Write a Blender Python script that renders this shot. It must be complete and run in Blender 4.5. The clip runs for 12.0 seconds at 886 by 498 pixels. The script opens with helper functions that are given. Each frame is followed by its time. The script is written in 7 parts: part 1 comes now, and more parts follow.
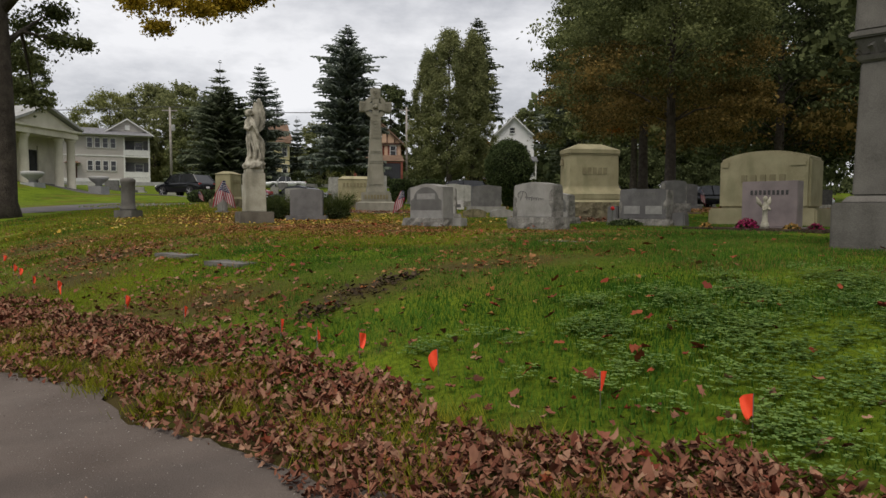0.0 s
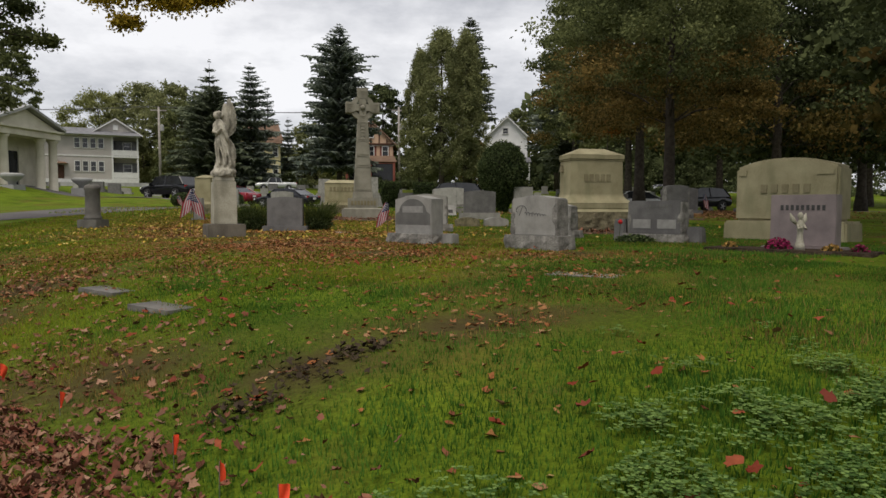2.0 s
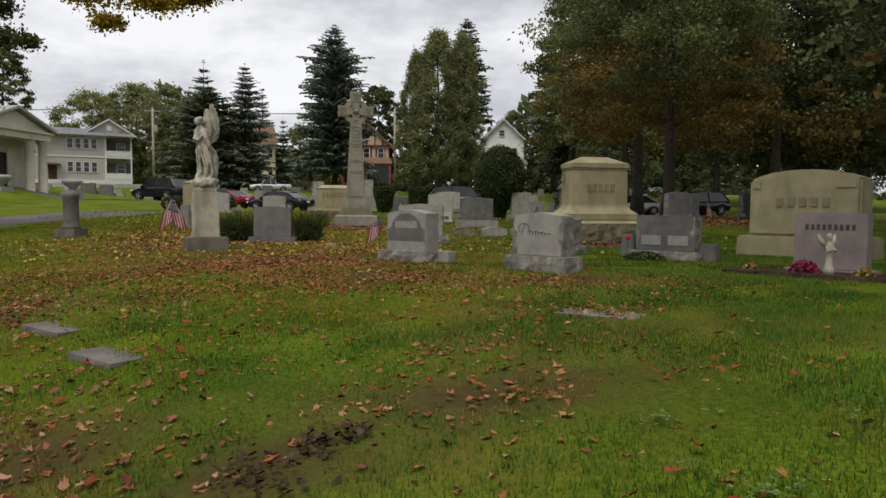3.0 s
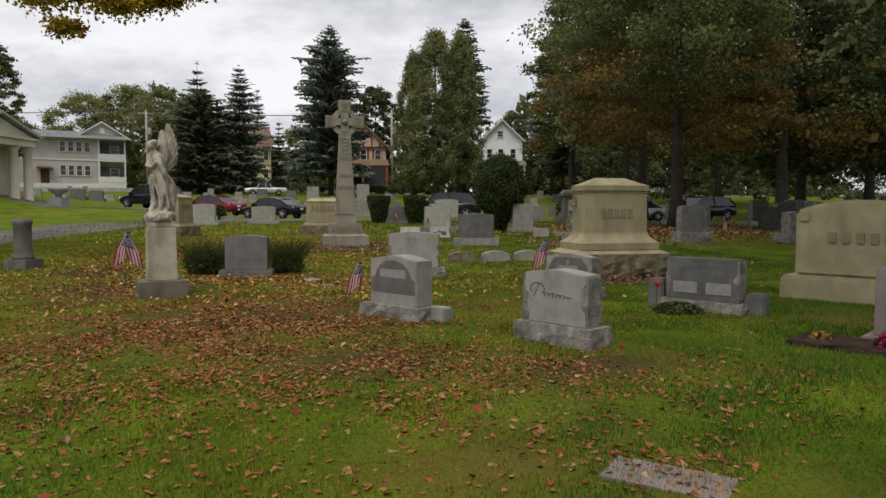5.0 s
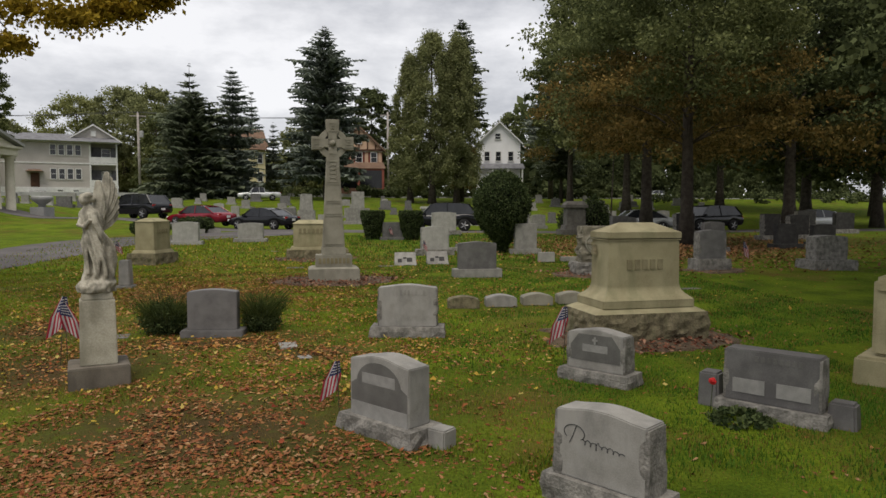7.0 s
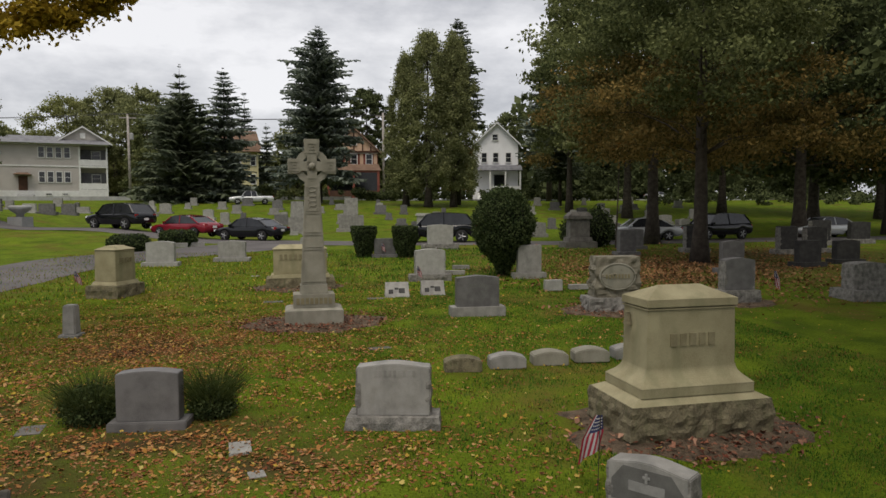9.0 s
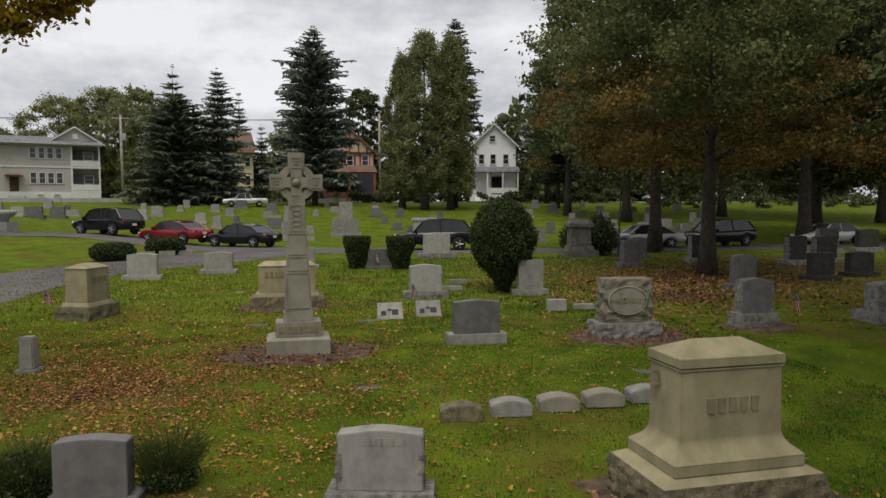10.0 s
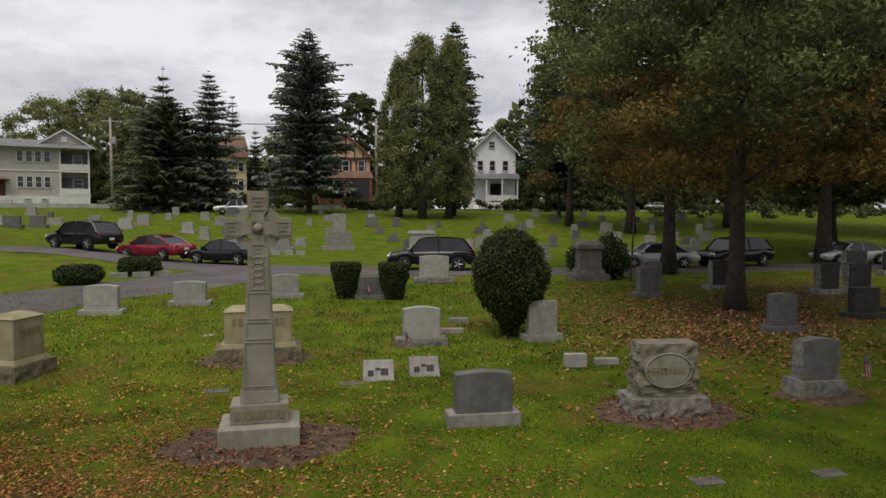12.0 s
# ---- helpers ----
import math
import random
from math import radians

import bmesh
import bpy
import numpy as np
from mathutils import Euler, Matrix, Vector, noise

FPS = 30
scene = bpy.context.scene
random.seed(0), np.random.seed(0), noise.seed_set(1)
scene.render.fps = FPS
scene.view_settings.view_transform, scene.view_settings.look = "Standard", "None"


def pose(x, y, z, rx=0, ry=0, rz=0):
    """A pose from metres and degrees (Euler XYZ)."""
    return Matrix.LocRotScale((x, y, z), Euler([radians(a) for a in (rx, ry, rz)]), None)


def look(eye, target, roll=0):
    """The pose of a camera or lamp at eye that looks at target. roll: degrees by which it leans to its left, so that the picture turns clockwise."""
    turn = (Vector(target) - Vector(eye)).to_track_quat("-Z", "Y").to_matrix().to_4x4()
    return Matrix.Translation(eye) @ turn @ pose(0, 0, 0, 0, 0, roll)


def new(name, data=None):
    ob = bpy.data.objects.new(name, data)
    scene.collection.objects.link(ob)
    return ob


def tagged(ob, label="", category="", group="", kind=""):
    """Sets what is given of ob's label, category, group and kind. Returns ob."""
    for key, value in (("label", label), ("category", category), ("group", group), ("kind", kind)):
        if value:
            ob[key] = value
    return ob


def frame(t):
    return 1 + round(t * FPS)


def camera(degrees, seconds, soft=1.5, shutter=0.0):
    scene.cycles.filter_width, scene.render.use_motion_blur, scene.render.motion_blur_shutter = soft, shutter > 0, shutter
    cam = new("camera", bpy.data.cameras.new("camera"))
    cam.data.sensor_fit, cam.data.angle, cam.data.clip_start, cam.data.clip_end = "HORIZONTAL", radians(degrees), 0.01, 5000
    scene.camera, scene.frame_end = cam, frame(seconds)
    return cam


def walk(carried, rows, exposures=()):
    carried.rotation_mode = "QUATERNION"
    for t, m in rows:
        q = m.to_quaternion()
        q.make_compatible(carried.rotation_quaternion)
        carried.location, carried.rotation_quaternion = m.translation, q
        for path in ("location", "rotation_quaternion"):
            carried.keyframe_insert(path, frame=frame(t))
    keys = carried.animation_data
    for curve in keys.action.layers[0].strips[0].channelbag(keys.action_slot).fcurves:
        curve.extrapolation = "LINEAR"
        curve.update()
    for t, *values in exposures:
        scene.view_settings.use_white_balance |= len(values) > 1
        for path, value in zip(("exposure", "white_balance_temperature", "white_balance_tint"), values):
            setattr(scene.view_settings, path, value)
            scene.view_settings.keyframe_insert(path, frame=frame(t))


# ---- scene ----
cam = camera(66.0, 12.0, soft=1.5)
PATH = [
    (0, (1.55, 1.698, 0.888), (1.958, 3.653, 0.771), 0.2),
    (0.5, (1.621, 1.95, 0.911), (2.034, 3.903, 0.793), 0.1),
    (1, (1.694, 2.23, 0.946), (2.112, 4.183, 0.828), 0.1),
    (1.5, (1.775, 2.514, 1.013), (2.195, 4.465, 0.894), 0.1),
    (2, (1.843, 2.816, 1.089), (2.271, 4.767, 0.972), 0.2),
    (2.5, (1.913, 3.138, 1.172), (2.347, 5.087, 1.055), 0.2),
    (3, (1.988, 3.474, 1.268), (2.428, 5.421, 1.155), 0.4),
    (5, (2.368, 4.953, 1.767), (2.812, 6.899, 1.652), 0.1),
    (5.5, (2.46, 5.333, 1.906), (2.904, 7.28, 1.793), -0.0),
    (6, (2.558, 5.75, 2.088), (3.001, 7.698, 1.977), 0.0),
    (6.5, (2.626, 6.158, 2.3), (3.074, 8.103, 2.185), -0.1),
    (7, (2.716, 6.605, 2.503), (3.169, 8.549, 2.386), 0.0),
    (9, (3.218, 8.627, 3.21), (3.68, 10.57, 3.088), -0.2),
    (9.5, (3.341, 9.198, 3.395), (3.808, 11.139, 3.275), -0.1),
    (10, (3.51, 9.805, 3.604), (3.981, 11.745, 3.481), -0.1),
    (10.5, (3.714, 10.452, 3.77), (4.186, 12.392, 3.651), -0.0),
    (11, (3.874, 11.115, 3.968), (4.351, 13.053, 3.848), 0.1),
    (11.5, (4.009, 11.804, 4.158), (4.49, 13.742, 4.041), 0.1),
    (12, (4.122, 12.509, 4.375), (4.601, 14.448, 4.26), 0.3),
]
walk(cam, [(t, look(eye, target, roll)) for t, eye, target, roll in PATH], exposures=((0, 0.46), (2.5, 0.52), (7, 0.50), (9, 0.43), (12, 0.37)))


# ---- world and light ----
world = bpy.data.worlds.new("overcast_sky")
scene.world = world
world.use_nodes = True
wn, wl = world.node_tree.nodes, world.node_tree.links
wn.clear()
w_out = wn.new("ShaderNodeOutputWorld")
w_bg = wn.new("ShaderNodeBackground")
sky = wn.new("ShaderNodeTexSky")
sky.sky_type = "NISHITA"
sky.sun_disc = False
sky.sun_elevation, sky.sun_rotation = radians(65), radians(208)
w_co = wn.new("ShaderNodeTexCoord")
w_map = wn.new("ShaderNodeMapping")
w_map.inputs["Scale"].default_value = (1.3, 1.3, 3.4)
w_noise = wn.new("ShaderNodeTexNoise")
w_noise.inputs["Scale"].default_value = 2.6
w_noise.inputs["Detail"].default_value = 9.0
w_noise.inputs["Roughness"].default_value = 0.6
w_ramp = wn.new("ShaderNodeValToRGB")
w_ramp.color_ramp.elements[0].position, w_ramp.color_ramp.elements[0].color = 0.38, (3.9, 3.94, 4.18, 1)
w_ramp.color_ramp.elements[1].position, w_ramp.color_ramp.elements[1].color = 0.61, (6.85, 6.8, 6.92, 1)
w_mix = wn.new("ShaderNodeMixRGB")
w_mix.inputs["Fac"].default_value = 0.93
wl.new(w_co.outputs["Generated"], w_map.inputs["Vector"])
wl.new(w_map.outputs["Vector"], w_noise.inputs["Vector"])
wl.new(w_noise.outputs["Fac"], w_ramp.inputs["Fac"])
wl.new(sky.outputs["Color"], w_mix.inputs["Color1"])
wl.new(w_ramp.outputs["Color"], w_mix.inputs["Color2"])
wl.new(w_mix.outputs["Color"], w_bg.inputs["Color"])
w_bg.inputs["Strength"].default_value = 0.1
wl.new(w_bg.outputs["Background"], w_out.inputs["Surface"])

sun = new("sun", bpy.data.lights.new("sun", "SUN"))
sun.data.energy, sun.data.angle, sun.data.color = 1.7, radians(40), (1.0, 0.92, 0.80)
sun.matrix_world = look((-7, -13, 32), (0, 0, 0))


# ---- materials ----
def mat(name, c1, c2, scale=6.0, fine=60.0, rough=0.85, metal=0.0, bump=0.15, depth=0.01, spread=0.0, stain=None, stain_amount=0.35, spec=0.3, island=False, thin=0.0):
    """A surface whose colour wanders between c1 and c2 at two scales, with fine relief and optional stains."""
    m = bpy.data.materials.new(name)
    m.use_nodes = True
    n, l = m.node_tree.nodes, m.node_tree.links
    b = n["Principled BSDF"]
    b.inputs["Roughness"].default_value, b.inputs["Metallic"].default_value = rough, metal
    b.inputs["Specular IOR Level"].default_value = spec
    co = n.new("ShaderNodeTexCoord")
    big, small = n.new("ShaderNodeTexNoise"), n.new("ShaderNodeTexNoise")
    big.inputs["Scale"].default_value, small.inputs["Scale"].default_value = scale, fine
    big.inputs["Detail"].default_value, small.inputs["Detail"].default_value = 5, 4
    l.new(co.outputs["Object"], big.inputs["Vector"])
    l.new(co.outputs["Object"], small.inputs["Vector"])
    add = n.new("ShaderNodeMath")
    add.operation = "MULTIPLY_ADD"
    add.inputs[1].default_value, add.inputs[2].default_value = 0.55, -0.275
    l.new(small.outputs["Fac"], add.inputs[0])
    tot = n.new("ShaderNodeMath")
    l.new(big.outputs["Fac"], tot.inputs[0])
    l.new(add.outputs[0], tot.inputs[1])
    last = tot.outputs[0]
    if spread:
        if island:
            rnd = n.new("ShaderNodeNewGeometry").outputs["Random Per Island"]
        else:
            rnd = n.new("ShaderNodeObjectInfo").outputs["Random"]
        mul = n.new("ShaderNodeMath")
        mul.operation = "MULTIPLY_ADD"
        mul.inputs[1].default_value, mul.inputs[2].default_value = spread, -spread / 2
        l.new(rnd, mul.inputs[0])
        t2 = n.new("ShaderNodeMath")
        l.new(last, t2.inputs[0])
        l.new(mul.outputs[0], t2.inputs[1])
        last = t2.outputs[0]
    ramp = n.new("ShaderNodeValToRGB")
    e = ramp.color_ramp.elements
    e[0].position, e[0].color = 0.3, (*c1, 1)
    e[1].position, e[1].color = 0.7, (*c2, 1)
    l.new(last, ramp.inputs["Fac"])
    col = ramp.outputs["Color"]
    if stain:
        st = n.new("ShaderNodeTexNoise")
        st.inputs["Scale"].default_value, st.inputs["Detail"].default_value = scale * 0.6, 8
        mp = n.new("ShaderNodeMapping")
        mp.inputs["Scale"].default_value, mp.inputs["Location"].default_value = (2.4, 2.4, 0.7), (3, 7, 1)
        l.new(co.outputs["Object"], mp.inputs["Vector"])
        l.new(mp.outputs["Vector"], st.inputs["Vector"])
        sr = n.new("ShaderNodeValToRGB")
        sr.color_ramp.elements[0].position, sr.color_ramp.elements[1].position = 0.5, 0.68
        sr.color_ramp.elements[1].color = (stain_amount,) * 3 + (1,)
        l.new(st.outputs["Fac"], sr.inputs["Fac"])
        mx = n.new("ShaderNodeMixRGB")
        mx.inputs["Color2"].default_value = (*stain, 1)
        l.new(sr.outputs["Color"], mx.inputs["Fac"])
        l.new(col, mx.inputs["Color1"])
        col = mx.outputs["Color"]
    l.new(col, b.inputs["Base Color"])
    if bump:
        bp = n.new("ShaderNodeBump")
        bp.inputs["Strength"].default_value, bp.inputs["Distance"].default_value = bump, depth
        l.new(small.outputs["Fac"], bp.inputs["Height"])
        l.new(bp.outputs["Normal"], b.inputs["Normal"])
    if thin:
        # light passes through leaves and blades
        tr, both = n.new("ShaderNodeBsdfTranslucent"), n.new("ShaderNodeMixShader")
        both.inputs["Fac"].default_value = thin
        l.new(col, tr.inputs["Color"])
        l.new(b.outputs["BSDF"], both.inputs[1])
        l.new(tr.outputs["BSDF"], both.inputs[2])
        l.new(both.outputs["Shader"], n["Material Output"].inputs["Surface"])
    return m


GRANITE = mat("grey_granite", (0.19, 0.182, 0.165), (0.30, 0.29, 0.268), 5, 160, 0.75, bump=0.12, depth=0.004, spread=0.25, stain=(0.10, 0.10, 0.10))
GRANITE_DARK = mat("dark_granite", (0.088, 0.084, 0.083), (0.155, 0.149, 0.146), 5, 160, 0.55, bump=0.08, depth=0.003, spread=0.25)
# near black: tree shade put into headstone colour, and dark picture etchings
GRANITE_SHADE_ETCH = mat("shade_and_etch_granite", (0.028, 0.027, 0.027), (0.06, 0.058, 0.056), 5, 120, 0.7, bump=0.1, depth=0.004, spec=0.15)
GRANITE_PINK = mat("rose_granite", (0.15, 0.125, 0.125), (0.23, 0.19, 0.185), 5, 160, 0.5, bump=0.08, depth=0.003)
GRANITE_PALE = mat("pale_granite", (0.25, 0.245, 0.225), (0.36, 0.35, 0.325), 5, 160, 0.8, bump=0.12, depth=0.004, spread=0.2, stain=(0.2, 0.2, 0.19), stain_amount=0.3)
ROCKFACE = mat("rough_granite", (0.105, 0.10, 0.09), (0.27, 0.255, 0.23), 9, 50, 0.9, bump=0.6, depth=0.02, stain=(0.06, 0.06, 0.055))
LIMESTONE = mat("weathered_limestone", (0.235, 0.205, 0.12), (0.35, 0.315, 0.195), 3, 90, 0.9, bump=0.15, depth=0.004, stain=(0.17, 0.165, 0.09), stain_amount=0.5)
LIMEROCK = mat("rough_limestone", (0.08, 0.068, 0.042), (0.22, 0.19, 0.118), 7, 40, 0.95, bump=0.6, depth=0.025, stain=(0.10, 0.10, 0.05), stain_amount=0.6)
CROSSSTONE = mat("grey_limestone", (0.205, 0.192, 0.150), (0.30, 0.285, 0.235), 3, 90, 0.9, bump=0.18, depth=0.004, stain=(0.15, 0.145, 0.11), stain_amount=0.5)
MARBLE = mat("white_marble", (0.30, 0.28, 0.215), (0.50, 0.47, 0.385), 3.5, 60, 0.75, bump=0.2, depth=0.006, stain=(0.15, 0.14, 0.10), stain_amount=0.6)
ETCHED = mat("etched_stone", (0.035, 0.035, 0.035), (0.07, 0.07, 0.07), 20, 120, 0.95, bump=0.1)
FROSTED = mat("frosted_panel", (0.20, 0.196, 0.185), (0.27, 0.264, 0.25), 12, 120, 0.9, bump=0.1)
BARK = mat("bark", (0.028, 0.022, 0.017), (0.075, 0.062, 0.05), 4, 26, 0.95, bump=0.9, depth=0.04)
SPRUCE_N = mat("blue_green_needles", (0.075, 0.096, 0.078), (0.235, 0.262, 0.215), 0.35, 5, 0.9, bump=0, spread=0.4, island=True, spec=0.05, thin=0.3)
SPRUCE_D = mat("dark_needles", (0.052, 0.067, 0.042), (0.16, 0.18, 0.115), 0.35, 5, 0.9, bump=0, spread=0.4, island=True, spec=0.05, thin=0.3)
LEAF_DARK = mat("dark_green_leaves", (0.058, 0.072, 0.029), (0.192, 0.208, 0.086), 0.25, 3, 0.85, bump=0, spread=0.38, island=True, spec=0.06, thin=0.3)
LEAF_OLIVE = mat("olive_leaves", (0.105, 0.118, 0.052), (0.27, 0.28, 0.125), 0.22, 3, 0.85, bump=0, spread=0.28, island=True, spec=0.06, thin=0.35)
LEAF_FAR = mat("dim_green_leaves", (0.035, 0.046, 0.020), (0.12, 0.14, 0.06), 0.25, 3, 0.85, bump=0, spread=0.5, island=True, spec=0.06, thin=0.25)
LEAF_TURN = mat("turning_leaves", (0.075, 0.066, 0.022), (0.28, 0.19, 0.065), 0.16, 2, 0.85, bump=0, spread=0.5, island=True, spec=0.06, thin=0.35)
LEAF_GOLD = mat("golden_leaves", (0.18, 0.13, 0.014), (0.46, 0.32, 0.04), 0.5, 3, 0.8, bump=0, spread=0.5, island=True, spec=0.1, thin=0.4)
LEAF_PALE = mat("pale_green_leaves", (0.13, 0.14, 0.045), (0.29, 0.30, 0.12), 0.3, 3, 0.85, bump=0, spread=0.4, island=True, spec=0.06, thin=0.35)
LEAF_ORANGE = mat("orange_leaves", (0.25, 0.08, 0.015), (0.42, 0.17, 0.03), 0.8, 4, 0.8, bump=0, spread=0.5, island=True, spec=0.1, thin=0.35)
YEW = mat("clipped_yew", (0.020, 0.034, 0.012), (0.090, 0.115, 0.045), 6, 40, 0.85, bump=0, spread=0.55, island=True, spec=0.08, thin=0.25)
YEW_SHADE = mat("yew_inner_shade", (0.004, 0.006, 0.004), (0.012, 0.015, 0.008), 8, 40, 0.95, bump=0.4)
ASPHALT = mat("old_asphalt", (0.086, 0.069, 0.060), (0.140, 0.116, 0.102), 1.6, 190, 0.95, bump=0.7, depth=0.006, spec=0.1, stain=(0.05, 0.045, 0.043), stain_amount=0.35)
LANE = mat("lane_asphalt", (0.082, 0.075, 0.075), (0.14, 0.13, 0.128), 0.4, 30, 0.95, spec=0.05, bump=0.3, depth=0.01, stain=(0.09, 0.09, 0.09))
MULCH = mat("bark_mulch", (0.05, 0.036, 0.023), (0.15, 0.105, 0.068), 6, 45, 0.95, bump=1.0, depth=0.03)
SIDING = mat("grey_siding", (0.40, 0.37, 0.345), (0.48, 0.45, 0.42), 0.5, 8, 0.8, bump=0.05)
SIDING_WHITE = mat("white_siding", (0.74, 0.74, 0.75), (0.84, 0.84, 0.85), 0.5, 8, 0.7, bump=0.05)
SIDING_YELLOW = mat("cream_siding", (0.52, 0.46, 0.26), (0.62, 0.56, 0.33), 0.5, 8, 0.8, bump=0.05)
STUCCO = mat("peach_stucco", (0.50, 0.34, 0.23), (0.60, 0.42, 0.30), 0.8, 12, 0.9, bump=0.1)
BRICKRED = mat("brick_red_paint", (0.16, 0.05, 0.035), (0.24, 0.08, 0.055), 0.8, 12, 0.9, bump=0.1)
TIMBER = mat("dark_timber", (0.06, 0.03, 0.02), (0.1, 0.05, 0.03), 2, 20, 0.8, bump=0.1)
SHINGLE = mat("grey_shingle", (0.12, 0.12, 0.13), (0.2, 0.2, 0.21), 1.5, 10, 0.9, bump=0.3, depth=0.02)
SHINGLE_BROWN = mat("brown_shingle", (0.13, 0.08, 0.055), (0.2, 0.13, 0.09), 1.5, 10, 0.9, bump=0.3, depth=0.02)
TRIM = mat("white_trim", (0.62, 0.62, 0.6), (0.74, 0.74, 0.72), 2, 30, 0.6, bump=0.03)
PANE = mat("dark_pane", (0.012, 0.013, 0.015), (0.028, 0.03, 0.034), 0.5, 3, 0.1, bump=0, spec=0.45)
CONCRETE = mat("concrete", (0.25, 0.25, 0.245), (0.36, 0.36, 0.35), 0.8, 20, 0.9, bump=0.2, stain=(0.14, 0.14, 0.13))
POLEWOOD = mat("weathered_pole", (0.22, 0.20, 0.18), (0.36, 0.33, 0.30), 2, 20, 0.9, bump=0.3)
WIRE = mat("cable", (0.03, 0.03, 0.03), (0.05, 0.05, 0.05), 5, 20, 0.6, bump=0)
FLAG_ORANGE = mat("orange_vinyl", (0.80, 0.055, 0.02), (0.92, 0.10, 0.035), 12, 80, 0.5, bump=0.05)
STEEL = mat("galvanised_wire", (0.3, 0.3, 0.3), (0.4, 0.4, 0.4), 8, 60, 0.4, metal=0.9, bump=0)
FLAG_RED = mat("flag_red", (0.24, 0.018, 0.035), (0.32, 0.028, 0.045), 10, 80, 0.8, bump=0.1)
FLAG_WHITE = mat("flag_white", (0.34, 0.32, 0.315), (0.44, 0.42, 0.41), 10, 80, 0.8, bump=0.1)
FLAG_BLUE = mat("flag_blue", (0.02, 0.025, 0.07), (0.035, 0.04, 0.10), 10, 80, 0.8, bump=0.1)
STAFF = mat("dark_staff", (0.03, 0.025, 0.02), (0.05, 0.04, 0.03), 8, 60, 0.6, bump=0)
PAINT_BLACK = mat("black_car_paint", (0.004, 0.0045, 0.006), (0.008, 0.009, 0.011), 1, 20, 0.12, bump=0, spec=0.45)
PAINT_RED = mat("red_car_paint", (0.15, 0.006, 0.014), (0.20, 0.009, 0.02), 1, 20, 0.12, bump=0, spec=0.45)
PAINT_SILVER = mat("silver_car_paint", (0.42, 0.43, 0.43), (0.5, 0.51, 0.51), 1, 20, 0.25, metal=0.3, bump=0, spec=0.6)
TYRE = mat("tyre_rubber", (0.012, 0.012, 0.012), (0.022, 0.022, 0.022), 8, 60, 0.85, bump=0.1)
ALLOY = mat("alloy", (0.30, 0.30, 0.305), (0.42, 0.42, 0.425), 8, 40, 0.35, metal=0.7, bump=0)
LAMP_RED = mat("tail_lens", (0.22, 0.01, 0.01), (0.32, 0.02, 0.015), 8, 40, 0.2, bump=0)
LAMP_CLEAR = mat("head_lens", (0.6, 0.6, 0.6), (0.72, 0.72, 0.72), 8, 40, 0.1, bump=0)
MAGENTA = mat("magenta_petals", (0.18, 0.008, 0.05), (0.32, 0.02, 0.10), 10, 60, 0.7, bump=0, spread=0.4, island=True)
PETAL_RED = mat("red_petals", (0.35, 0.01, 0.012), (0.5, 0.02, 0.02), 10, 60, 0.7, bump=0)
PETAL_YELLOW = mat("yellow_petals", (0.22, 0.12, 0.03), (0.40, 0.24, 0.055), 10, 60, 0.7, bump=0, spread=0.4, island=True)


# ---- geometry helpers ----
def sm(a, b, x):
    u = min(max((x - a) / (b - a), 0.0), 1.0)
    return u * u * (3 - 2 * u)


SLOPE_S = (-50, 2.6, 3.2, 3.9, 4.2, 4.7, 5.2, 6.0, 7.0, 8.5, 12, 900)
SLOPE_Z = (0.0, 0.02, 0.06, 0.2, 0.29, 0.40, 0.48, 0.55, 0.59, 0.61, 0.62, 0.62)


def gz(x, y):
    """Height of the ground: a verge by the road, a level lawn, a rise towards the houses."""
    z = float(np.interp(0.85 * x + 0.53 * y, SLOPE_S, SLOPE_Z))
    z += 0.5 * sm(14, 40, y) * (1 - 0.25 * sm(13, 22, x))
    z += 3.5 * sm(62, 124, y)
    z += 0.75 * sm(0, -9, x) * sm(44, 56, y) * (1 - sm(72, 95, y))
    z += 1.1 * sm(-13, -20, x) * sm(38, 58, y) * (1 - sm(66, 90, y))
    return z


def mesh_of(bm, name, material, smooth=False):
    me = bpy.data.meshes.new(name)
    bm.normal_update()
    bm.to_mesh(me)
    bm.free()
    for mm in material if isinstance(material, (list, tuple)) else [material]:
        me.materials.append(mm)
    if smooth:
        me.shade_smooth()
    return me


def part(name, bm, material, parent, label="", smooth=False):
    ob = new(name, mesh_of(bm, name, material, smooth))
    ob.parent = parent
    if label:
        ob["label"] = label
    return ob


def thing(name, x, y, yaw=0.0, z=None, label="", category="", group="", kind=""):
    ob = new(name)
    ob.empty_display_size = 0.1
    ob.matrix_basis = pose(x, y, gz(x, y) if z is None else z, 0, 0, yaw)
    return tagged(ob, label, category, group, kind)


def soup(name, verts, faces, material, parent=None, smooth=False):
    me = bpy.data.meshes.new(name)
    me.from_pydata(verts, [], faces)
    me.materials.append(material)
    if smooth:
        me.shade_smooth()
    ob = new(name, me)
    ob.parent = parent
    return ob


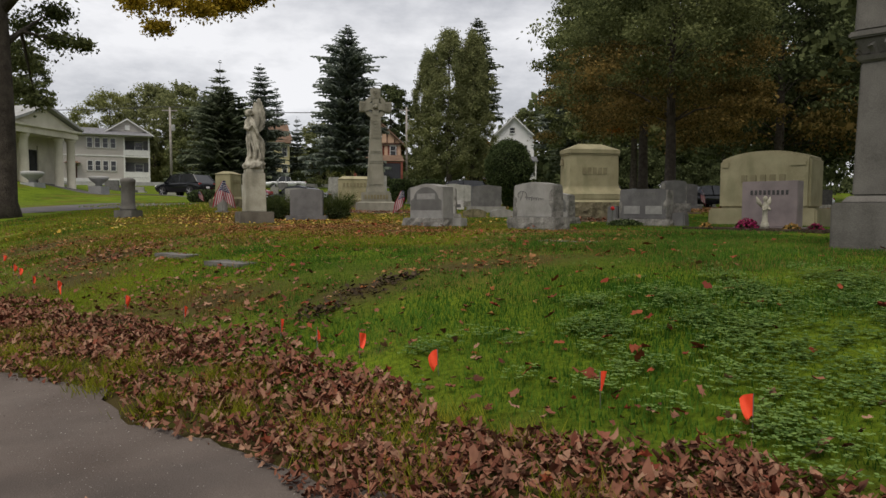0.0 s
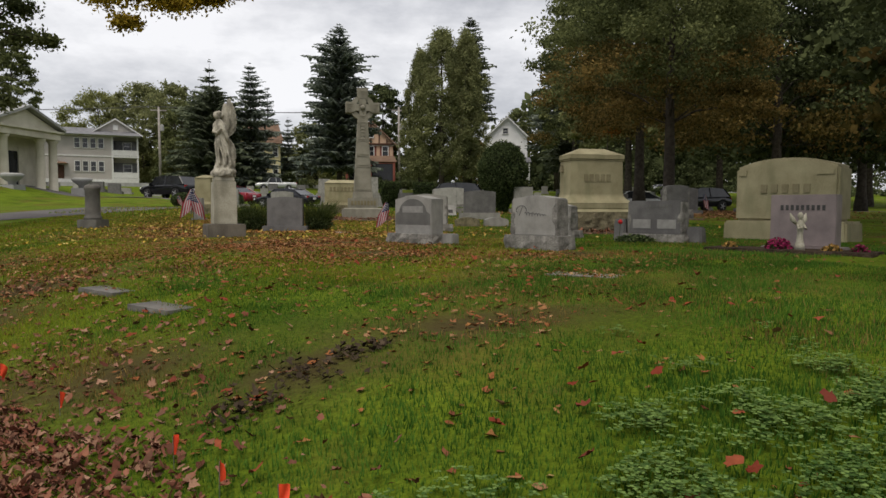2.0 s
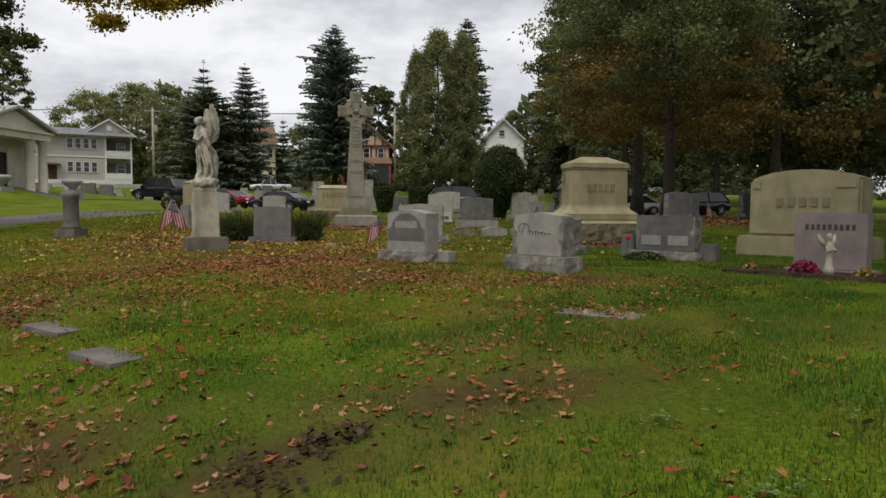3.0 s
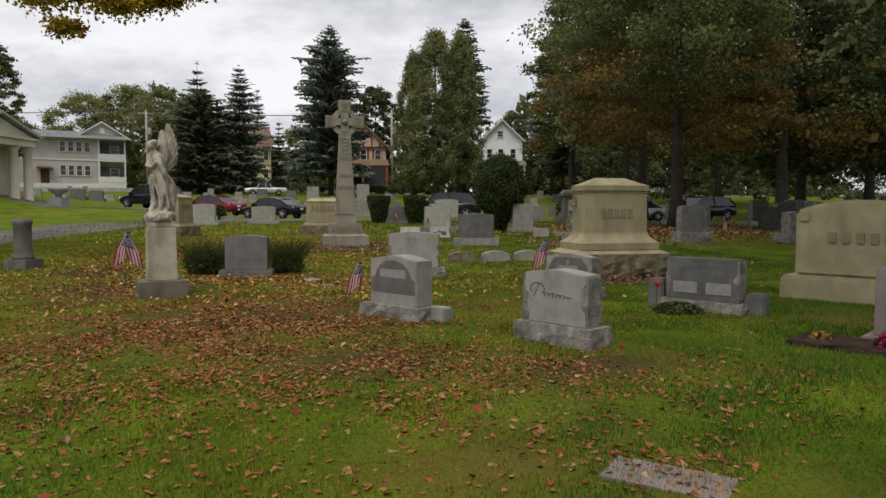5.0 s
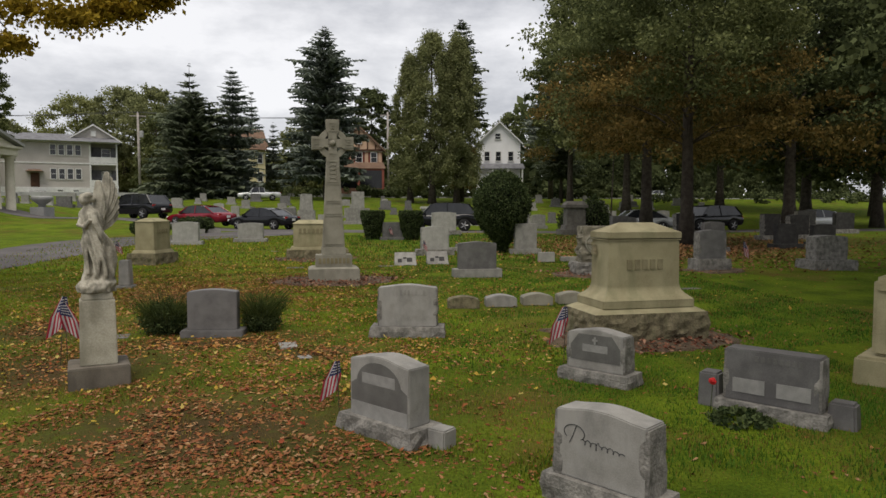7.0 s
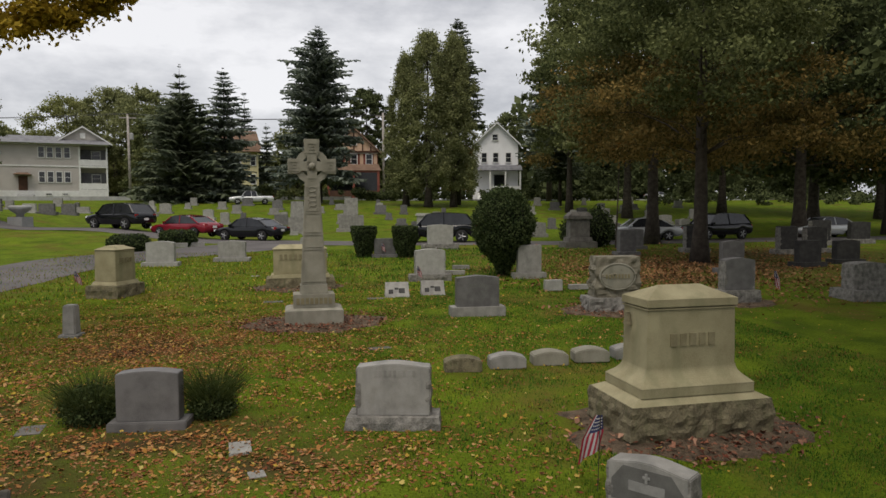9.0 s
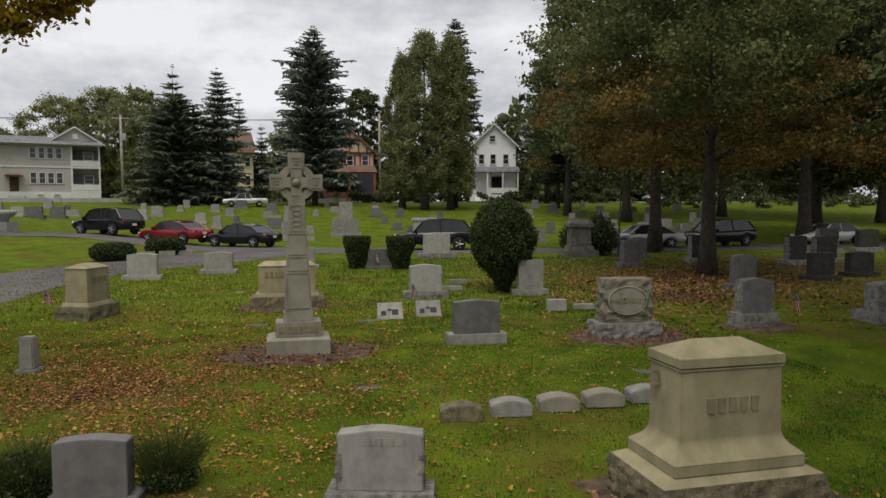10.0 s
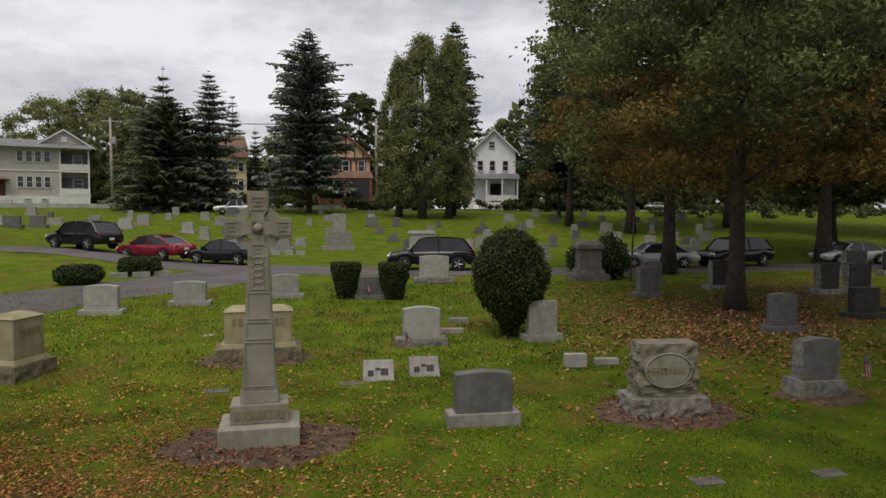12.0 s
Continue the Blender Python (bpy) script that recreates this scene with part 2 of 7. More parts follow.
def box(bm, x, y, z, sx, sy, sz, top=1.0, top_y=None, bevel=0.0):
    """A box that stands on z, centred on x, y; its top may be narrower."""
    ty = top if top_y is None else top_y
    vs = []
    for k, (fx, fy) in ((0, (1, 1)), (1, (top, ty))):
        for a, b in ((-1, -1), (1, -1), (1, 1), (-1, 1)):
            vs.append(bm.verts.new((x + a * sx / 2 * fx, y + b * sy / 2 * fy, z + k * sz)))
    fs = [bm.faces.new([vs[i] for i in f]) for f in ((3, 2, 1, 0), (4, 5, 6, 7), (0, 1, 5, 4), (1, 2, 6, 5), (2, 3, 7, 6), (3, 0, 4, 7))]
    if bevel:
        es = list({e for f in fs for e in f.edges})
        bmesh.ops.bevel(bm, geom=es, offset=bevel, segments=2, affect="EDGES")
    return vs


def one_box(*a, **k):
    bm = bmesh.new()
    box(bm, *a, **k)
    return bm


def slab(points, y0, y1, bevel=0.008):
    """A slab cut to an outline in x and z, from y0 to y1."""
    bm = bmesh.new()
    f = [bm.verts.new((x, y0, z)) for x, z in points]
    b = [bm.verts.new((x, y1, z)) for x, z in points]
    n = len(points)
    bm.faces.new(f)
    bm.faces.new(b[::-1])
    for i in range(n):
        bm.faces.new((f[i], b[i], b[(i + 1) % n], f[(i + 1) % n]))
    bmesh.ops.recalc_face_normals(bm, faces=bm.faces)
    if bevel:
        bmesh.ops.bevel(bm, geom=list(bm.edges), offset=bevel, segments=2, affect="EDGES", clamp_overlap=True)
    return bm


def rock(w, d, h, amp=0.03, seed=0, z=0.0, step=0.09, flat_top=True):
    """A block with rock-faced sides and a sawn top."""
    bm = bmesh.new()
    nx, ny, nz = (max(2, int(v / step)) for v in (w, d, h))
    nz = max(nz, 3)
    ring = [(-w / 2 + w * i / nx, -d / 2) for i in range(nx)] + [(w / 2, -d / 2 + d * i / ny) for i in range(ny)]
    ring += [(w / 2 - w * i / nx, d / 2) for i in range(nx)] + [(-w / 2, d / 2 - d * i / ny) for i in range(ny)]
    rows = []
    for k in range(nz + 1):
        row = []
        for x, y in ring:
            t = k / nz
            a = amp * (0.15 if k == nz else 1.0)
            nv = noise.noise_vector(Vector((x * 7 + seed * 3.1, y * 7 + seed, z + t * h * 9 + seed * 1.7)))
            out = Vector((x / w, y / d)).normalized()
            push = a * (0.5 + nv.x * 1.4) * math.sin(math.pi * min(t * 0.75 + 0.2, 1.0))
            row.append(bm.verts.new((x + out.x * push + nv.y * a * 0.4, y + out.y * push + nv.z * a * 0.4, z + h * t + (nv.y * a * 0.3 if 0 < k < nz else 0))))
        rows.append(row)
    n = len(ring)
    for k in range(nz):
        for i in range(n):
            bm.faces.new((rows[k][i], rows[k][(i + 1) % n], rows[k + 1][(i + 1) % n], rows[k + 1][i]))
    bm.faces.new(rows[nz])
    return bm


def lathe(profile, n=20, x=0.0, y=0.0):
    bm = bmesh.new()
    rows = [[bm.verts.new((x + r * math.cos(2 * math.pi * i / n), y + r * math.sin(2 * math.pi * i / n), z)) for i in range(n)] for r, z in profile]
    for a, b in zip(rows, rows[1:]):
        for i in range(n):
            bm.faces.new((a[i], a[(i + 1) % n], b[(i + 1) % n], b[i]))
    bm.faces.new(rows[0][::-1])
    bm.faces.new(rows[-1])
    return bm


def tube(points, radii, n=8):
    """A round limb along points."""
    bm = bmesh.new()
    add_tube(bm, points, radii, n)
    return bm


def add_tube(bm, points, radii, n=8):
    pts = [Vector(p) for p in points]
    rows = []
    for i, p in enumerate(pts):
        d = (pts[min(i + 1, len(pts) - 1)] - pts[max(i - 1, 0)]).normalized()
        side = d.cross(Vector((0.31, 0.95, 0.05))).normalized()
        up = d.cross(side)
        rows.append([bm.verts.new(p + (side * math.cos(2 * math.pi * k / n) + up * math.sin(2 * math.pi * k / n)) * radii[i]) for k in range(n)])
    for a, b in zip(rows, rows[1:]):
        for k in range(n):
            bm.faces.new((a[k], a[(k + 1) % n], b[(k + 1) % n], b[k]))
    bm.faces.new(rows[0][::-1])
    bm.faces.new(rows[-1])


# ---- ground, roads ----
def spaced(a, b, fine, lo, hi):
    """Grid lines: even between a and b, wider and wider out to lo and hi."""
    v = list(np.arange(a, b + 1e-6, fine))
    s, x = fine, v[-1]
    while x < hi:
        s *= 1.15
        x += s
        v.append(x)
    s, x = fine, v[0]
    while x > lo:
        s *= 1.15
        x -= s
        v.insert(0, x)
    return v


def grass_material():
    m = bpy.data.materials.new("mown_lawn")
    m.use_nodes = True
    n, l = m.node_tree.nodes, m.node_tree.links
    b = n["Principled BSDF"]
    b.inputs["Roughness"].default_value, b.inputs["Specular IOR Level"].default_value = 0.95, 0.04
    co = n.new("ShaderNodeTexCoord")

    def tex(scale, detail, rough=0.55):
        t = n.new("ShaderNodeTexNoise")
        t.inputs["Scale"].default_value, t.inputs["Detail"].default_value, t.inputs["Roughness"].default_value = scale, detail, rough
        l.new(co.outputs["Object"], t.inputs["Vector"])
        return t.outputs["Fac"]

    def ramp(src, a, ca, c, cc):
        r = n.new("ShaderNodeValToRGB")
        r.color_ramp.elements[0].position, r.color_ramp.elements[0].color = a, (*ca, 1)
        r.color_ramp.elements[1].position, r.color_ramp.elements[1].color = c, (*cc, 1)
        l.new(src, r.inputs["Fac"])
        return r.outputs["Color"]

    def mix(fac, c1, c2, how="MIX"):
        x = n.new("ShaderNodeMixRGB")
        x.blend_type = how
        for k, v in (("Fac", fac), ("Color1", c1), ("Color2", c2)):
            if hasattr(v, "links"):
                l.new(v, x.inputs[k])
            else:
                x.inputs[k].default_value = v
        return x.outputs["Color"]

    green = ramp(tex(0.9, 6), 0.32, (0.060, 0.096, 0.008), 0.68, (0.136, 0.186, 0.014))
    fine = ramp(tex(38, 4, 0.7), 0.3, (0.45, 0.45, 0.4), 0.75, (1.35, 1.35, 1.3))
    lawn = mix(1.0, green, fine, "MULTIPLY")
    dry = ramp(tex(0.42, 7, 0.62), 0.52, (0, 0, 0), 0.66, (0.75, 0.75, 0.75))
    lawn = mix(dry, lawn, (0.115, 0.082, 0.022, 1))
    soil = ramp(tex(2.3, 8, 0.65), 0.62, (0, 0, 0), 0.72, (0.65, 0.65, 0.65))
    lawn = mix(soil, lawn, (0.055, 0.040, 0.022, 1))
    worn, patchy, wear = n.new("ShaderNodeAttribute"), n.new("ShaderNodeMath"), n.new("ShaderNodeMath")
    worn.attribute_name = "wear"
    patchy.operation, wear.operation = "MULTIPLY_ADD", "MULTIPLY"
    patchy.inputs[1].default_value, patchy.inputs[2].default_value = 3.2, -0.55
    patchy.use_clamp = True
    l.new(tex(5.0, 6, 0.65), patchy.inputs[0])
    l.new(patchy.outputs[0], wear.inputs[0])
    l.new(worn.outputs["Fac"], wear.inputs[1])
    lawn = mix(wear.outputs[0], lawn, (0.060, 0.041, 0.020, 1))
    l.new(lawn, b.inputs["Base Color"])
    bp = n.new("ShaderNodeBump")
    bp.inputs["Strength"].default_value, bp.inputs["Distance"].default_value = 0.7, 0.03
    l.new(tex(30, 5, 0.7), bp.inputs["Height"])
    l.new(bp.outputs["Normal"], b.inputs["Normal"])
    return m


def road_edge(x, y):
    """How far a place lies beyond the road's edge, across the verge."""
    return 0.848 * x + 0.53 * y - 3.63 + 0.13 * (0.848 * y - 0.53 * x)


# worn turf: centre and half-widths; the grass thins and dries there
WORN = ((2.75, 6.15, 0.95, 0.42), (-0.5, 9.5, 0.9, 0.8), (-1.8, 11.4, 1.0, 1.0), (1.0, 6.3, 0.6, 0.5), (1.9, 5.8, 0.5, 0.4), (0.3, 6.4, 0.7, 0.5), (-0.4, 8.3, 0.6, 0.5), (2.0, 12.6, 2.2, 1.8), (3.0, 10.2, 1.0, 0.6), (4.6, 9.6, 0.8, 0.5), (1.6, 16.6, 2.0, 0.7), (0.2, 15.4, 1.7, 1.4), (-0.8, 18.0, 1.3, 1.2), (3.0, 15.6, 1.0, 0.6), (0.8, 21.4, 1.6, 1.2), (19.0, 32.0, 6.0, 4.5), (26.0, 36.0, 6.0, 5.0), (15.5, 28.5, 3.0, 2.0))


def wear_at(x, y):
    edge = 0.9 * (1 - sm(0.25, 0.6, road_edge(x, y))) * sm(-0.9, -0.5, road_edge(x, y))
    return max(edge, *(math.exp(-(((x - wx) / rx) ** 2 + ((y - wy) / ry) ** 2) * 1.3) for wx, wy, rx, ry in WORN))


LAWN = grass_material()
gx = spaced(-6, 14, 0.22, -3000, 3000)
gy = spaced(1.0, 28, 0.22, -2500, 4000)
gverts = []
for yy in gy:
    for xx in gx:
        s = 0.85 * xx + 0.53 * yy
        rough = 0.022 * sm(3.0, 3.8, s) * (1 - sm(60, 120, yy))
        sink = -0.06 * (1 - sm(-0.12, 0.1, road_edge(xx, yy)))
        gverts.append((xx, yy, gz(xx, yy) + sink + rough * noise.fractal(Vector((xx * 1.3, yy * 1.3, 0)), 1.0, 2.0, 4)))
nxx = len(gx)
gfaces = [(j * nxx + i, j * nxx + i + 1, (j + 1) * nxx + i + 1, (j + 1) * nxx + i) for j in range(len(gy) - 1) for i in range(nxx - 1)]
ground = soup("ground", gverts, gfaces, LAWN, smooth=True)
wear_data = ground.data.attributes.new("wear", "FLOAT", "POINT")
wear_data.data.foreach_set("value", [wear_at(v[0], v[1]) if -8 < v[0] < 40 and 2 < v[1] < 48 else 0.0 for v in gverts])
tagged(ground, "green autumn lawn with worn brown patches", "lawn", kind="structure")


def strip(name, line, half, material, lift, label, wave=0.08, n=140):
    """A paved strip along a bent line, draped on the ground, with uneven edges."""
    pts = [Vector((*p, 0)) for p in line]
    lens = [0.0]
    for a, b in zip(pts, pts[1:]):
        lens.append(lens[-1] + (b - a).length)
    xs = np.interp(np.linspace(0, lens[-1], n), lens, [p.x for p in pts])
    ys = np.interp(np.linspace(0, lens[-1], n), lens, [p.y for p in pts])
    for _ in range(6):
        xs[1:-1] = (xs[:-2] + 2 * xs[1:-1] + xs[2:]) / 4
        ys[1:-1] = (ys[:-2] + 2 * ys[1:-1] + ys[2:]) / 4
    halves = np.interp(np.linspace(0, lens[-1], n), lens, half if isinstance(half, (list, tuple)) else [half] * len(pts))
    verts, m = [], 13
    for i in range(n):
        j, k = max(i - 1, 0), min(i + 1, n - 1)
        d = Vector((xs[k] - xs[j], ys[k] - ys[j], 0)).normalized()
        side = Vector((-d.y, d.x, 0))
        for c in range(m):
            u = c / (m - 1) * 2 - 1
            w = halves[i] * u + (wave * noise.noise(Vector((xs[i] * 1.7, ys[i] * 1.7, c * 3.0))) + 0.5 * wave * noise.noise(Vector((xs[i] * 7, ys[i] * 7, c * 5.0))) if abs(u) == 1 else 0)
            p = Vector((xs[i], ys[i], 0)) + side * w
            verts.append((p.x, p.y, gz(p.x, p.y) + lift * (1 if abs(u) < 0.99 else 0.3)))
    faces = [(i * m + c, i * m + c + 1, (i + 1) * m + c + 1, (i + 1) * m + c) for i in range(n - 1) for c in range(m - 1)]
    ob = soup(name, verts, faces, material)
    return tagged(ob, label, "road", kind="structure")


# the near road lies along the foot of the verge
RD = Vector((-0.635, 0.773, 0))
RN = Vector((0.773, 0.635, 0))
mid = Vector((1.19, 4.2, 0)) - RN * 2.49
strip("road", [(mid.x + RD.x * k, mid.y + RD.y * k) for k in (-14, -6, 0, 6, 14, 30)], 2.5, ASPHALT, 0.012, "worn grey asphalt road with a crumbling edge", 0.13, 420)
strip("cemetery_lane", [(-60, 66), (-30, 64), (-16, 61.2), (-7.8, 57.0), (-3.2, 54.8), (1.0, 52.4), (5, 49.8), (9, 47.9), (14, 47.1), (27, 47.6), (45, 47.4), (110, 48)], 2.3, LANE, 0.03, "narrow grey paved cemetery lane", 0.15)
strip("cemetery_lane", [(-16, 2), (-9.0, 18), (-6.4, 26), (-5.6, 31), (-5.2, 35), (-4.0, 39.5), (-0.6, 43.3), (2.0, 47.5), (4.0, 51.0)], (1.4, 1.4, 1.4, 1.7, 2.0, 2.5, 2.7, 2.9, 3.0), LANE, 0.036, "narrow grey paved side lane on the lawn", 0.15)


BEDS = []


def disc_bed(x, y, rx, ry, label, seed=0, turn=0.0, material=None, name="mulch_bed", rise=0.03):
    """A worn oval of mulch, slightly raised, with a ragged rim."""
    BEDS.append((x, y, rx, ry, turn))
    verts, faces, n, rings = [], [], 48, 8
    for k in range(rings + 1):
        for i in range(n):
            a = 2 * math.pi * i / n
            r = k / rings * (1 + 0.24 * noise.noise(Vector((math.cos(a) * 2 + seed, math.sin(a) * 2, seed))) + 0.18 * noise.noise(Vector((math.cos(a) * 6 + seed, math.sin(a) * 6, seed))))
            ct, st = math.cos(turn), math.sin(turn)
            qx, qy = rx * r * math.cos(a), ry * r * math.sin(a)
            px, py = x + qx * ct - qy * st, y + qx * st + qy * ct
            verts.append((px, py, gz(px, py) + 0.02 + rise * (1 - (k / rings) ** 2) + 0.008 * noise.noise(Vector((px * 9, py * 9, 1))) - (0.07 if k == rings else 0)))
    for k in range(rings):
        for i in range(n):
            faces.append((k * n + i, k * n + (i + 1) % n, (k + 1) * n + (i + 1) % n, (k + 1) * n + i))
    return tagged(soup(name, verts, faces, material or MULCH, smooth=True), label, "mulch bed", kind="stuff")


disc_bed(7.75, 15.7, 1.5, 1.2, "bare brown soil round a large monument", 1)
disc_bed(3.9, 23.3, 1.62, 1.15, "bare brown soil round a tall cross", 2)
disc_bed(10.94, 23.24, 1.5, 1.0, "brown soil with leaves round a rough stone", 3)
disc_bed(3.75, 28.6, 1.4, 0.9, "brown soil round a pale monument", 4)
disc_bed(14.51, 23.53, 1.0, 0.7, "brown soil round a dark headstone", 5)

SOIL = mat("bare_soil", (0.022, 0.016, 0.011), (0.07, 0.052, 0.036), 7, 40, 0.95, bump=1.0, depth=0.03, spec=0.05)
for q in ((1.93, 5.74, 0.20, 0.09, 0.5), (1.66, 5.50, 0.14, 0.05, 0.7), (2.12, 5.88, 0.14, 0.04, 0.4)):
    BEDS.append(q)


# ---- gravestones ----
# raised letters toned darker in place of the shadows round them
LETTER = mat("shadow_toned_letter_stone", (0.165, 0.142, 0.082), (0.245, 0.215, 0.13), 6, 90, 0.9, bump=0.15, depth=0.004)
POLISHED = mat("polished_grey_granite", (0.088, 0.085, 0.08), (0.14, 0.136, 0.128), 5, 160, 0.5, bump=0.05, depth=0.003)

def top_outline(w, h, style, crown):
    """Outline of a headstone's face from its foot up and round."""
    half = w / 2
    if style == "serp":
        up = [(half - w * i / 16, h + crown * (0.5 - 0.5 * math.cos(2 * math.pi * i / 16)) ** 0.8) for i in range(17)]
    elif style == "oval":
        up = [(half - w * i / 16, h + crown * math.sin(math.pi * i / 16)) for i in range(17)]
    elif style == "bow":
        up = [(half - w * i / 20, h + crown * (1 - abs(1 - i / 10) ** 2.4)) for i in range(21)]
    elif style == "peak":
        up = [(half, h), (0, h + crown), (-half, h)]
    elif style == "shoulder":
        up = [(half, h - 0.1 * h), (half * 0.8, h - 0.1 * h), (half * 0.72, h), (half * 0.3, h + crown), (-half * 0.3, h + crown), (-half * 0.72, h), (-half * 0.8, h - 0.1 * h), (-half, h - 0.1 * h)]
    else:
        up = [(half, h), (-half, h)]
    return [(-half, 0), (half, 0)] + up


def shifted(bm, x=0.0, y=0.0, z=0.0, ry=0.0, rx=0.0, rz=0.0):
    bm.transform(pose(x, y, z, rx, ry, rz))
    return bm


def bars(parent, rows, y, material, name="inscription", proud=0.004, label=""):
    """Lines of writing as plain bars on a face at y. rows: (x, z, width, height)."""
    for x, z, w, h in rows:
        part(name, one_box(x, y, z, w, proud * 2, h), material, parent, label)


def headstone(x, y, yaw, w, h, d, bw, bh, bd, style="serp", crown=0.03, stone=None, base=None, label="", rough=True, rows=(), panels=(), group="", lean=0.0, ink=None, name="headstone", pitched=True):
    """A granite headstone: polished or rough die on a base."""
    t = thing(name, x, y, yaw, label=label, category="headstone", group=group)
    sd = int(abs(x * 13 + y * 7)) % 97
    if bh:
        if rough:
            part("base", rock(bw, bd, bh + 0.06, 0.03, sd, -0.06), base or ROCKFACE, t, "rock-faced granite base")
        else:
            part("base", one_box(0, 0, -0.06, bw, bd, bh + 0.06, bevel=0.012 if y < 50 else 0.0), base or stone, t)
    bm = slab(top_outline(w, h, style, crown), -d / 2, d / 2, 0.008 if y < 50 else 0.0)
    if pitched and rough and 0.55 < w < 1.2 and 0.3 < h and not lean:
        # rock-pitched side faces
        for sgn in (-1, 1):
            part("pitched_side", shifted(rock(0.05, d * 0.94, h * (0.86 if style == "shoulder" else 0.96), 0.016, sd + sgn, 0.0, 0.045), x=sgn * (w / 2 - 0.014), z=bh), ROCKFACE if stone is not GRANITE_PALE else GRANITE, t, "rough pitched side face")
    part("die", shifted(bm, z=bh, rx=lean), stone or GRANITE, t)
    if panels:
        for px, pz, pw, ph in panels:
            part("panel", one_box(px, -d / 2 - 0.002, bh + pz, pw, 0.008, ph), FROSTED, t, "pale frosted name panel")
    bars(t, [(rx, bh + rz, rw, rh) for rx, rz, rw, rh in rows], -d / 2, ink or ETCHED)
    return t


def letter_rows(n, x0, z, w, h, gap=0.42):
    """n separate strokes across a width: raised initials or carved capitals as bars."""
    step = w / n
    return [(x0 - w / 2 + step * (i + 0.5), z, step * (1 - gap), h) for i in range(n)]


# front row, facing the road
pest = headstone(4.69, 10.48, -58, 0.64, 0.435, 0.22, 0.80, 0.17, 0.31, "serp", 0.035, GRANITE, label="grey granite headstone with a curved top and cursive carving", rows=[])
# cursive name: a looping stroke, illegible
cur = bmesh.new()
add_tube(cur, [(-0.12 + 0.0032 * i + 0.010 * math.sin(i * 0.5), -0.112, 0.425 + 0.013 * math.cos(i * 0.5) * (2.2 if 26 < i < 38 else 1.0 + 0.4 * math.sin(i * 0.13)) - 0.0002 * i) for i in range(92)], [0.0026] * 92, 5)
add_tube(cur, [(-0.165 + 0.06 * math.cos(a) - 0.01 * a, -0.112, 0.475 + 0.045 * math.sin(a)) for a in np.linspace(-1.2, 4.2, 20)], [0.003] * 20, 5)
add_tube(cur, [(-0.165, -0.112, 0.515), (-0.19, -0.112, 0.45), (-0.215, -0.112, 0.40)], [0.003] * 3, 5)
part("inscription", cur, ETCHED, pest, "dark cursive carving")

fs = headstone(3.56, 12.23, -55.5, 0.72, 0.48, 0.24, 0.88, 0.135, 0.37, "serp", 0.05, GRANITE, label="grey granite headstone with dark polished arch panel", pitched=False, panels=[(0, 0.29, 0.40, 0.09), (0, 0.0, 0.69, 0.12)])
arch = [(-0.34, 0.02), (0.34, 0.02), (0.34, 0.27)] + [(0.27 * math.cos(a), 0.29 + 0.19 * math.sin(a)) for a in np.linspace(0.1, math.pi - 0.1, 14)] + [(-0.34, 0.27)]
part("arch_panel", shifted(slab(arch, -0.124, -0.115, 0), z=0.135), POLISHED, fs, "dark polished arched panel")
blk = thing("vase_block", 3.93, 11.85, -50, label="small grey granite vase block beside a headstone", category="vase block")
part("block", one_box(0, 0, -0.03, 0.17, 0.17, 0.17, bevel=0.012), GRANITE, blk)

lil = headstone(6.07, 13.42, -54.5, 0.67, 0.40, 0.22, 0.82, 0.13, 0.36, "serp", 0.045, GRANITE, label="small grey granite headstone with dark arch and a cross", panels=[(0, 0.20, 0.30, 0.08)])
part("arch_panel", shifted(slab([(-0.30, 0.10), (0.30, 0.10), (0.30, 0.26), (0.20, 0.39), (-0.20, 0.39), (-0.30, 0.26)], -0.114, -0.108, 0), z=0.13), POLISHED, lil, "dark polished panel")
part("cross_mark", one_box(0, -0.118, 0.415, 0.022, 0.008, 0.08), FROSTED, lil)
part("cross_mark", one_box(0, -0.118, 0.45, 0.06, 0.0085, 0.02), FROSTED, lil)

headstone(7.03, 11.87, -55.5, 0.80, 0.48, 0.22, 0.95, 0.12, 0.33, "flat", 0, GRANITE_DARK, label="dark polished granite double headstone on a rough base", panels=[(-0.19, 0.08, 0.28, 0.13), (0.19, 0.08, 0.28, 0.13)], rows=letter_rows(8, 0.06, 0.38, 0.42, 0.05), ink=POLISHED)
vase = thing("stone_vase", 7.39, 11.45, -55, label="dark grey stone vase block beside a double headstone", category="vase")
part("block", one_box(0, 0, -0.03, 0.24, 0.2, 0.26, top=0.86, bevel=0.02), GRANITE_DARK, vase)
vase2 = thing("stone_vase", 6.72, 12.35, -55, label="dark grey stone vase block behind a double headstone", category="vase")
part("block", one_box(0, 0, -0.03, 0.2, 0.2, 0.36, top=0.92, bevel=0.02), GRANITE_DARK, vase2)

headstone(7.66, 9.67, -57, 0.70, 0.60, 0.22, 0.86, 0.05, 0.4, "flat", 0, GRANITE_PINK, rough=False, base=GRANITE_PINK, label="rose-grey granite headstone behind a small flower bed", rows=letter_rows(9, 0, 0.42, 0.50, 0.06))

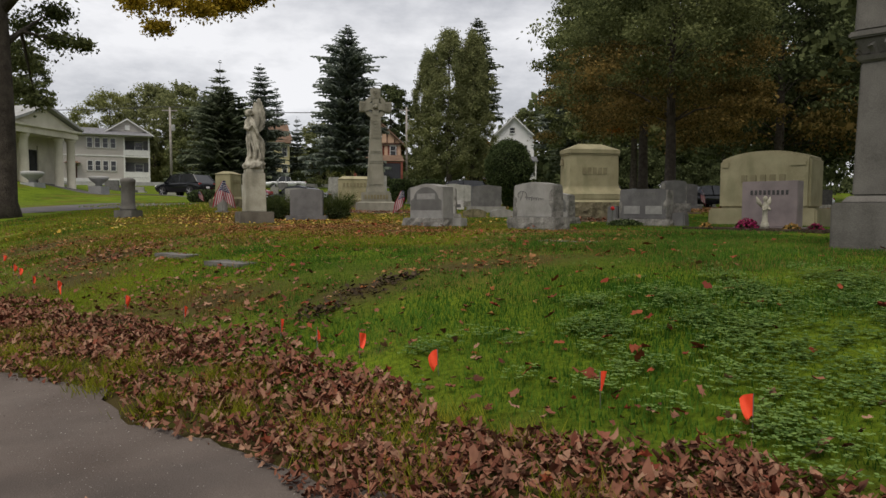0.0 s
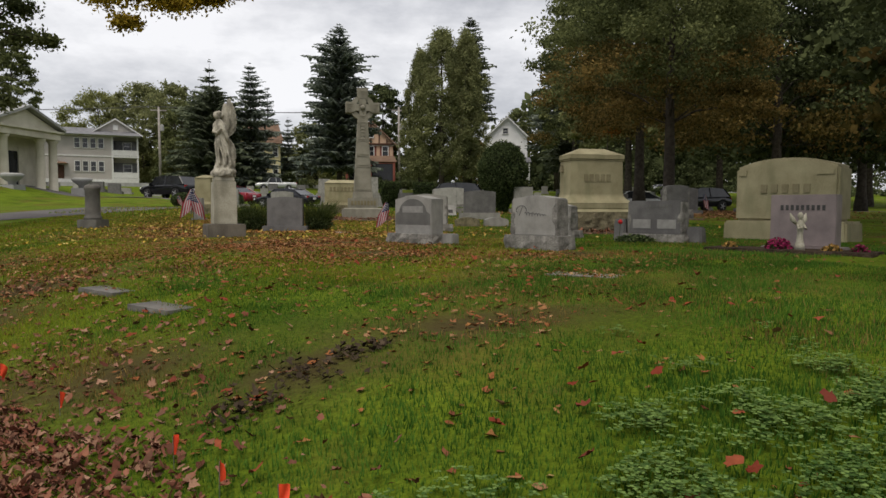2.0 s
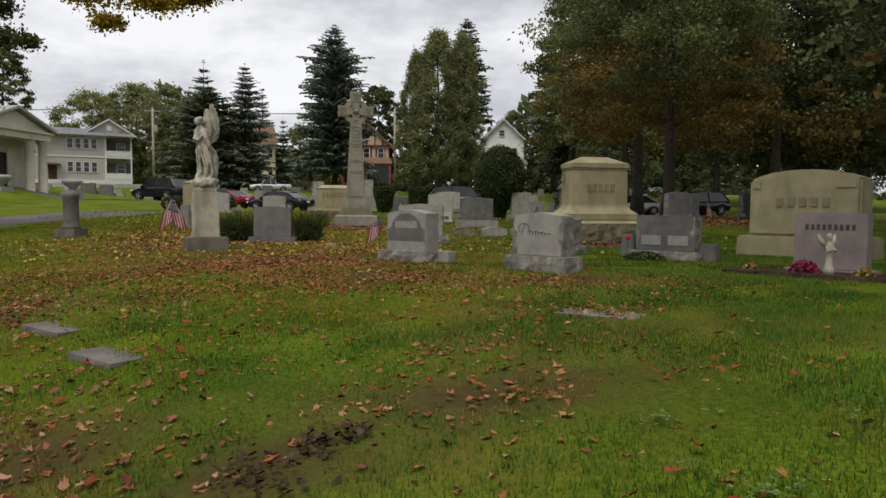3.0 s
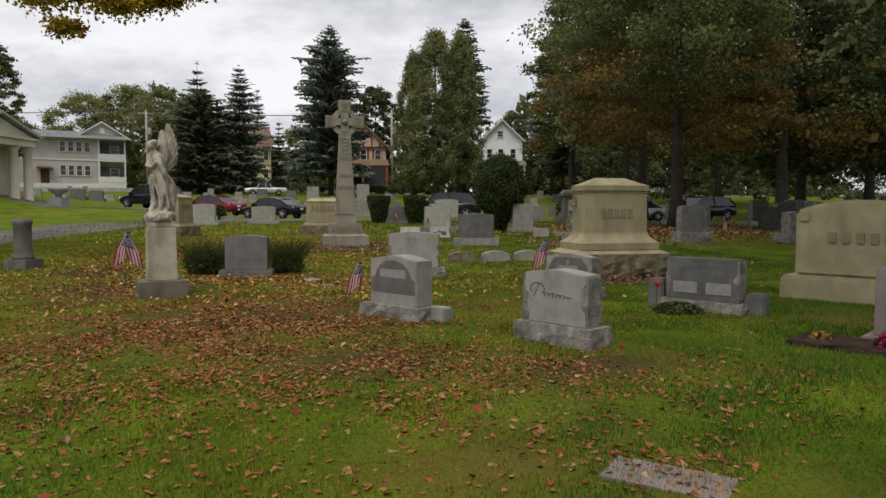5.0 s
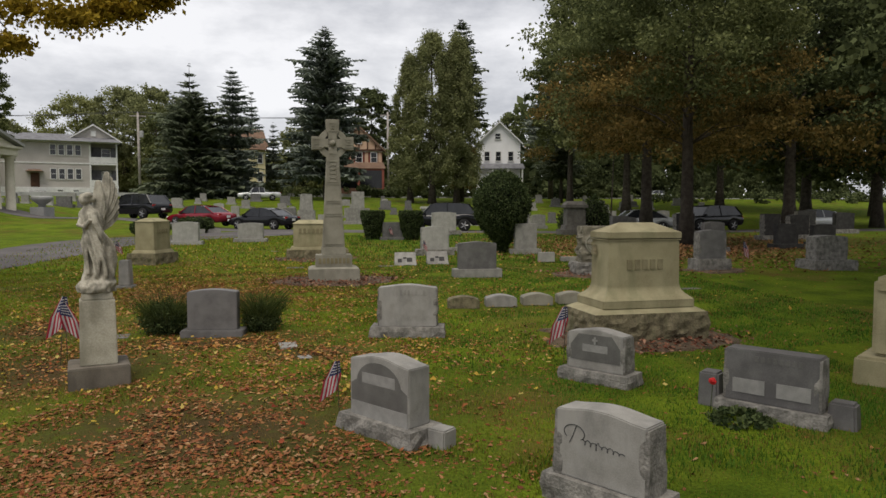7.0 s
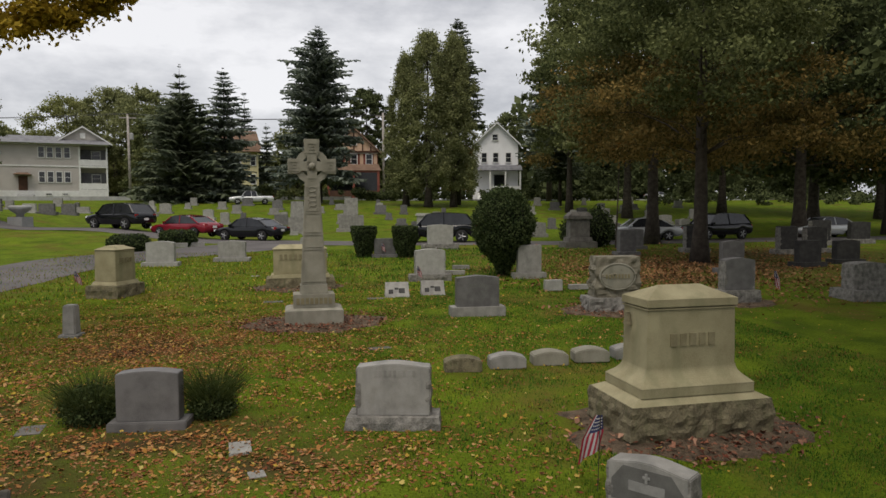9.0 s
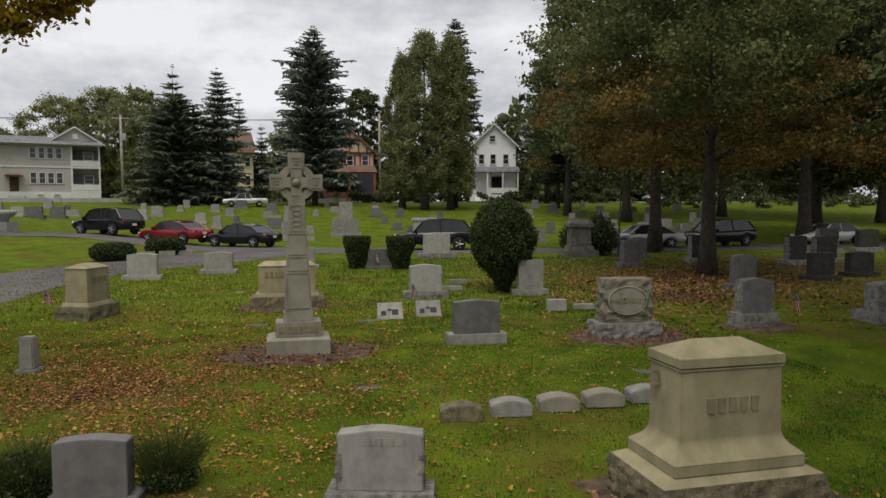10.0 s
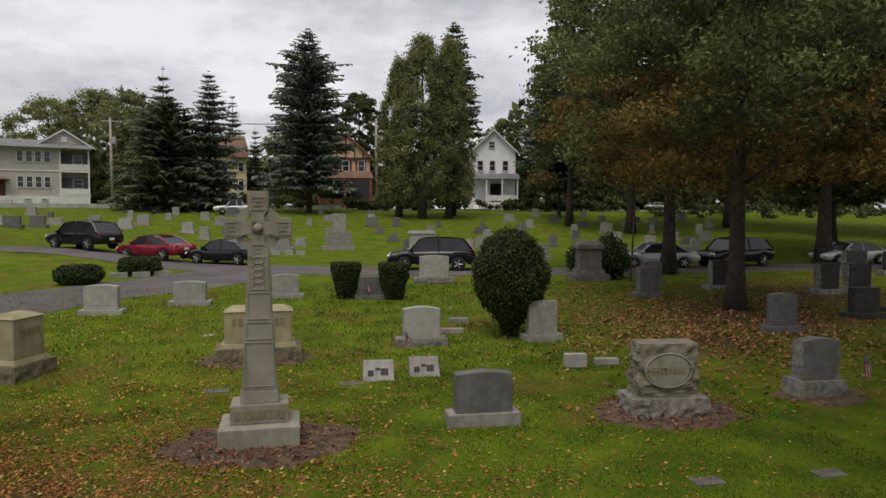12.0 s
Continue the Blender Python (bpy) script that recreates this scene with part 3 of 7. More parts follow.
bli = thing("monument", 9.55, 12.20, -57, label="large olive-grey limestone monument with a curved top", category="monument")
part("base", one_box(0, 0, -0.06, 1.80, 0.90, 0.36, top=0.985, bevel=0.03), LIMESTONE, bli)
part("die", shifted(slab(top_outline(1.50, 0.84, "bow", 0.14), -0.33, 0.33, 0.045), z=0.30), LIMESTONE, bli)
part("corner_carving", one_box(-0.64, -0.335, 1.0, 0.13, 0.03, 0.11, bevel=0.012), LIMESTONE, bli)
part("corner_carving", one_box(0.56, -0.335, 1.0, 0.26, 0.03, 0.09, bevel=0.012), LIMESTONE, bli)
bars(bli, letter_rows(5, 0, 0.74, 0.78, 0.13), -0.335, LETTER, proud=0.014, label="raised letters as bars")
mo2 = thing("monument", 11.75, 10.35, -57, label="pale limestone monument beyond a wide one", category="monument")
part("base", one_box(0, 0, -0.06, 1.5, 0.9, 0.34, bevel=0.02), LIMESTONE, mo2)
part("die", shifted(slab(top_outline(1.15, 0.78, "oval", 0.06), -0.3, 0.3, 0.02), z=0.28), LIMESTONE, mo2)

PLINTH = mat("weathered_plinth_stone", (0.10, 0.086, 0.068), (0.18, 0.158, 0.128), 4, 120, 0.9, bump=0.25, depth=0.005, stain=(0.06, 0.055, 0.045), stain_amount=0.6)
COLUMN = mat("brown_grey_granite", (0.08, 0.074, 0.066), (0.155, 0.145, 0.13), 4, 120, 0.85, bump=0.2, depth=0.005, stain=(0.06, 0.055, 0.05))
# the tall column by the road
col = thing("column_monument", 5.865, 6.01, -57, label="tall weathered grey granite column monument", category="monument")
part("base", one_box(0, 0, -0.12, 0.64, 0.64, 0.46, bevel=0.015), COLUMN, col)
part("plinth", one_box(0, 0, 0.34, 0.54, 0.54, 0.05, top=0.85, bevel=0.008), COLUMN, col)
part("shaft", one_box(0, 0, 0.39, 0.42, 0.42, 0.98, top=0.9, bevel=0.012), COLUMN, col)
cap = bmesh.new()
for z0, w0, h0, tp in ((1.37, 0.40, 0.05, 1.12), (1.42, 0.36, 0.12, 1.3), (1.54, 0.52, 0.05, 1.0)):
    box(cap, 0, 0, z0, w0, w0, h0, top=tp, bevel=0.012)
for a in range(12):
    an = a * math.pi / 6
    add_tube(cap, [(0.19 * math.cos(an), 0.19 * math.sin(an), 1.42), (0.24 * math.cos(an), 0.24 * math.sin(an), 1.50), (0.27 * math.cos(an), 0.27 * math.sin(an), 1.47)], [0.03, 0.035, 0.01], 6)
part("capital", cap, COLUMN, col, "carved leafy capital")
part("upper_shaft", one_box(0, 0, 1.59, 0.46, 0.46, 1.5, top=0.8, bevel=0.015), COLUMN, col)

# angel on a marble pedestal
ped = thing("statue_pedestal", 0.72, 14.66, 15, label="white marble pedestal on a grey granite plinth", category="pedestal")
part("plinth", one_box(0, 0, -0.05, 0.60, 0.58, 0.27, bevel=0.012), PLINTH, ped, "grey granite plinth")
part("shaft", one_box(0, 0, 0.22, 0.37, 0.37, 0.70, top=0.93, bevel=0.01), MARBLE, ped)
part("neck", one_box(0, 0, 0.92, 0.31, 0.31, 0.08, top=0.96, bevel=0.012), MARBLE, ped)
PED_TOP = 1.0


def statue_mesh():
    """A robed winged figure with bowed head on a mound, one plain carved shape."""
    bm = bmesh.new()
    n = 64
    keys_z = (0.0, 0.05, 0.10, 0.14, 0.20, 0.32, 0.46, 0.58, 0.66, 0.74, 0.82, 0.87, 0.905, 0.94)
    keys_c = (0.0, 0.0, 0.01, 0.02, 0.035, 0.05, 0.035, 0.005, -0.015, -0.03, -0.04, -0.045, -0.055, -0.065)
    keys_rx = (0.185, 0.195, 0.185, 0.16, 0.145, 0.135, 0.125, 0.108, 0.095, 0.105, 0.115, 0.10, 0.055, 0.036)
    keys_ry = (0.18, 0.19, 0.17, 0.145, 0.13, 0.115, 0.11, 0.098, 0.085, 0.09, 0.085, 0.07, 0.048, 0.036)
    rows = []
    for k in range(49):
        z = 0.94 * k / 48
        cx, rx, ry = (float(np.interp(z, keys_z, q)) for q in (keys_c, keys_rx, keys_ry))
        fold = 0.036 * sm(0.12, 0.2, z) * (1 - sm(0.52, 0.66, z)) + 0.006
        row = []
        for i in range(n):
            a = 2 * math.pi * i / n
            w = a + 1.1 * (z - 0.2)
            f = fold * (abs(math.sin(w * 4.5)) * 1.5 - 0.8 + 0.5 * math.sin(w * 11 + z * 7))
            lump = 0.03 * (1 - sm(0.10, 0.17, z)) * noise.noise(Vector((math.cos(a) * 3, math.sin(a) * 3, z * 14)))
            row.append(bm.verts.new((cx + (rx + f + lump) * math.cos(a), -0.01 + (ry + f + lump) * math.sin(a), z)))
        rows.append(row)
    for a, b in zip(rows, rows[1:]):
        for i in range(n):
            bm.faces.new((a[i], a[(i + 1) % n], b[(i + 1) % n], b[i]))
    bm.faces.new(rows[0][::-1])
    bm.faces.new(rows[-1])
    # bowed head with gathered hair
    h = bmesh.ops.create_uvsphere(bm, u_segments=20, v_segments=14, radius=0.060)
    bmesh.ops.transform(bm, matrix=pose(-0.09, -0.02, 0.995, 0, -24, 0) @ Matrix.Diagonal((0.95, 0.86, 1.16, 1)), verts=h["verts"])
    h = bmesh.ops.create_uvsphere(bm, u_segments=20, v_segments=12, radius=0.063)
    bmesh.ops.transform(bm, matrix=pose(-0.072, -0.015, 1.025, 0, -30, 0) @ Matrix.Diagonal((1.05, 0.95, 0.72, 1)), verts=h["verts"])
    h = bmesh.ops.create_uvsphere(bm, u_segments=12, v_segments=8, radius=0.034)
    bmesh.ops.transform(bm, matrix=pose(-0.018, 0.0, 1.0), verts=h["verts"])
    # arms and a sash that falls from the hand
    add_tube(bm, [(-0.02, -0.075, 0.85), (0.02, -0.11, 0.74), (0.07, -0.115, 0.62), (0.115, -0.10, 0.54), (0.13, -0.09, 0.50)], [0.034, 0.036, 0.03, 0.024, 0.018], 12)
    add_tube(bm, [(-0.10, -0.02, 0.84), (-0.14, -0.06, 0.72), (-0.09, -0.11, 0.70), (-0.03, -0.115, 0.78)], [0.034, 0.034, 0.028, 0.02], 12)
    add_tube(bm, [(0.10, -0.085, 0.56), (0.145, -0.075, 0.44), (0.165, -0.055, 0.30), (0.155, -0.04, 0.16)], [0.026, 0.034, 0.036, 0.022], 10)
    add_tube(bm, [(-0.05, -0.10, 0.66), (0.0, -0.125, 0.50), (0.04, -0.13, 0.34), (0.03, -0.13, 0.16)], [0.014, 0.02, 0.022, 0.016], 8)
    add_tube(bm, [(-0.09, -0.08, 0.62), (-0.08, -0.12, 0.44), (-0.06, -0.13, 0.20)], [0.012, 0.018, 0.018], 8)
    # raised wings, built feather by feather
    for root, reach, depth in (((0.02, 0.06, 0.80), 1.0, 0.10), ((0.0, 0.03, 0.82), 0.42, 0.02)):
        for k in range(9):
            u = k / 8
            ang = radians(85 - 46 * u)
            ln = (0.43 - 0.20 * u) * (1.0 if reach == 1.0 else 0.72)
            ox, oz = root[0] + 0.06 * (1 - u) * reach, root[2] + 0.06 - 0.20 * u
            dx, dz = math.cos(ang) * ln * (reach if reach == 1.0 else 0.6), math.sin(ang) * ln
            p0 = Vector((ox, root[1], oz))
            p1 = Vector((ox + dx * 0.55, root[1] + depth * 0.6, oz + dz * 0.55))
            p2 = Vector((ox + dx, root[1] + depth, oz + dz))
            side = Vector((-dz, 0, dx)).normalized()
            vs = []
            for p, w in ((p0, 0.04), (p1, 0.05), (p2, 0.03), (p2 + (p2 - p1).normalized() * 0.02, 0.008)):
                off = Vector((0, 0.006 * (k % 2), 0))
                vs.append([bm.verts.new(p + side * w + off + Vector((0, -0.010, 0))), bm.verts.new(p - side * w + off + Vector((0, -0.014, 0))), bm.verts.new(p - side * w + off + Vector((0, 0.012, 0))), bm.verts.new(p + side * w + off + Vector((0, 0.012, 0)))])
            for a, b in zip(vs, vs[1:]):
                for i in range(4):
                    bm.faces.new((a[i], a[(i + 1) % 4], b[(i + 1) % 4], b[i]))
            bm.faces.new(vs[0][::-1])
            bm.faces.new(vs[-1])
    bmesh.ops.recalc_face_normals(bm, faces=bm.faces)
    return bm


STATUE = mat("weathered_statue_marble", (0.23, 0.212, 0.168), (0.46, 0.43, 0.355), 8, 60, 0.85, bump=0.3, depth=0.006, stain=(0.085, 0.08, 0.062), stain_amount=0.75)
angel = new("angel_statue", mesh_of(statue_mesh(), "angel_statue", STATUE, True))
fuse = angel.modifiers.new("fuse", "REMESH")
fuse.mode, fuse.voxel_size, fuse.use_smooth_shade = "VOXEL", 0.006, True
angel.matrix_basis = pose(0.72, 14.66, gz(0.72, 14.66) + PED_TOP, 0, 0, 8)
tagged(angel, "weathered white marble statue of a robed winged figure", "statue")

# small carved post and marker stones on the left
post = thing("carved_post", -2.45, 19.1, -20, label="short grey stone column with a carved top", category="grave marker")
part("foot", one_box(0, 0, -0.04, 0.46, 0.46, 0.22, bevel=0.012), COLUMN, post)
part("column", shifted(lathe([(0.19, 0), (0.18, 0.05), (0.155, 0.1), (0.15, 0.62), (0.17, 0.66), (0.17, 0.72), (0.12, 0.76)], 18), z=0.18), COLUMN, post, smooth=True)
post2 = thing("carved_post", -0.72, 22.9, -10, label="short square grey stone marker post", category="grave marker")
part("foot", one_box(0, 0, -0.04, 0.36, 0.34, 0.10, bevel=0.012), GRANITE, post2)
part("column", one_box(0, 0, 0.06, 0.25, 0.24, 0.56, top=0.88, bevel=0.02), GRANITE, post2)

headstone(1.69, 17.12, -8, 0.71, 0.555, 0.22, 0.90, 0.10, 0.34, "oval", 0.035, GRANITE_DARK, rough=False, base=GRANITE_DARK, label="dark grey granite headstone between two clipped shrubs")
headstone(4.49, 16.5, -15, 0.85, 0.57, 0.23, 1.07, 0.15, 0.40, "serp", 0.04, GRANITE, label="grey granite headstone on a rough base", rows=letter_rows(9, 0.02, 0.46, 0.5, 0.075), ink=GRANITE)

# the big stepped monument
lew = thing("monument", 7.72, 15.68, 0, label="large olive-tan limestone monument with hipped cap and stepped base", category="monument")
part("rock_base", rock(1.74, 1.04, 0.48, 0.045, 5, -0.06, 0.06), LIMEROCK, lew, "rough split-faced base course")
wash = bmesh.new()
box(wash, 0, 0, 0.42, 1.71, 1.02, 0.06, top=0.86, top_y=0.8)
part("wash", wash, LIMESTONE, lew)
step = bmesh.new()
box(step, 0, 0, 0.48, 1.42, 0.86, 0.11, bevel=0.008)
box(step, 0, 0, 0.59, 1.42, 0.86, 0.045, top=0.93, top_y=0.88)
levels = []
for k in range(9):
    q = (1 - k / 8) ** 2.2
    hw, hd, zz = 0.562 + 0.098 * q, 0.284 + 0.094 * q, 0.635 + 0.15 * k / 8
    levels.append([step.verts.new((a * hw, b * hd, zz)) for a, b in ((-1, -1), (1, -1), (1, 1), (-1, 1))])
for a, b in zip(levels, levels[1:]):
    for i in range(4):
        step.faces.new((a[i], a[(i + 1) % 4], b[(i + 1) % 4], b[i]))
part("step", step, LIMESTONE, lew)
part("die", one_box(0, 0, 0.69, 1.12, 0.565, 0.74, top=0.985, bevel=0.01), LIMESTONE, lew)
cap = bmesh.new()
box(cap, 0, 0, 1.43, 1.14, 0.585, 0.016, bevel=0.004)
box(cap, 0, 0, 1.458, 1.15, 0.595, 0.09, bevel=0.008)
box(cap, 0, 0, 1.547, 1.14, 0.585, 0.135, top=0.47, top_y=0.02)
part("cap", cap, LIMESTONE, lew)
bars(lew, letter_rows(5, 0, 1.02, 0.60, 0.14, 0.35), -0.281, LETTER, proud=0.016, label="raised letters as bars")
part("finial", one_box(-0.59, 0.12, 1.22, 0.06, 0.10, 0.14, top=0.5), LIMEROCK, lew, "small carved corner bracket")

for i in range(5):
    fx, fy = 5.94 + 0.74 * i, 18.78 + 0.05 * i
    m4 = thing("footstone", fx, fy, -9 if i < 4 else -5, label="low rounded grey granite footstone in a row", category="footstone", group="row of low footstones")
    part("stone", slab(top_outline(0.58, 0.17, "oval", 0.06), -0.16, 0.16, 0.015), [LIMEROCK, GRANITE, CROSSSTONE, CROSSSTONE, GRANITE][i], m4)

# celtic cross
cro = thing("celtic_cross", 3.88, 23.35, -1, label="tall grey limestone celtic cross with interlace panels on steps", category="cross")
part("base", one_box(0, 0, -0.06, 1.20, 0.92, 0.37, bevel=0.015), CROSSSTONE, cro)
part("wash", one_box(0, 0, 0.31, 1.18, 0.90, 0.035, top=0.85, top_y=0.8), CROSSSTONE, cro)
part("name_block", one_box(0, 0, 0.345, 0.86, 0.58, 0.29, bevel=0.012), CROSSSTONE, cro)
bars(cro, letter_rows(8, 0, 0.43, 0.76, 0.13, 0.3), -0.292, LETTER, proud=0.014, label="raised letters as bars")
part("upper_step", one_box(0, 0, 0.635, 0.58, 0.42, 0.19, top=0.96, bevel=0.01), CROSSSTONE, cro)
part("shaft", one_box(0, 0, 0.825, 0.53, 0.32, 2.2, top=0.56, top_y=0.75, bevel=0.012), CROSSSTONE, cro)
for z0, hh, ww in ((0.88, 0.70, 0.42), (1.61, 0.28, 0.37), (1.92, 0.42, 0.33), (2.37, 0.52, 0.27)):
    fr = bmesh.new()
    yb = -0.16 + 0.0182 * (z0 + hh / 2 - 0.825) * 1.05 - 0.004
    tilt = 0.0182
    for q in ((-ww / 2, 0, 0.022, hh), (ww / 2, 0, 0.022, hh), (0, 0, ww, 0.022), (0, hh - 0.022, ww, 0.022)):
        zc = z0 + q[1] + q[3] / 2
        box(fr, q[0], yb + tilt * (zc - z0 - hh / 2), z0 + q[1], q[2], 0.022, q[3], bevel=0.004)
    if hh == 0.52:
        for k in range(5):
            zz = z0 + hh * (k + 0.6) / 5.2
            add_tube(fr, [(ww * 0.34 * math.cos(a), yb - 0.004, zz + hh * 0.10 * math.sin(a)) for a in np.linspace(0, 2 * math.pi, 11)], [0.009] * 11, 5)
    part("panel", fr, CROSSSTONE, cro, "carved panel frame with interlace")
HZ = 3.31
head = bmesh.new()
for ang in (0, 90, 180, 270):
    L = 0.5 if ang in (90, 270) else 0.57 if ang == 0 else 0.42
    pr = [(-0.115, 0.0), (0.115, 0.0), (0.10, 0.2), (0.15, 0.28), (0.165, L), (-0.165, L), (-0.15, 0.28), (-0.10, 0.2)]
    a2 = slab(pr, -0.115, 0.115, 0.01)
    a2.transform(pose(0, 0, HZ, 0, ang, 0))
    tmp = bpy.data.meshes.new("arm")
    a2.to_mesh(tmp)
    a2.free()
    head.from_mesh(tmp)
    bpy.data.meshes.remove(tmp)
part("cross_head", head, CROSSSTONE, cro)
ring = bmesh.new()
nr = 40
rr = [[ring.verts.new((r * math.cos(2 * math.pi * i / nr), yv, HZ + r * math.sin(2 * math.pi * i / nr))) for i in range(nr)] for r, yv in ((0.36, -0.075), (0.36, 0.075), (0.215, 0.075), (0.215, -0.075))]
for k in range(4):
    for i in range(nr):
        ring.faces.new((rr[k][i], rr[k][(i + 1) % nr], rr[(k + 1) % 4][(i + 1) % nr], rr[(k + 1) % 4][i]))
bmesh.ops.recalc_face_normals(ring, faces=ring.faces)
part("ring", ring, CROSSSTONE, cro, smooth=False)
bs = bmesh.new()
bmesh.ops.create_uvsphere(bs, u_segments=16, v_segments=10, radius=0.075)
part("boss", shifted(bs, y=-0.115, z=HZ), CROSSSTONE, cro, smooth=True)
for px, pz in ((0, HZ + 0.38), (-0.38, HZ), (0.38, HZ), (0, HZ - 0.34)):
    fr = bmesh.new()
    for q in ((-0.095, 0, 0.02, 0.21), (0.095, 0, 0.02, 0.21), (0, -0.095, 0.17, 0.02), (0, 0.095, 0.17, 0.02), (0, -0.03, 0.11, 0.018), (0, 0.035, 0.11, 0.018), (-0.03, 0, 0.018, 0.09)):
        box(fr, px + q[0], -0.119, pz + q[1] - q[3] / 2, q[2], 0.018, q[3])
    part("knot_panel", fr, CROSSSTONE, cro, "carved square interlace")

dark = headstone(7.52, 23.4, -4, 0.97, 0.65, 0.27, 1.24, 0.21, 0.42, "peak", 0.05, GRANITE_DARK, rough=False, base=GRANITE, label="polished dark granite headstone on a grey base", rows=letter_rows(6, 0, 0.44, 0.40, 0.08, 0.2), ink=POLISHED)
phi = thing("monument", 10.85, 23.26, -8, label="rough grey granite monument with carved oval panel", category="monument")
part("base", rock(1.40, 0.72, 0.40, 0.05, 11, -0.06, 0.07), ROCKFACE, phi)
part("die", rock(1.04, 0.46, 0.96, 0.075, 12, 0.33, 0.05), mat("pale_rough_granite", (0.135, 0.122, 0.09), (0.225, 0.205, 0.158), 4, 45, 0.95, bump=0.6, depth=0.02), phi)
ov = bmesh.new()
bmesh.ops.create_cone(ov, cap_ends=True, segments=40, radius1=0.40, radius2=0.38, depth=0.04)
ov.transform(pose(-0.03, -0.28, 0.83, 90, 0, 0) @ Matrix.Diagonal((1, 0.72, 1, 1)))
part("oval_panel", ov, CROSSSTONE, phi, "smooth oval name panel")
ovr = bmesh.new()
pr = [(-0.03 + 0.42 * math.cos(a), -0.295, 0.83 + 0.30 * math.sin(a)) for a in np.linspace(0, 2 * math.pi, 41)]
add_tube(ovr, pr, [0.018] * 41, 6)
part("oval_rim", ovr, CROSSSTONE, phi)
bars(phi, letter_rows(8, -0.03, 0.79, 0.60, 0.10), -0.305, LETTER, proud=0.012, label="raised letters as bars")

for px, py in ((6.2, 26.46), (7.2, 26.58)):
    pm = thing("slant_marker", px, py, -6, label="small pale granite marker with etched pictures", category="grave marker", group="pair of slanted markers")
    bm = bmesh.new()
    vs = [bm.verts.new(c) for c in ((-0.33, -0.19, -0.03), (0.33, -0.19, -0.03), (0.33, 0.19, -0.03), (-0.33, 0.19, -0.03), (-0.31, -0.12, 0.08), (0.31, -0.12, 0.08), (0.31, 0.14, 0.36), (-0.31, 0.14, 0.36), (-0.31, 0.18, 0.36), (0.31, 0.18, 0.36))]
    for f in ((0, 1, 5, 4), (4, 5, 6, 7), (7, 6, 9, 8), (1, 2, 9, 6, 5), (3, 0, 4, 7, 8), (2, 3, 8, 9)):
        bm.faces.new([vs[i] for i in f])
    part("stone", bm, GRANITE, pm)
    pic = bmesh.new()
    for a, b, c, d in ((-0.17, 0.13, 0.12, 0.1), (0.12, 0.15, 0.16, 0.12), (-0.02, 0.2, 0.1, 0.05)):
        q = [pic.verts.new((a + u * c / 2, -0.126 + (b + w * d / 2 - 0.08) * 0.93, b + w * d / 2 + 0.004)) for u, w in ((-1, -1), (1, -1), (1, 1), (-1, 1))]
        pic.faces.new(q)
    part("etching", pic, GRANITE_SHADE_ETCH, pm)

headstone(7.72, 29.34, -4, 0.92, 0.74, 0.26, 1.28, 0.2, 0.5, "serp", 0.05, GRANITE_PALE, label="pale granite headstone on a rough base with a flag beside it")
stg = thing("monument", 3.75, 28.75, -1, label="pale limestone monument with a low gabled top", category="monument")
part("base", rock(1.9, 0.95, 0.36, 0.03, 21, -0.06, 0.1), LIMEROCK, stg)
part("step", one_box(0, 0, 0.3, 1.72, 0.78, 0.1, top=0.94, bevel=0.01), LIMESTONE, stg)
part("die", one_box(0, 0, 0.4, 1.5, 0.56, 0.72, bevel=0.012), LIMESTONE, stg)
part("cap", one_box(0, 0, 1.12, 1.54, 0.6, 0.12, top=0.75, top_y=0.15), LIMESTONE, stg)
bars(stg, letter_rows(9, 0, 0.82, 1.2, 0.15), -0.281, LETTER, proud=0.014, label="raised letters as bars")
mol = thing("monument", -1.05, 28.1, 66, label="tan limestone monument with low hipped top", category="monument")
part("base", rock(1.14, 0.9, 0.38, 0.03, 31, -0.06, 0.1), LIMEROCK, mol)
part("step", one_box(0, 0, 0.32, 0.98, 0.76, 0.1, top=0.9, bevel=0.01), LIMESTONE, mol)
part("die", one_box(0, 0, 0.42, 0.82, 0.62, 0.82, top=0.97, bevel=0.012), LIMESTONE, mol)
part("cap", one_box(0, 0, 1.24, 0.84, 0.64, 0.1, top=0.5, top_y=0.3), LIMESTONE, mol)
bars(mol, letter_rows(5, 0, 0.9, 0.55, 0.12), -0.306, LETTER, proud=0.014, label="raised letters as bars")


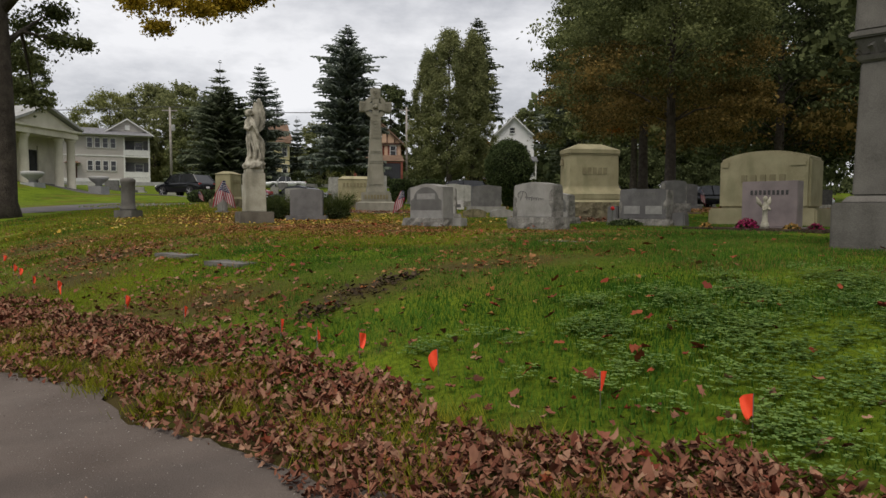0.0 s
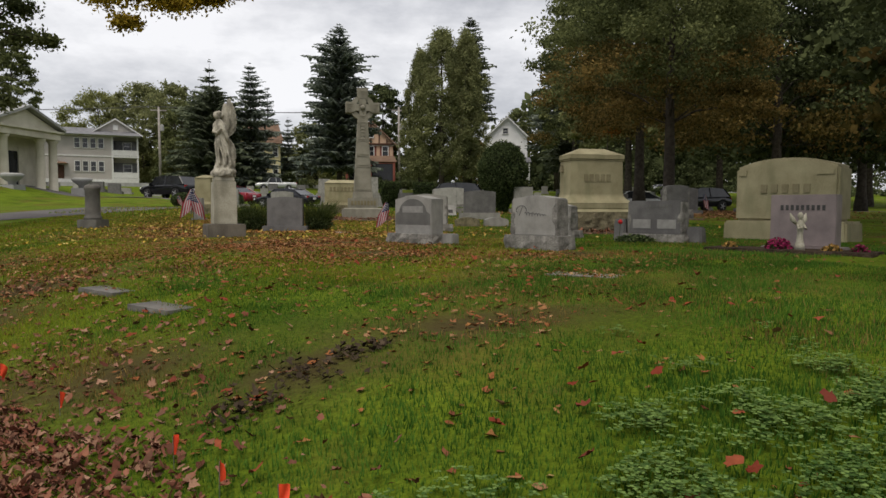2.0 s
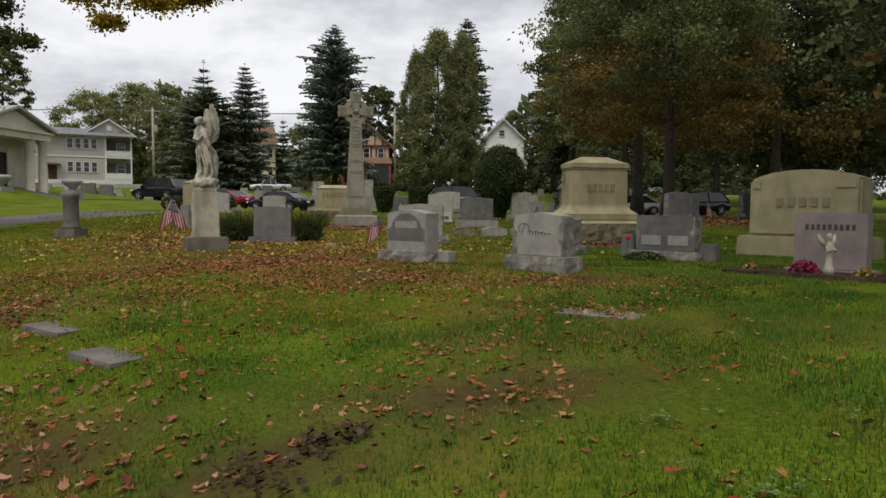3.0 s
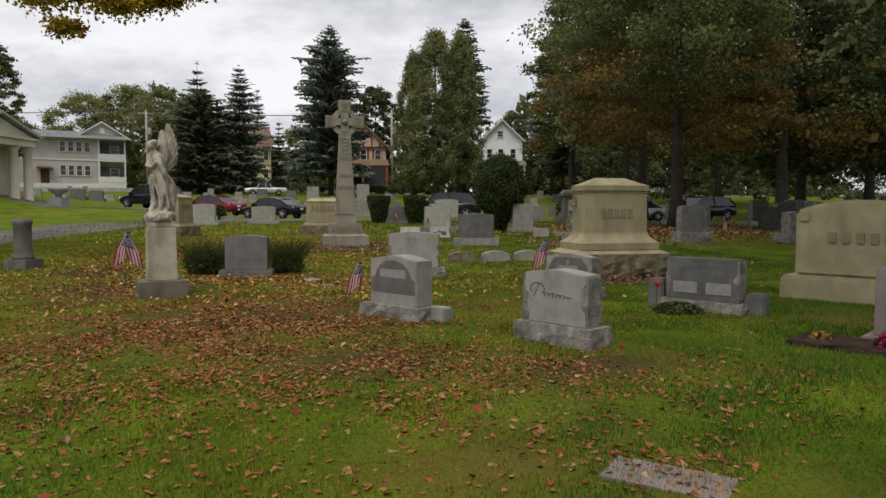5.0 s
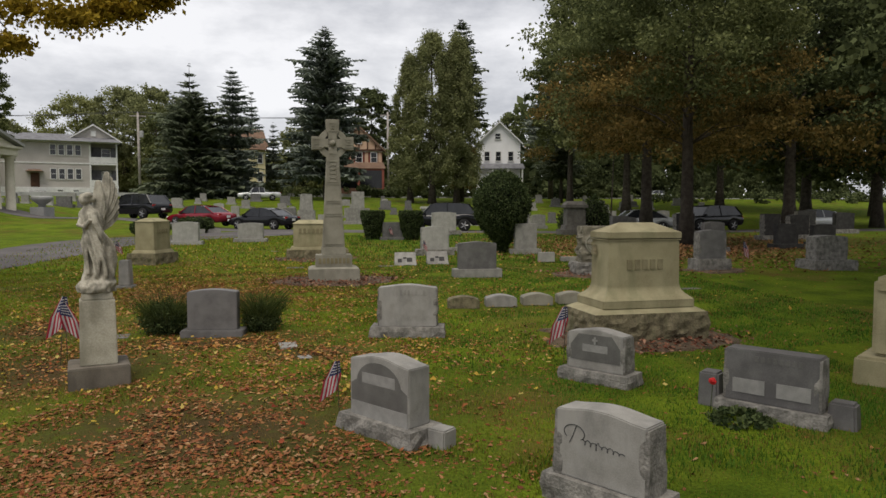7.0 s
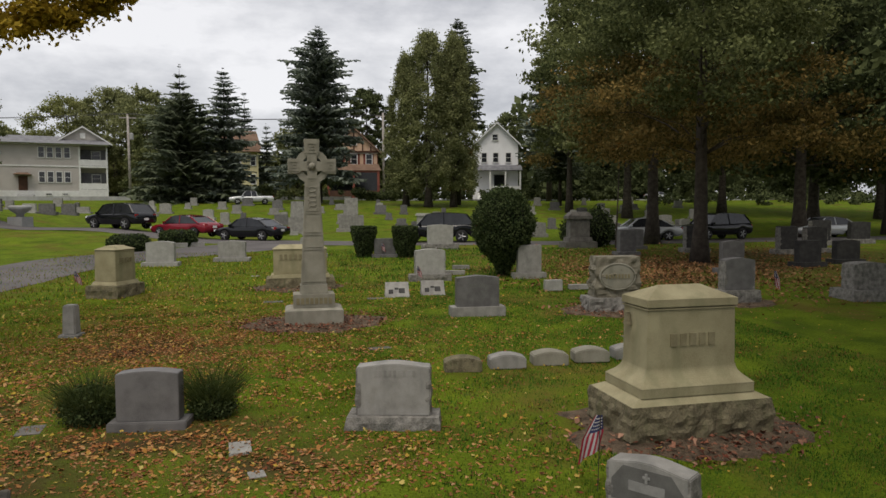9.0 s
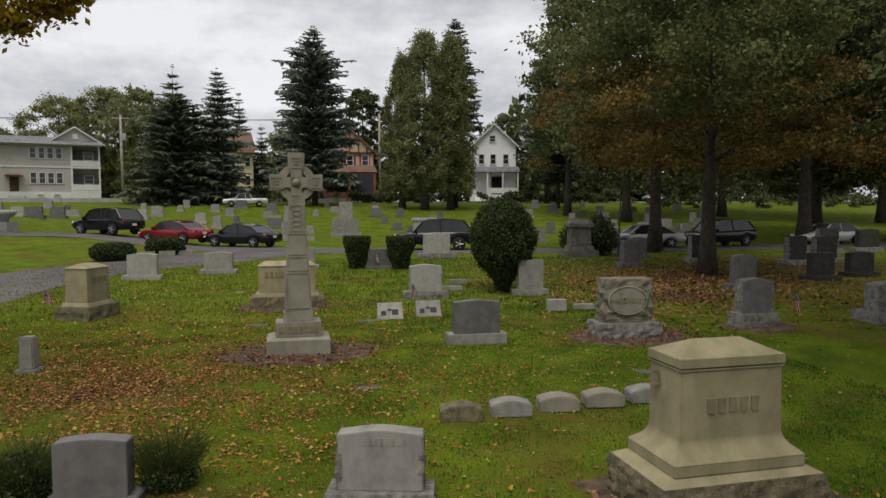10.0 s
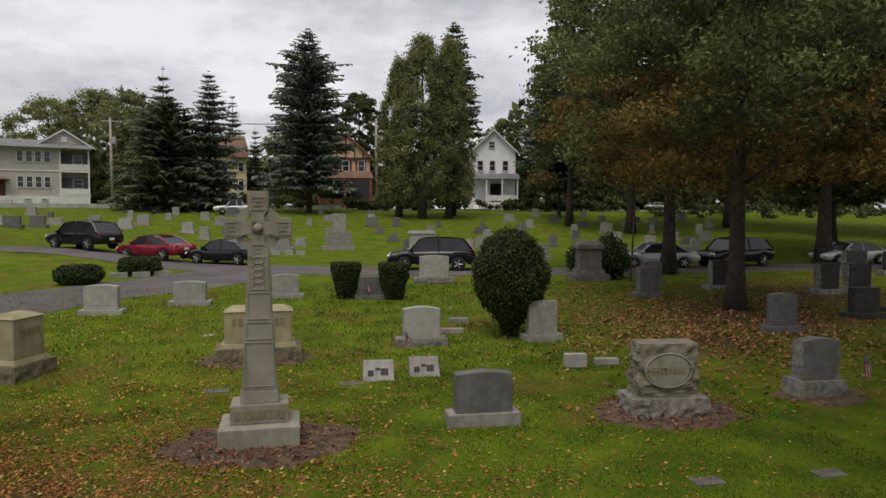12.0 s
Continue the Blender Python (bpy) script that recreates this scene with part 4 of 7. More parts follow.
# ---- further stones, one by one ----
# x, y, yaw, die width, die height, depth, base width, base height, style, stone, label
MID_STONES = (
    (10.97, 29.29, -3, 0.78, 0.89, 0.22, 1.08, 0.17, "flat", GRANITE, "grey granite headstone half behind a round bush"),
    (18.37, 29.21, -5, 0.79, 0.9, 0.28, 1.15, 0.2, "oval", GRANITE_DARK, "granite headstone coloured near black for shade of trees"),
    (14.4, 23.6, -3, 0.8, 0.76, 0.3, 1.0, 0.34, "oval", GRANITE_DARK, "dark granite headstone with a flag beside it"),
    (1.33, 36.9, -6, 1.05, 0.62, 0.28, 1.4, 0.15, "oval", GRANITE, "grey granite headstone near a paved lane"),
    (-1.1, 35.5, -6, 1.0, 0.72, 0.28, 1.3, 0.15, "oval", GRANITE_PALE, "pale granite headstone at the lane's edge"),
    (4.5, 38.1, -3, 0.95, 0.68, 0.28, 1.3, 0.15, "oval", GRANITE, "grey granite headstone behind a pale monument"),
    (7.51, 37.35, -3, 0.91, 0.67, 0.29, 1.15, 0.13, "flat", GRANITE_DARK, "dark headstone between two clipped shrubs"),
    (10.99, 41.94, -3, 1.28, 0.93, 0.31, 1.81, 0.25, "oval", GRANITE_PALE, "broad pale granite headstone by the lane"),
    (18.25, 36.38, -4, 0.76, 0.97, 0.4, 1.06, 0.19, "flat", GRANITE_DARK, "blocky dark granite headstone"),
    # the near-black rows carry tree shade in their stone colour
    (26.28, 35.99, -6, 0.85, 1.07, 0.4, 1.21, 0.23, "flat", GRANITE_SHADE_ETCH, "blocky granite headstone coloured near black for deep shade"),
    (28.29, 36.48, -6, 1.07, 0.98, 0.36, 1.43, 0.22, "oval", GRANITE_SHADE_ETCH, "granite headstone coloured near black for deep shade"),
    (22.85, 38.15, -6, 0.98, 1.07, 0.36, 1.33, 0.22, "flat", GRANITE_SHADE_ETCH, "granite headstone beside a tree trunk, coloured black for shade"),
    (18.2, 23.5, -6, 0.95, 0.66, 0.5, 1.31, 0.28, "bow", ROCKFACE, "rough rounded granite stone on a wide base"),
    (22.94, 30.87, -6, 0.92, 0.83, 0.32, 1.29, 0.18, "flat", GRANITE_SHADE_ETCH, "granite headstone coloured near black for shade"),
    (25.33, 31.53, -6, 1.01, 0.73, 0.32, 1.37, 0.18, "oval", GRANITE_SHADE_ETCH, "low granite headstone coloured near black for shade"),
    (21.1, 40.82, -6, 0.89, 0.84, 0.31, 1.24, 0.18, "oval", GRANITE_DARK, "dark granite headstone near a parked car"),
    (32.85, 41.21, -6, 1.15, 1.15, 0.36, 1.6, 0.27, "flat", GRANITE_SHADE_ETCH, "granite headstone coloured near black for tree shade"),
    (36.37, 42.06, -6, 1.24, 0.98, 0.35, 1.69, 0.27, "oval", GRANITE_SHADE_ETCH, "wide granite headstone coloured near black for tree shade"),
)
for x, y, yaw, w, h, d, bw, bh, style, stone, label in MID_STONES:
    headstone(x, y, yaw, w, h, d, bw, bh, d * 1.8, style, 0.05, stone, label=label, rough=bh > 0.2)
for x, y, w, label in ((10.67, 26.55, 0.5, "small white marker tilted in the grass"), (11.47, 26.62, 0.55, "low flat grey marker in the grass"), (8.77, 30.58, 0.8, "low grey curb stone in the grass"), (9.44, 32.04, 0.6, "low grey marker behind a bush")):
    headstone(x, y, -8, w, 0.3 if "white" in label else 0.14, 0.2, w, 0, 0.2, "flat", 0, GRANITE_PALE if "white" in label else GRANITE, label=label, name="grave_marker")

def stacked(x, y, yaw, blocks, stone, label):
    """A monument of stacked blocks: name, width, depth, height, taper."""
    t = thing("monument", x, y, yaw, label=label, category="monument")
    z = -0.06
    for nm, w, d, h, tp in blocks:
        part(nm, one_box(0, 0, z, w, d, h, top=tp, bevel=0.02), stone, t)
        z += h
    return t


stacked(18.59, 42.24, -4, (("base", 1.75, 1.2, 0.40, 1.0), ("plinth", 1.35, 0.9, 0.24, 0.94), ("die", 1.08, 0.7, 0.95, 0.97), ("cap", 1.32, 0.85, 0.16, 1.0), ("top", 1.28, 0.8, 0.22, 0.7)), COLUMN, "weathered granite monument with a heavy moulded cap")
stacked(9.05, 66.7, -6, (("base", 2.5, 1.1, 0.36, 1.0), ("die", 2.1, 0.8, 1.1, 0.98), ("upper_block", 1.15, 0.6, 1.45, 0.96)), GRANITE, "stepped grey granite monument of two stacked blocks")
stacked(4.56, 64.8, -6, (("base", 1.9, 1.3, 0.45, 1.0), ("die", 1.5, 1.0, 0.9, 0.92), ("shaft", 1.1, 0.8, 1.3, 0.85)), GRANITE, "tall grey granite monument tapering upwards")
stacked(15.19, 64.28, -6, (("base", 2.2, 1.1, 0.3, 1.0), ("die", 1.9, 0.8, 1.15, 0.97), ("cap", 2.1, 0.95, 0.22, 0.92)), GRANITE_PALE, "broad pale granite monument with an overhanging cap")
for px, py in ((4.2, 62.0), (5.1, 61.9), (5.9, 61.7)):
    headstone(px, py, -8, 0.62, 0.3, 0.3, 0.7, 0, 0.3, "flat", 0, GRANITE_PALE, label="small pale slanted marker beside the lane", name="grave_marker", group="row of small pale markers")
for px, py in ((-2.9, 46.6), (-2.0, 47.0), (-1.2, 47.6)):
    headstone(px, py, 20, 0.75, 0.24, 0.25, 0.8, 0, 0.3, "flat", 0, GRANITE, label="low rough curb stone beside a clipped hedge", name="curb_stone", group="low curb stones")

# flat plaques in the lawn
for x, y, yaw, w, d, label in ((0.46, 8.62, -50, 0.62, 0.36, "flat grey stone plaque sunk in the lawn"), (1.02, 7.62, -50, 0.55, 0.34, "flat mottled stone plaque sunk in the lawn"), (3.98, 7.58, -45, 0.60, 0.32, "flat rose-grey stone marker with leaves on it"), (2.75, 16.15, 5, 0.26, 0.42, "flat pale stone marker among leaves"), (0.35, 17.3, 5, 0.3, 0.4, "flat worn stone marker by a shrub"), (2.95, 15.35, 10, 0.18, 0.2, "small flat pale stone among leaves"), (4.9, 20.6, 5, 0.45, 0.2, "flat grey marker in the lawn"), (3, 26.2, 0, 0.55, 0.3, "flat grey marker near a cross"), (5.59, 26.2, 0, 0.5, 0.3, "flat grey marker in the lawn"), (9.82, 20.48, 0, 0.5, 0.3, "flat brown marker in the lawn"), (11.67, 20.34, 0, 0.5, 0.3, "flat grey marker in the lawn"), (2.4, 31.5, 0, 0.3, 0.3, "small flat white marker")):
    t = thing("flat_marker", x, y, yaw, label=label, category="grave marker", z=gz(x, y) - (0.013 if "rose" in label else 0.008))
    part("stone", rock(w * 0.88, d * 0.88, 0.075, 0.008, int(x * 7), -0.055, 0.06), GRANITE_PINK if "rose" in label else GRANITE if "pale" in label or "white" in label else COLUMN, t)

# far stones in rows on the slope: x, y, width, height, stone
rs = random.Random(11)
FAR = []
for row, (y0, xa, xb, n) in enumerate(((56, 16, 34, 4), (60, 15, 40, 5), (64, 13, 42, 7), (69, -6, 46, 11), (75, -24, 50, 15), (81, -28, 54, 16), (88, -32, 58, 17), (95, -34, 60, 16), (101, -34, 60, 10))):
    for i in range(n):
        x = xa + (xb - xa) * (i + rs.uniform(0.15, 0.85)) / n
        y = y0 + rs.uniform(-1.6, 1.6)
        if abs(x - 24) < 4 and y > 90 or (-16 < x < 5 and y < 76 and y < 70 - 0.95 * x):
            continue
        FAR.append((x, y, rs.uniform(0.5, 1.35), rs.uniform(0.45, 0.9), rs.choice((GRANITE, GRANITE, GRANITE_PALE, GRANITE_DARK, GRANITE, GRANITE_DARK, GRANITE)), rs.choice(("oval", "flat", "serp", "peak"))))
for x, y, w, h, stone, style in FAR:
    tone = {"grey_granite": "grey", "pale_granite": "pale", "dark_granite": "dark"}[stone.name]
    headstone(x, y, -10, w, h, 0.32, w * 1.3, 0.24, 0.6, style, 0.06, stone, label=f"{tone} granite headstone in the rows below the houses", rough=False, base=stone, group="far rows of headstones")


# ---- shrubs ----
def leafy(points, size, material, parent, name, rng, lift=0.0, drop=0.0):
    """Small folded leaves at points, joined into one part."""
    n = len(points)
    p = np.array(points, float)
    a = rng.normal(size=(n, 3))
    a /= np.linalg.norm(a, axis=1)[:, None]
    b = np.cross(a, rng.normal(size=(n, 3)))
    b /= np.linalg.norm(b, axis=1)[:, None]
    s = size * rng.uniform(0.6, 1.4, n)[:, None]
    v = np.concatenate([p - a * s, p + b * s * 0.6, p + a * s, p - b * s * 0.6], axis=1).reshape(-1, 3)
    f = np.arange(4 * n).reshape(-1, 4)
    me = bpy.data.meshes.new(name)
    me.vertices.add(4 * n)
    me.vertices.foreach_set("co", v.astype(np.float32).ravel())
    me.loops.add(4 * n)
    me.loops.foreach_set("vertex_index", f.ravel().astype(np.int32))
    me.polygons.add(n)
    me.polygons.foreach_set("loop_start", (np.arange(n) * 4).astype(np.int32))
    me.update(calc_edges=True)
    me.materials.append(material)
    ob = new(name, me)
    ob.parent = parent
    return ob


def shrub(x, y, rx, ry, h, label, shape="egg", seed=0, n=5000, leaf=0.05, loose=0.06, stem=0.0, name="shrub"):
    t = thing(name, x, y, label=label, category="shrub")
    rng = np.random.default_rng(seed)
    u = rng.uniform(0, 1, n)
    th = rng.uniform(0, 2 * math.pi, n)
    if shape == "egg":
        r = np.sin(np.pi * np.clip(u, 0, 1) ** 0.85) ** 0.6
    elif shape == "cup":
        r = 0.52 + 0.48 * np.clip(u * 1.2, 0, 1) ** 0.8
        cut = rng.uniform(0, 1, n) < 0.3
        u = np.where(cut, 1.0, u)
        r = np.where(cut, np.sqrt(rng.uniform(0, 1, n)), r)
    elif shape == "teardrop":
        r = np.interp(u, (0, 0.1, 0.25, 0.42, 0.6, 0.8, 0.92, 1.0), (0.14, 0.24, 0.6, 0.96, 1.0, 0.83, 0.58, 0.16))
    else:
        r = np.sqrt(np.clip(1 - (2 * u - 1) ** 2, 0, 1)) ** 0.55
    lump = np.array([1 + 0.16 * noise.noise(Vector((math.cos(a) * 2 + seed, math.sin(a) * 2, b * 3 * h))) for a, b in zip(th, u)])
    r = r * lump + rng.normal(0, loose, n)
    pts = np.stack([rx * r * np.cos(th), ry * r * np.sin(th), stem + h * u + rng.normal(0, loose * 0.6, n) * h], axis=1)
    pts[:, 2] = np.maximum(pts[:, 2], 0.01)
    leafy(pts, leaf, YEW, t, "foliage", rng)
    # solid near-black core stands in for the shade inside the foliage
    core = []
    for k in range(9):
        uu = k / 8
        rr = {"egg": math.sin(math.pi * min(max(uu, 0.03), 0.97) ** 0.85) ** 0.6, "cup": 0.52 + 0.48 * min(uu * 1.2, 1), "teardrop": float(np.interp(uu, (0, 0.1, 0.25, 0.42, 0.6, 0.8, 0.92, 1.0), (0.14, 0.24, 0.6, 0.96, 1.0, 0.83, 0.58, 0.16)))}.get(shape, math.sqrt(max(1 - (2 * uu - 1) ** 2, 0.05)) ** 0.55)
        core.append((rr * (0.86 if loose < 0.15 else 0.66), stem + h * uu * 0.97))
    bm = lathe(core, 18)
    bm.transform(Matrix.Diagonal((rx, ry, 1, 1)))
    part("shade_core", bm, YEW_SHADE, t, smooth=True)
    if stem:
        part("trunk", tube([(0, 0, -0.1), (0.03, 0, stem + h * 0.2)], [0.12, 0.08]), BARK, t)
    return t


shrub(10.3, 29.9, 0.98, 0.96, 2.72, "dense dark green teardrop bush clipped smooth", "teardrop", 1, 24000, 0.037, 0.04, 0.12, "bush")
shrub(6.66, 37.54, 0.53, 0.53, 1.29, "dark clipped shrub shaped like an urn", "cup", 2, 8000, 0.032, 0.025)
shrub(8.33, 37.04, 0.55, 0.55, 1.29, "dark clipped shrub shaped like an urn", "cup", 3, 8000, 0.032, 0.025)
yew_a = shrub(0.98, 17.45, 0.30, 0.28, 0.40, "loose dark green yew with pale upright shoots", "egg", 4, 4200, 0.020, 0.2)
yew_b = shrub(2.36, 17.35, 0.24, 0.23, 0.35, "loose dark green yew with pale upright shoots", "egg", 5, 3400, 0.020, 0.2)
SHOOT = mat("yew_shoot", (0.03, 0.045, 0.012), (0.10, 0.125, 0.035), 6, 40, 0.85, bump=0, spread=0.5, island=True, spec=0.06, thin=0.3)
for yw, rr0, sd in ((yew_a, 0.32, 70), (yew_b, 0.27, 71)):
    # feathery shoots over the top of the loose yews
    g = np.random.default_rng(sd)
    vv, ff = [], []
    for q in range(1300):
        a, rq, ln = g.uniform(0, 6.28), rr0 * math.sqrt(g.uniform(0, 1)), g.uniform(0.14, 0.42)
        o = Vector((rq * math.cos(a), rq * math.sin(a), g.uniform(0.14, 0.36)))
        d = Vector((math.cos(a) * rq / rr0 * 0.9 + g.normal(0, 0.15), math.sin(a) * rq / rr0 * 0.9 + g.normal(0, 0.15), 1)).normalized()
        sd2 = d.cross(Vector((g.normal(), g.normal(), 0.1))).normalized() * 0.0032
        for z0 in (0.0, 0.5):
            i0 = len(vv)
            pa, pb = o + d * ln * z0, o + d * ln * (z0 + 0.55) + Vector((d.x, d.y, -0.25)) * ln * 0.3 * z0
            vv += [tuple(pa - sd2), tuple(pa + sd2), tuple(pb)]
            ff.append((i0, i0 + 1, i0 + 2))
    soup("shoot", vv, ff, SHOOT, yw)
shrub(-3.95, 44.2, 0.95, 0.7, 0.85, "low rounded dark clipped hedge by the lane", "ball", 6, 3500, 0.05, 0.04)
shrub(-2.2, 47.8, 0.95, 0.7, 0.9, "low rounded dark clipped hedge by the lane", "ball", 7, 3500, 0.05, 0.04)
shrub(20.19, 43.24, 0.9, 0.9, 2.1, "ragged olive shrub behind a dark monument", "egg", 8, 2500, 0.07, 0.1)
shrub(20.29, 46.57, 0.8, 0.8, 1.6, "small dark evergreen beside the lane", "egg", 9, 1500, 0.07, 0.08)


# ---- trees ----
def crown_points(rng, n, clumps, spread, fuzz=0.0, shell=False):
    """Leaf places on the outer shells of many small sprays; shell: sprays stand apart from one another."""
    k = rng.integers(0, len(clumps), n)
    c = np.array(clumps)
    d = rng.normal(size=(n, 3))
    d[:, 2] = np.abs(d[:, 2]) * rng.choice((1, 1, 1, -0.6), n)
    d /= np.linalg.norm(d, axis=1)[:, None]
    r = c[k, 3] * (np.clip(rng.normal(0.82, 0.24, n), 0.05, 1.25) if shell else np.minimum(np.abs(rng.normal(0.62, 0.40, n)), 1.35))
    r *= 1 + 0.25 * np.sin(d[:, 0] * 7 + k) * np.cos(d[:, 1] * 8 - k)
    return c[k, :3] + d * r[:, None] * np.array([1, 1, spread]) + rng.normal(0, 1, (n, 3)) * fuzz * np.array([1, 1, 1.6])


def broadleaf(x, y, h, crown_r, crown_base, trunk, label, material, seed, n=9000, leaf=0.22, clumps=46, flat=0.55, material2=None, share2=0.0, lean=0.0, name="tree", z=None, low=0.10, top=0.97, fuzz=0.0, bough=1.0, shell=False):
    """A tapered trunk, forking limbs, and a crown of leafy sprays with gaps."""
    t = thing(name, x, y, label=label, category="tree", z=z)
    rng = np.random.default_rng(seed)
    bm = bmesh.new()
    zs = np.linspace(-0.3, h * 0.86, 9)
    pts = [(lean * (q / h) ** 2 * h + 0.12 * math.sin(q * 0.7 + seed) * q / h, 0.1 * math.cos(q * 0.6 + seed) * q / h, q) for q in zs]
    add_tube(bm, pts, [trunk * (1.55 if i == 0 else 1.05 * (1 - i / 9.5)) for i in range(9)], 12)
    cl = []
    for i in range(clumps):
        u = (i + 0.5) / clumps
        zz = crown_base + (h - crown_base) * u
        env = crown_r * math.sin(math.pi * min(low + (top - low) * u, 1.0)) ** 0.62
        env *= 1 + 0.22 * noise.noise(Vector((i * 1.7, seed * 3.3, 0.5)))
        a = i * 2.399 + rng.uniform(-0.5, 0.5)
        rr = env * math.sqrt(rng.uniform(0.15, 1.0))
        cl.append((lean * h * (zz / h) ** 2 + rr * math.cos(a), rr * math.sin(a), zz + rng.normal(0, 0.3), min(crown_r * rng.uniform(0.10, 0.2), 1.7) * bough))
    for i in range(0, clumps, max(2, clumps // 45)):
        cx, cy, cz, cr = cl[i]
        if cz < crown_base + 0.16 * (h - crown_base) and i % 3:
            continue
        q = max(crown_base * 0.95, cz - (cx * cx + cy * cy) ** 0.5 * 0.4)
        q = min(q, h * 0.8)
        w = trunk * (1 - q / h) * rng.uniform(0.12, 0.28)
        add_tube(bm, [(lean * h * (q / h) ** 2, 0, q), (cx * 0.3 + rng.normal(0, 0.15), cy * 0.3 + rng.normal(0, 0.15), q + (cz - q) * 0.45 + 0.3), (cx * 0.7 + rng.normal(0, 0.25), cy * 0.7 + rng.normal(0, 0.25), q + (cz - q) * 0.8 + 0.3), (cx, cy, cz)], [w, w * 0.6, w * 0.3, 0.012], 6)
    part("trunk", bm, BARK, t, smooth=True)
    if material2:
        # whole sprays turn colour, not single leaves
        m2 = max(1, int(clumps * share2))
        pick = list(rng.permutation(clumps))
        low_first = sorted(pick, key=lambda i: cl[i][2] + rng.uniform(-2, 2))
        turn = set(low_first[: m2])
        a_cl, b_cl = [c for i, c in enumerate(cl) if i not in turn], [c for i, c in enumerate(cl) if i in turn]
        k = int(n * len(b_cl) / clumps)
        leafy(crown_points(rng, n - k, a_cl, flat, fuzz, shell), leaf, material, t, "crown", rng)
        leafy(crown_points(rng, k, b_cl, flat, fuzz, shell), leaf, material2, t, "crown", rng)
    else:
        leafy(crown_points(rng, n, cl, flat, fuzz, shell), leaf, material, t, "crown", rng)
    return t


def spruce(x, y, h, r, label, material, seed, whorls=34, per=11, bare=0.06, droop=0.35, z=None, power=0.9, name="spruce_tree", ragged=0.18):
    """A straight trunk with whorls of drooping boughs, each of many needle sprays."""
    t = thing(name, x, y, label=label, category="tree", z=z)
    rng = np.random.default_rng(seed)
    bm = bmesh.new()
    add_tube(bm, [(0, 0, -0.3), (0, 0, h * 0.3), (0, 0, h * 0.97)], [h * 0.018, h * 0.012, 0.02], 8)
    verts, faces = [], []
    whorls = int(whorls * 1.25)
    for k in range(whorls):
        u = bare + (1 - bare) * ((k + rng.uniform(-1.3, 1.3)) / whorls)
        u = min(max(u, bare), 0.995)
        z0 = h * u
        env = r * min((1 - u) ** power, 3.2 * (1 - u)) + 0.01 * r
        m = max(6, int(1.08 * per * (0.55 + 0.6 * (1 - u))))
        off = rng.uniform(0, 6.28)
        for j in range(m):
            a = off + 2 * math.pi * j / m + rng.uniform(-0.25, 0.25)
            ca, sa = math.cos(a), math.sin(a)
            ln = env * (1 + rng.uniform(-2.2 * ragged, ragged)) * (1 + 0.42 * noise.noise(Vector((ca * 1.4 + seed, sa * 1.4, z0 * 0.45))))
            if rng.uniform() < 0.12:
                continue
            dr = droop * rng.uniform(0.3, 1.9)
            steps = max(4, int(9 * ln / r + 4))
            for q in range(steps):
                s = (q + 0.6) / steps
                px = ln * s
                pz = z0 - dr * ln * s * (1 - 0.35 * s) * (1 - 2.1 * u)
                wd = (ln * (0.17 * (1 - s) + 0.05) + 0.08) * rng.uniform(0.6, 1.3)
                for sd in (-1, 1):
                    fwd = ln / steps * 1.5
                    b0 = Vector((px * ca, px * sa, pz))
                    tip = Vector(((px + fwd * rng.uniform(0.5, 1.1)) * ca - sd * wd * sa, (px + fwd * 0.8) * sa + sd * wd * ca, pz - wd * rng.uniform(0.2, 1.25)))
                    b1 = Vector(((px + fwd) * ca, (px + fwd) * sa, pz - dr * fwd * 0.5))
                    dn = Vector((0, 0, -wd * 0.32))
                    i0 = len(verts)
                    verts += [b0, b1, tip, (b0 + tip) / 2 + dn]
                    faces += [(i0, i0 + 1, i0 + 2), (i0, i0 + 2, i0 + 3)]
    part("trunk", bm, BARK, t, smooth=True)
    soup("crown", [tuple(v) for v in verts], faces, material, t)
    return t


spruce(8.6, 105.5, 24.6, 5.5, "tall dark green spruce standing by the street", SPRUCE_N, 3, 46, 15, 0.16, 0.28, power=0.24)
spruce(-10.3, 111.9, 19.2, 4.6, "dark spruce tip rising over a dense evergreen", SPRUCE_D, 4, 38, 13, 0.04, 0.3, power=0.8)
spruce(-9.6, 110.0, 15.5, 6.6, "broad dense dark evergreen beside the street", SPRUCE_D, 41, 36, 17, 0.02, 0.3, power=0.42)
spruce(-4.3, 110.5, 18.8, 4.6, "blue-green spruce beside the street", SPRUCE_N, 5, 42, 14, 0.05, 0.30, power=0.62)
spruce(-2.7, 135.9, 19.4, 4.0, "slender blue-green spruce behind others", SPRUCE_N, 6, 36, 12, 0.05, 0.35, power=0.75)
spruce(1.0, 134.7, 13.6, 3.0, "small blue-green spruce far behind", SPRUCE_N, 7, 30, 12, 0.05, 0.35, power=0.7)
spruce(27.9, 103.1, 26.5, 4.8, "tall dark spruce behind the olive trees", SPRUCE_D, 8, 44, 13, 0.42, 0.26, power=0.55)
spruce(42.6, 101.0, 16.0, 3.7, "dark spruce beside a white house", SPRUCE_D, 9, 34, 14, 0.27, 0.3, power=0.42)
spruce(45.4, 112.0, 26.5, 5.4, "tall blue-grey spruce beyond a white house", SPRUCE_N, 91, 40, 13, 0.3, 0.3, power=0.6)
broadleaf(20.0, 101, 19.8, 2.9, 2.0, 0.40, "olive-green tree with an uneven crown", LEAF_OLIVE, 10, 32000, 0.13, 260, 1.2, low=0.34, top=0.985, fuzz=0.16)
